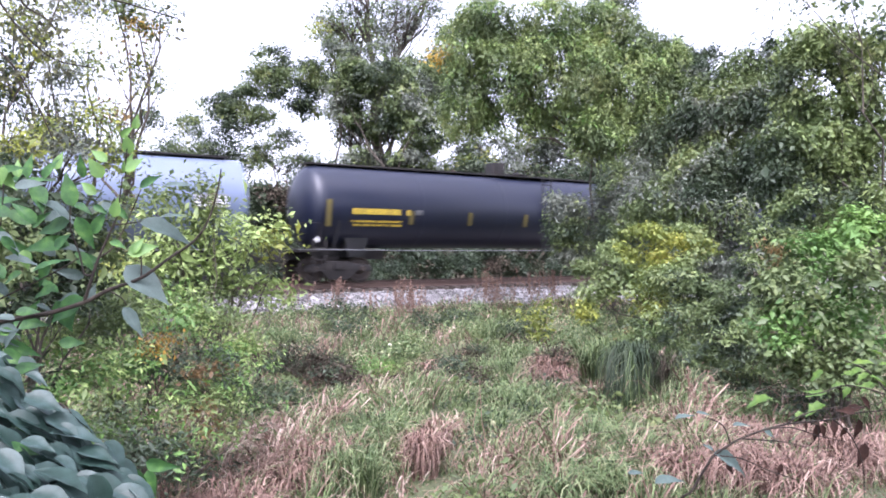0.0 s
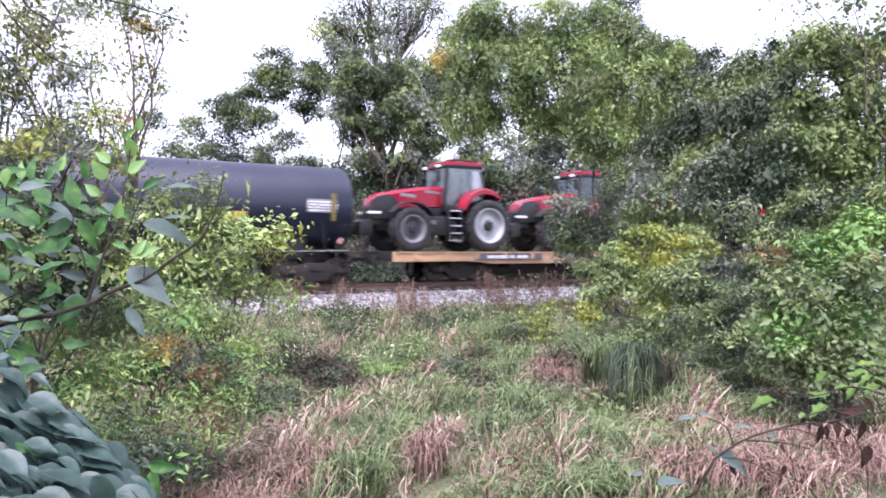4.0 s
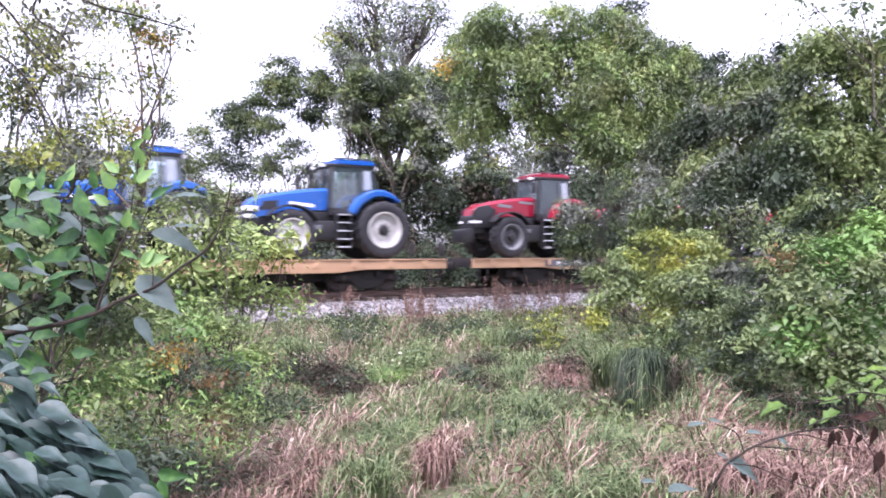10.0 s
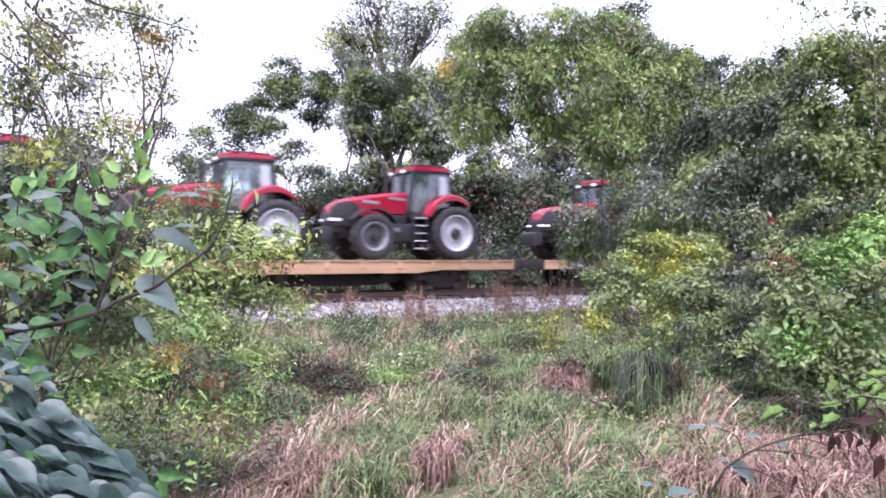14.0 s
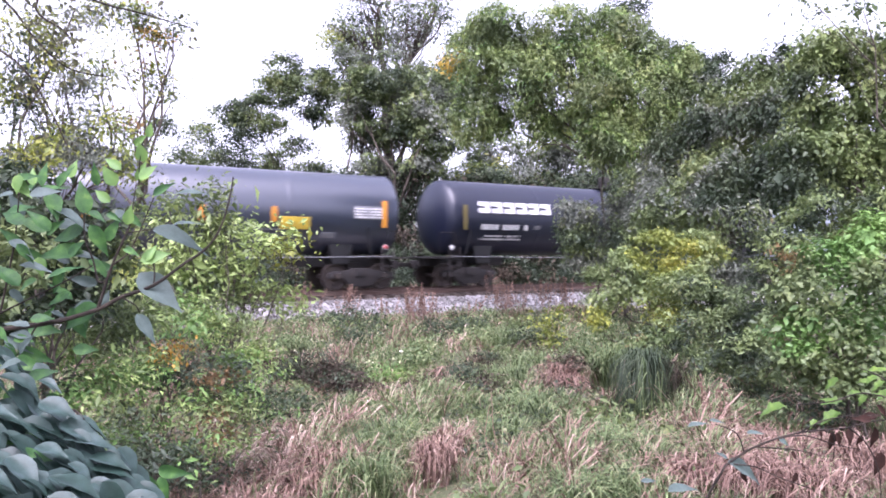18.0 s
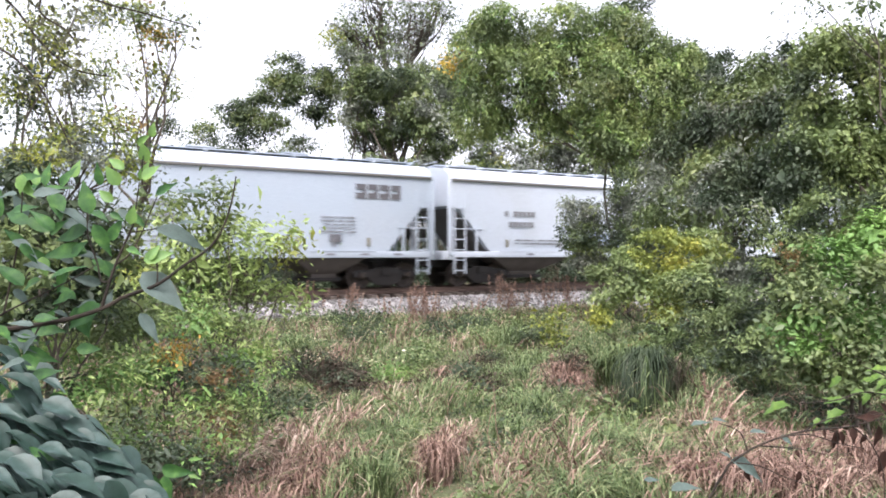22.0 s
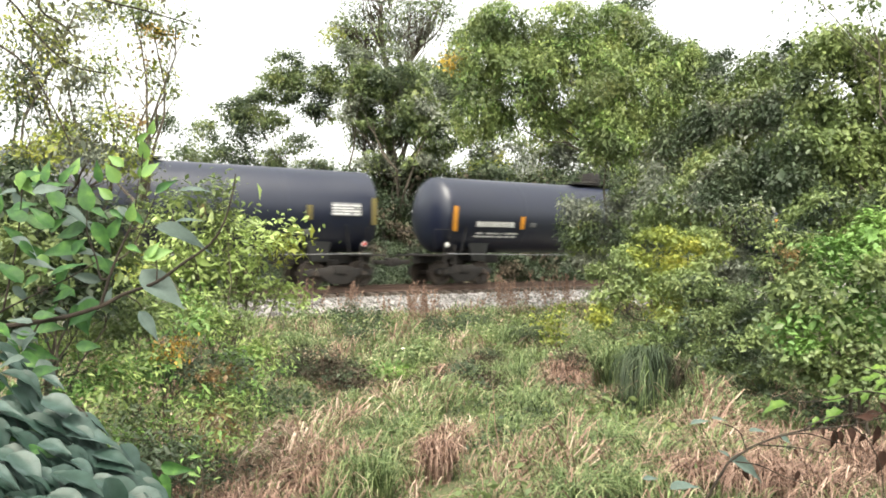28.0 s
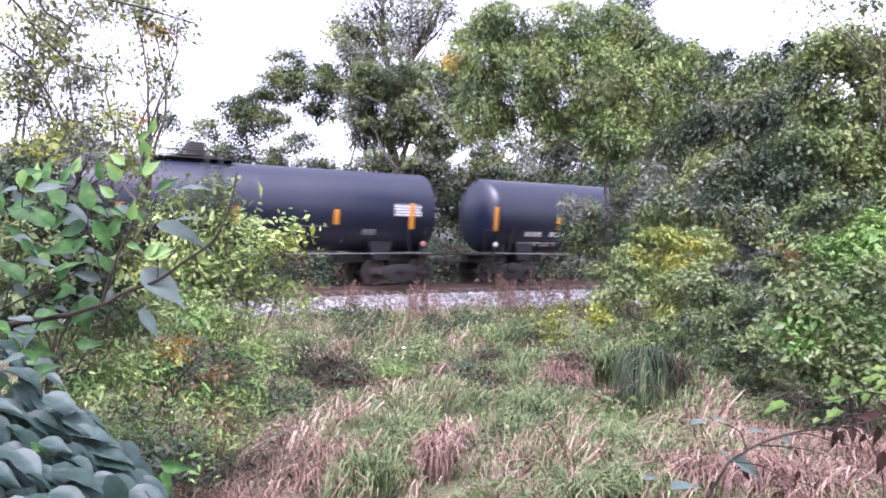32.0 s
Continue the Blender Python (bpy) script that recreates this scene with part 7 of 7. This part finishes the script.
sprig("overhanging_branch", "leafy branch with large ovate green leaves and pale undersides", "branch", (-0.21, -22.24, -0.51), [
    ([(-0.21, -22.24, -0.51), (-0.20, -22.25, 0.40), (-0.11, -21.94, 0.96), (-0.04, -21.99, 0.97), (0.08, -22.06, 0.99), (0.17, -22.11, 1.02), (0.22, -22.14, 1.05), (0.29, -22.18, 1.08), (0.35, -22.22, 1.13), (0.40, -22.25, 1.17), (0.43, -22.27, 1.22), (0.45, -22.28, 1.29), (0.46, -22.28, 1.35)], 0.008, 0.0016),
    ([(0.17, -22.11, 1.02), (0.18, -22.12, 1.06), (0.20, -22.13, 1.13), (0.23, -22.15, 1.21), (0.24, -22.15, 1.24), (0.25, -22.16, 1.33)], 0.0045, 0.0013),
    ([(0.19, -22.12, 1.09), (0.17, -22.11, 1.09), (0.16, -22.10, 1.14), (0.14, -22.10, 1.20), (0.14, -22.10, 1.26)], 0.0030, 0.0013),
    ([(-0.06, -21.97, 0.99), (-0.04, -21.99, 1.01), (0.03, -22.03, 1.05), (0.10, -22.07, 1.09), (0.16, -22.10, 1.13)], 0.0030, 0.0013),
    ([(0.29, -22.18, 1.08), (0.29, -22.18, 1.13), (0.27, -22.17, 1.14)], 0.0020, 0.0013),
    ([(0.08, -22.06, 0.99), (0.04, -22.04, 0.98), (0.01, -22.02, 0.92), (-0.03, -21.99, 0.89)], 0.0030, 0.0013),
    ([(0.23, -22.15, 1.21), (0.29, -22.18, 1.22)], 0.0020, 0.0013),
    ([(0.22, -22.14, 1.05), (0.25, -22.16, 1.03), (0.26, -22.16, 1.01)], 0.0020, 0.0013),
    ([(0.20, -22.13, 1.13), (0.24, -22.15, 1.17), (0.29, -22.18, 1.30)], 0.0025, 0.0013),
    ([(-0.04, -21.99, 1.01), (-0.01, -22.00, 1.19), (-0.00, -22.01, 1.33)], 0.0030, 0.0013),
    ([(0.26, -22.14, 1.33), (0.26, -22.15, 1.39), (0.27, -22.15, 1.45)], 0.0018, 0.0010),
], branch_leaves)

vine = []
spot = random.Random(9)
for k in range(420):
    f = spot.random() ** 0.8
    g = spot.random()
    # a sloping mound of leaves that falls away to one side, darker leaves deeper in
    a, b = Vector((-0.11, -22.01, 0.96)), Vector((0.26, -22.46, 0.62))
    c, d = Vector((-0.08, -22.54, 0.62)), Vector((0.02, -22.61, 0.64))
    p = a.lerp(b, f).lerp(c.lerp(d, f), g)
    p += Vector((spot.uniform(-0.03, 0.03), spot.uniform(-0.06, 0.10), spot.uniform(-0.05, 0.04)))
    if k % 3 == 0:
        vine.append((BROAD, p + AHEAD * 0.09 - UP * 0.04, spot.uniform(-110, 20), spot.uniform(0.05, 0.09), spot.uniform(0, 50), spot.uniform(-0.5, 0.5)))
    else:
        vine.append((VINE, p, spot.gauss(-30, 15), spot.uniform(0.06, 0.12), spot.gauss(80, 10), spot.uniform(-0.15, 0.35)))
sprig("vine_mound", "mound of dull blue-green broad vine leaves", "vine", (-0.09, -22.43, -0.52), [
    ([(-0.09, -22.43, -0.52), (-0.09, -22.43, 0.56), (-0.08, -22.20, 0.73), (-0.11, -22.01, 0.96)], 0.006, 0.003),
    ([(-0.09, -22.43, -0.52), (-0.09, -22.43, 0.56), (0.03, -22.26, 0.73), (0.10, -22.19, 0.79), (0.13, -22.26, 0.78)], 0.005, 0.002),
    ([(-0.09, -22.43, -0.52), (-0.09, -22.43, 0.56), (0.07, -22.40, 0.64), (0.21, -22.37, 0.66)], 0.005, 0.002),
], vine)

twig_leaves = [
    (DEAD, (2.52, -22.56, 0.52), -84, 0.079, 10, 0.2),
    (DEAD, (2.53, -22.57, 0.52), -70, 0.058, 10, 0.1),
    (DEAD, (2.59, -22.58, 0.53), -92, 0.061, 10, 0.1),
    (DEAD, (2.65, -22.64, 0.54), -95, 0.086, 12, 0.2),
    (DEAD, (2.67, -22.65, 0.45), -100, 0.094, 10, 0.0),
    (DEAD, (2.57, -22.67, 0.58), 170, 0.065, 25, 0.1),
    (DEAD, (2.65, -22.60, 0.57), 10, 0.058, 35, 0.0),
    (DEAD, (2.51, -22.52, 0.52), -80, 0.036, 10, 0.2),
    (DEAD, (2.30, -22.55, 0.48), -60, 0.032, 20, 0.0),
    (DEAD, (2.40, -22.50, 0.38), -100, 0.050, 10, 0.0),
    (DEAD, (2.23, -22.40, 0.38), -60, 0.043, 30, 0.0),
    (DEAD, (2.61, -22.67, 0.63), -60, 0.058, 30, 0.0),
    (DEAD, (2.57, -22.64, 0.52), -110, 0.043, 10, 0.0),
    (SILVER, (2.16, -22.40, 0.43), -24, 0.160, 48, 0.1),
    (SILVER, (2.37, -22.45, 0.50), -40, 0.050, 40, 0.1),
    (SILVER, (2.04, -22.33, 0.55), 9, 0.080, 74, 0.0),
    (SILVER, (2.15, -22.33, 0.56), -3, 0.060, 72, 0.0),
    (SILVER, (1.96, -22.31, 0.33), 12, 0.125, 68, 0.0),
    (SILVER, (1.94, -22.20, 0.34), 5, 0.060, 70, 0.0),
    (SILVER, (2.21, -22.36, 0.42), 150, 0.050, 60, 0.0),
    (SILVER, (2.21, -22.44, 0.53), 5, 0.070, 75, 0.0),
]
sprig("bare_twig", "dark arching twig with a few withered leaves", "twig", (1.71, -22.67, -0.52), [
    ([(1.71, -22.67, -0.52), (2.04, -22.33, 0.15), (2.10, -22.36, 0.30), (2.14, -22.39, 0.39), (2.16, -22.40, 0.42), (2.21, -22.43, 0.46), (2.24, -22.45, 0.48), (2.31, -22.49, 0.51), (2.38, -22.53, 0.53), (2.44, -22.57, 0.54), (2.52, -22.62, 0.55), (2.60, -22.66, 0.57), (2.70, -22.72, 0.58)], 0.0055, 0.002),
    ([(2.31, -22.49, 0.51), (2.39, -22.54, 0.52), (2.48, -22.59, 0.49), (2.56, -22.64, 0.47)], 0.0028, 0.0012),
    ([(2.38, -22.53, 0.53), (2.44, -22.57, 0.57), (2.53, -22.62, 0.59), (2.59, -22.66, 0.59), (2.68, -22.71, 0.61)], 0.0028, 0.0012),
    ([(2.44, -22.57, 0.54), (2.48, -22.59, 0.52), (2.48, -22.59, 0.44)], 0.0028, 0.0012),
    ([(2.52, -22.62, 0.55), (2.58, -22.65, 0.49), (2.62, -22.67, 0.39), (2.63, -22.67, 0.27)], 0.0028, 0.0012),
    ([(2.16, -22.40, 0.42), (2.24, -22.45, 0.41), (2.32, -22.50, 0.37), (2.42, -22.56, 0.33)], 0.0028, 0.0012),
    ([(2.21, -22.43, 0.46), (2.18, -22.42, 0.53), (2.12, -22.38, 0.56)], 0.0028, 0.0012),
    ([(2.24, -22.45, 0.48), (2.36, -22.52, 0.47), (2.44, -22.57, 0.45)], 0.0028, 0.0012),
], twig_leaves)

maple = []
spot = random.Random(12)
for _ in range(9):
    maple.append((MAPLE, Vector((2.64, -22.63, 0.68)) + RIGHT * spot.uniform(-0.12, 0.25) + UP * spot.uniform(-0.07, 0.09) + AHEAD * spot.uniform(-0.15, 0.15), spot.choice((175, 200, 160, 225, 20, -20)), spot.uniform(0.05, 0.08), spot.uniform(70, 88), spot.uniform(-0.3, 0.3)))
for at, turn, size in (((2.62, -22.31, 0.56), 182, 0.160), ((2.88, -22.38, 0.57), 190, 0.125), ((2.83, -22.40, 0.53), 205, 0.150), ((2.96, -22.53, 0.70), 176, 0.150), ((2.91, -22.56, 0.63), 190, 0.110), ((2.83, -22.49, 0.66), 20, 0.080), ((2.93, -22.46, 0.66), 200, 0.070), ((2.70, -22.45, 0.59), 160, 0.070), ((2.79, -22.33, 0.49), 215, 0.070)):
    maple.append((MAPLE, at, turn, size * 0.72, 80, 0.1))
sprig("low_branch", "low branch with bright green lobed leaves", "branch", (2.97, -22.83, -0.52), [([(2.97, -22.83, -0.52), (2.92, -22.80, 0.06), (2.89, -22.78, 0.54), (2.75, -22.70, 0.62), (2.62, -22.62, 0.66), (2.52, -22.56, 0.63), (2.41, -22.50, 0.62)], 0.005, 0.0018), ([(2.75, -22.70, 0.62), (2.68, -22.66, 0.71), (2.61, -22.61, 0.75)], 0.004, 0.0015)], maple)

hang = []
spot = random.Random(15)
lines = [[(-0.41, -18.06, 3.19), (-0.08, -18.26, 2.91), (0.09, -18.36, 2.66), (0.29, -18.47, 2.46), (0.53, -18.61, 2.40)], [(-0.18, -18.20, 3.30), (0.26, -18.46, 3.03), (0.50, -18.59, 2.91), (0.73, -18.73, 2.84), (1.02, -18.90, 2.74)], [(-0.41, -18.06, 2.72), (-0.04, -18.28, 2.52), (0.16, -18.40, 2.21), (0.29, -18.47, 1.90)], [(0.09, -18.36, 3.19), (0.09, -18.36, 2.87), (0.26, -18.46, 2.72), (0.33, -18.49, 2.60)]]
for ln in lines:
    for _ in range(70):
        i = spot.randrange(len(ln) - 1)
        p = Vector(ln[i]).lerp(Vector(ln[i + 1]), spot.random()) + Vector((spot.gauss(0, 0.06), spot.gauss(0, 0.06), spot.gauss(-0.05, 0.07)))
        hang.append((OVER, p, spot.uniform(-150, 20), spot.uniform(0.03, 0.065), spot.uniform(0, 60), spot.uniform(-0.5, 0.5)))
sprig("overhead_branches", "thin dark overhead twigs with drooping leaves", "branch", (-1.53, -17.41, -0.53), [([(-1.53, -17.41, -0.53), (-1.46, -17.45, 1.39), (-1.22, -17.59, 2.95), (-0.95, -17.74, 3.73)], 0.06, 0.03)] + [([(-1.22, -17.59, 2.95)] + ln, 0.012, 0.004) for ln in lines], hang)


motions()
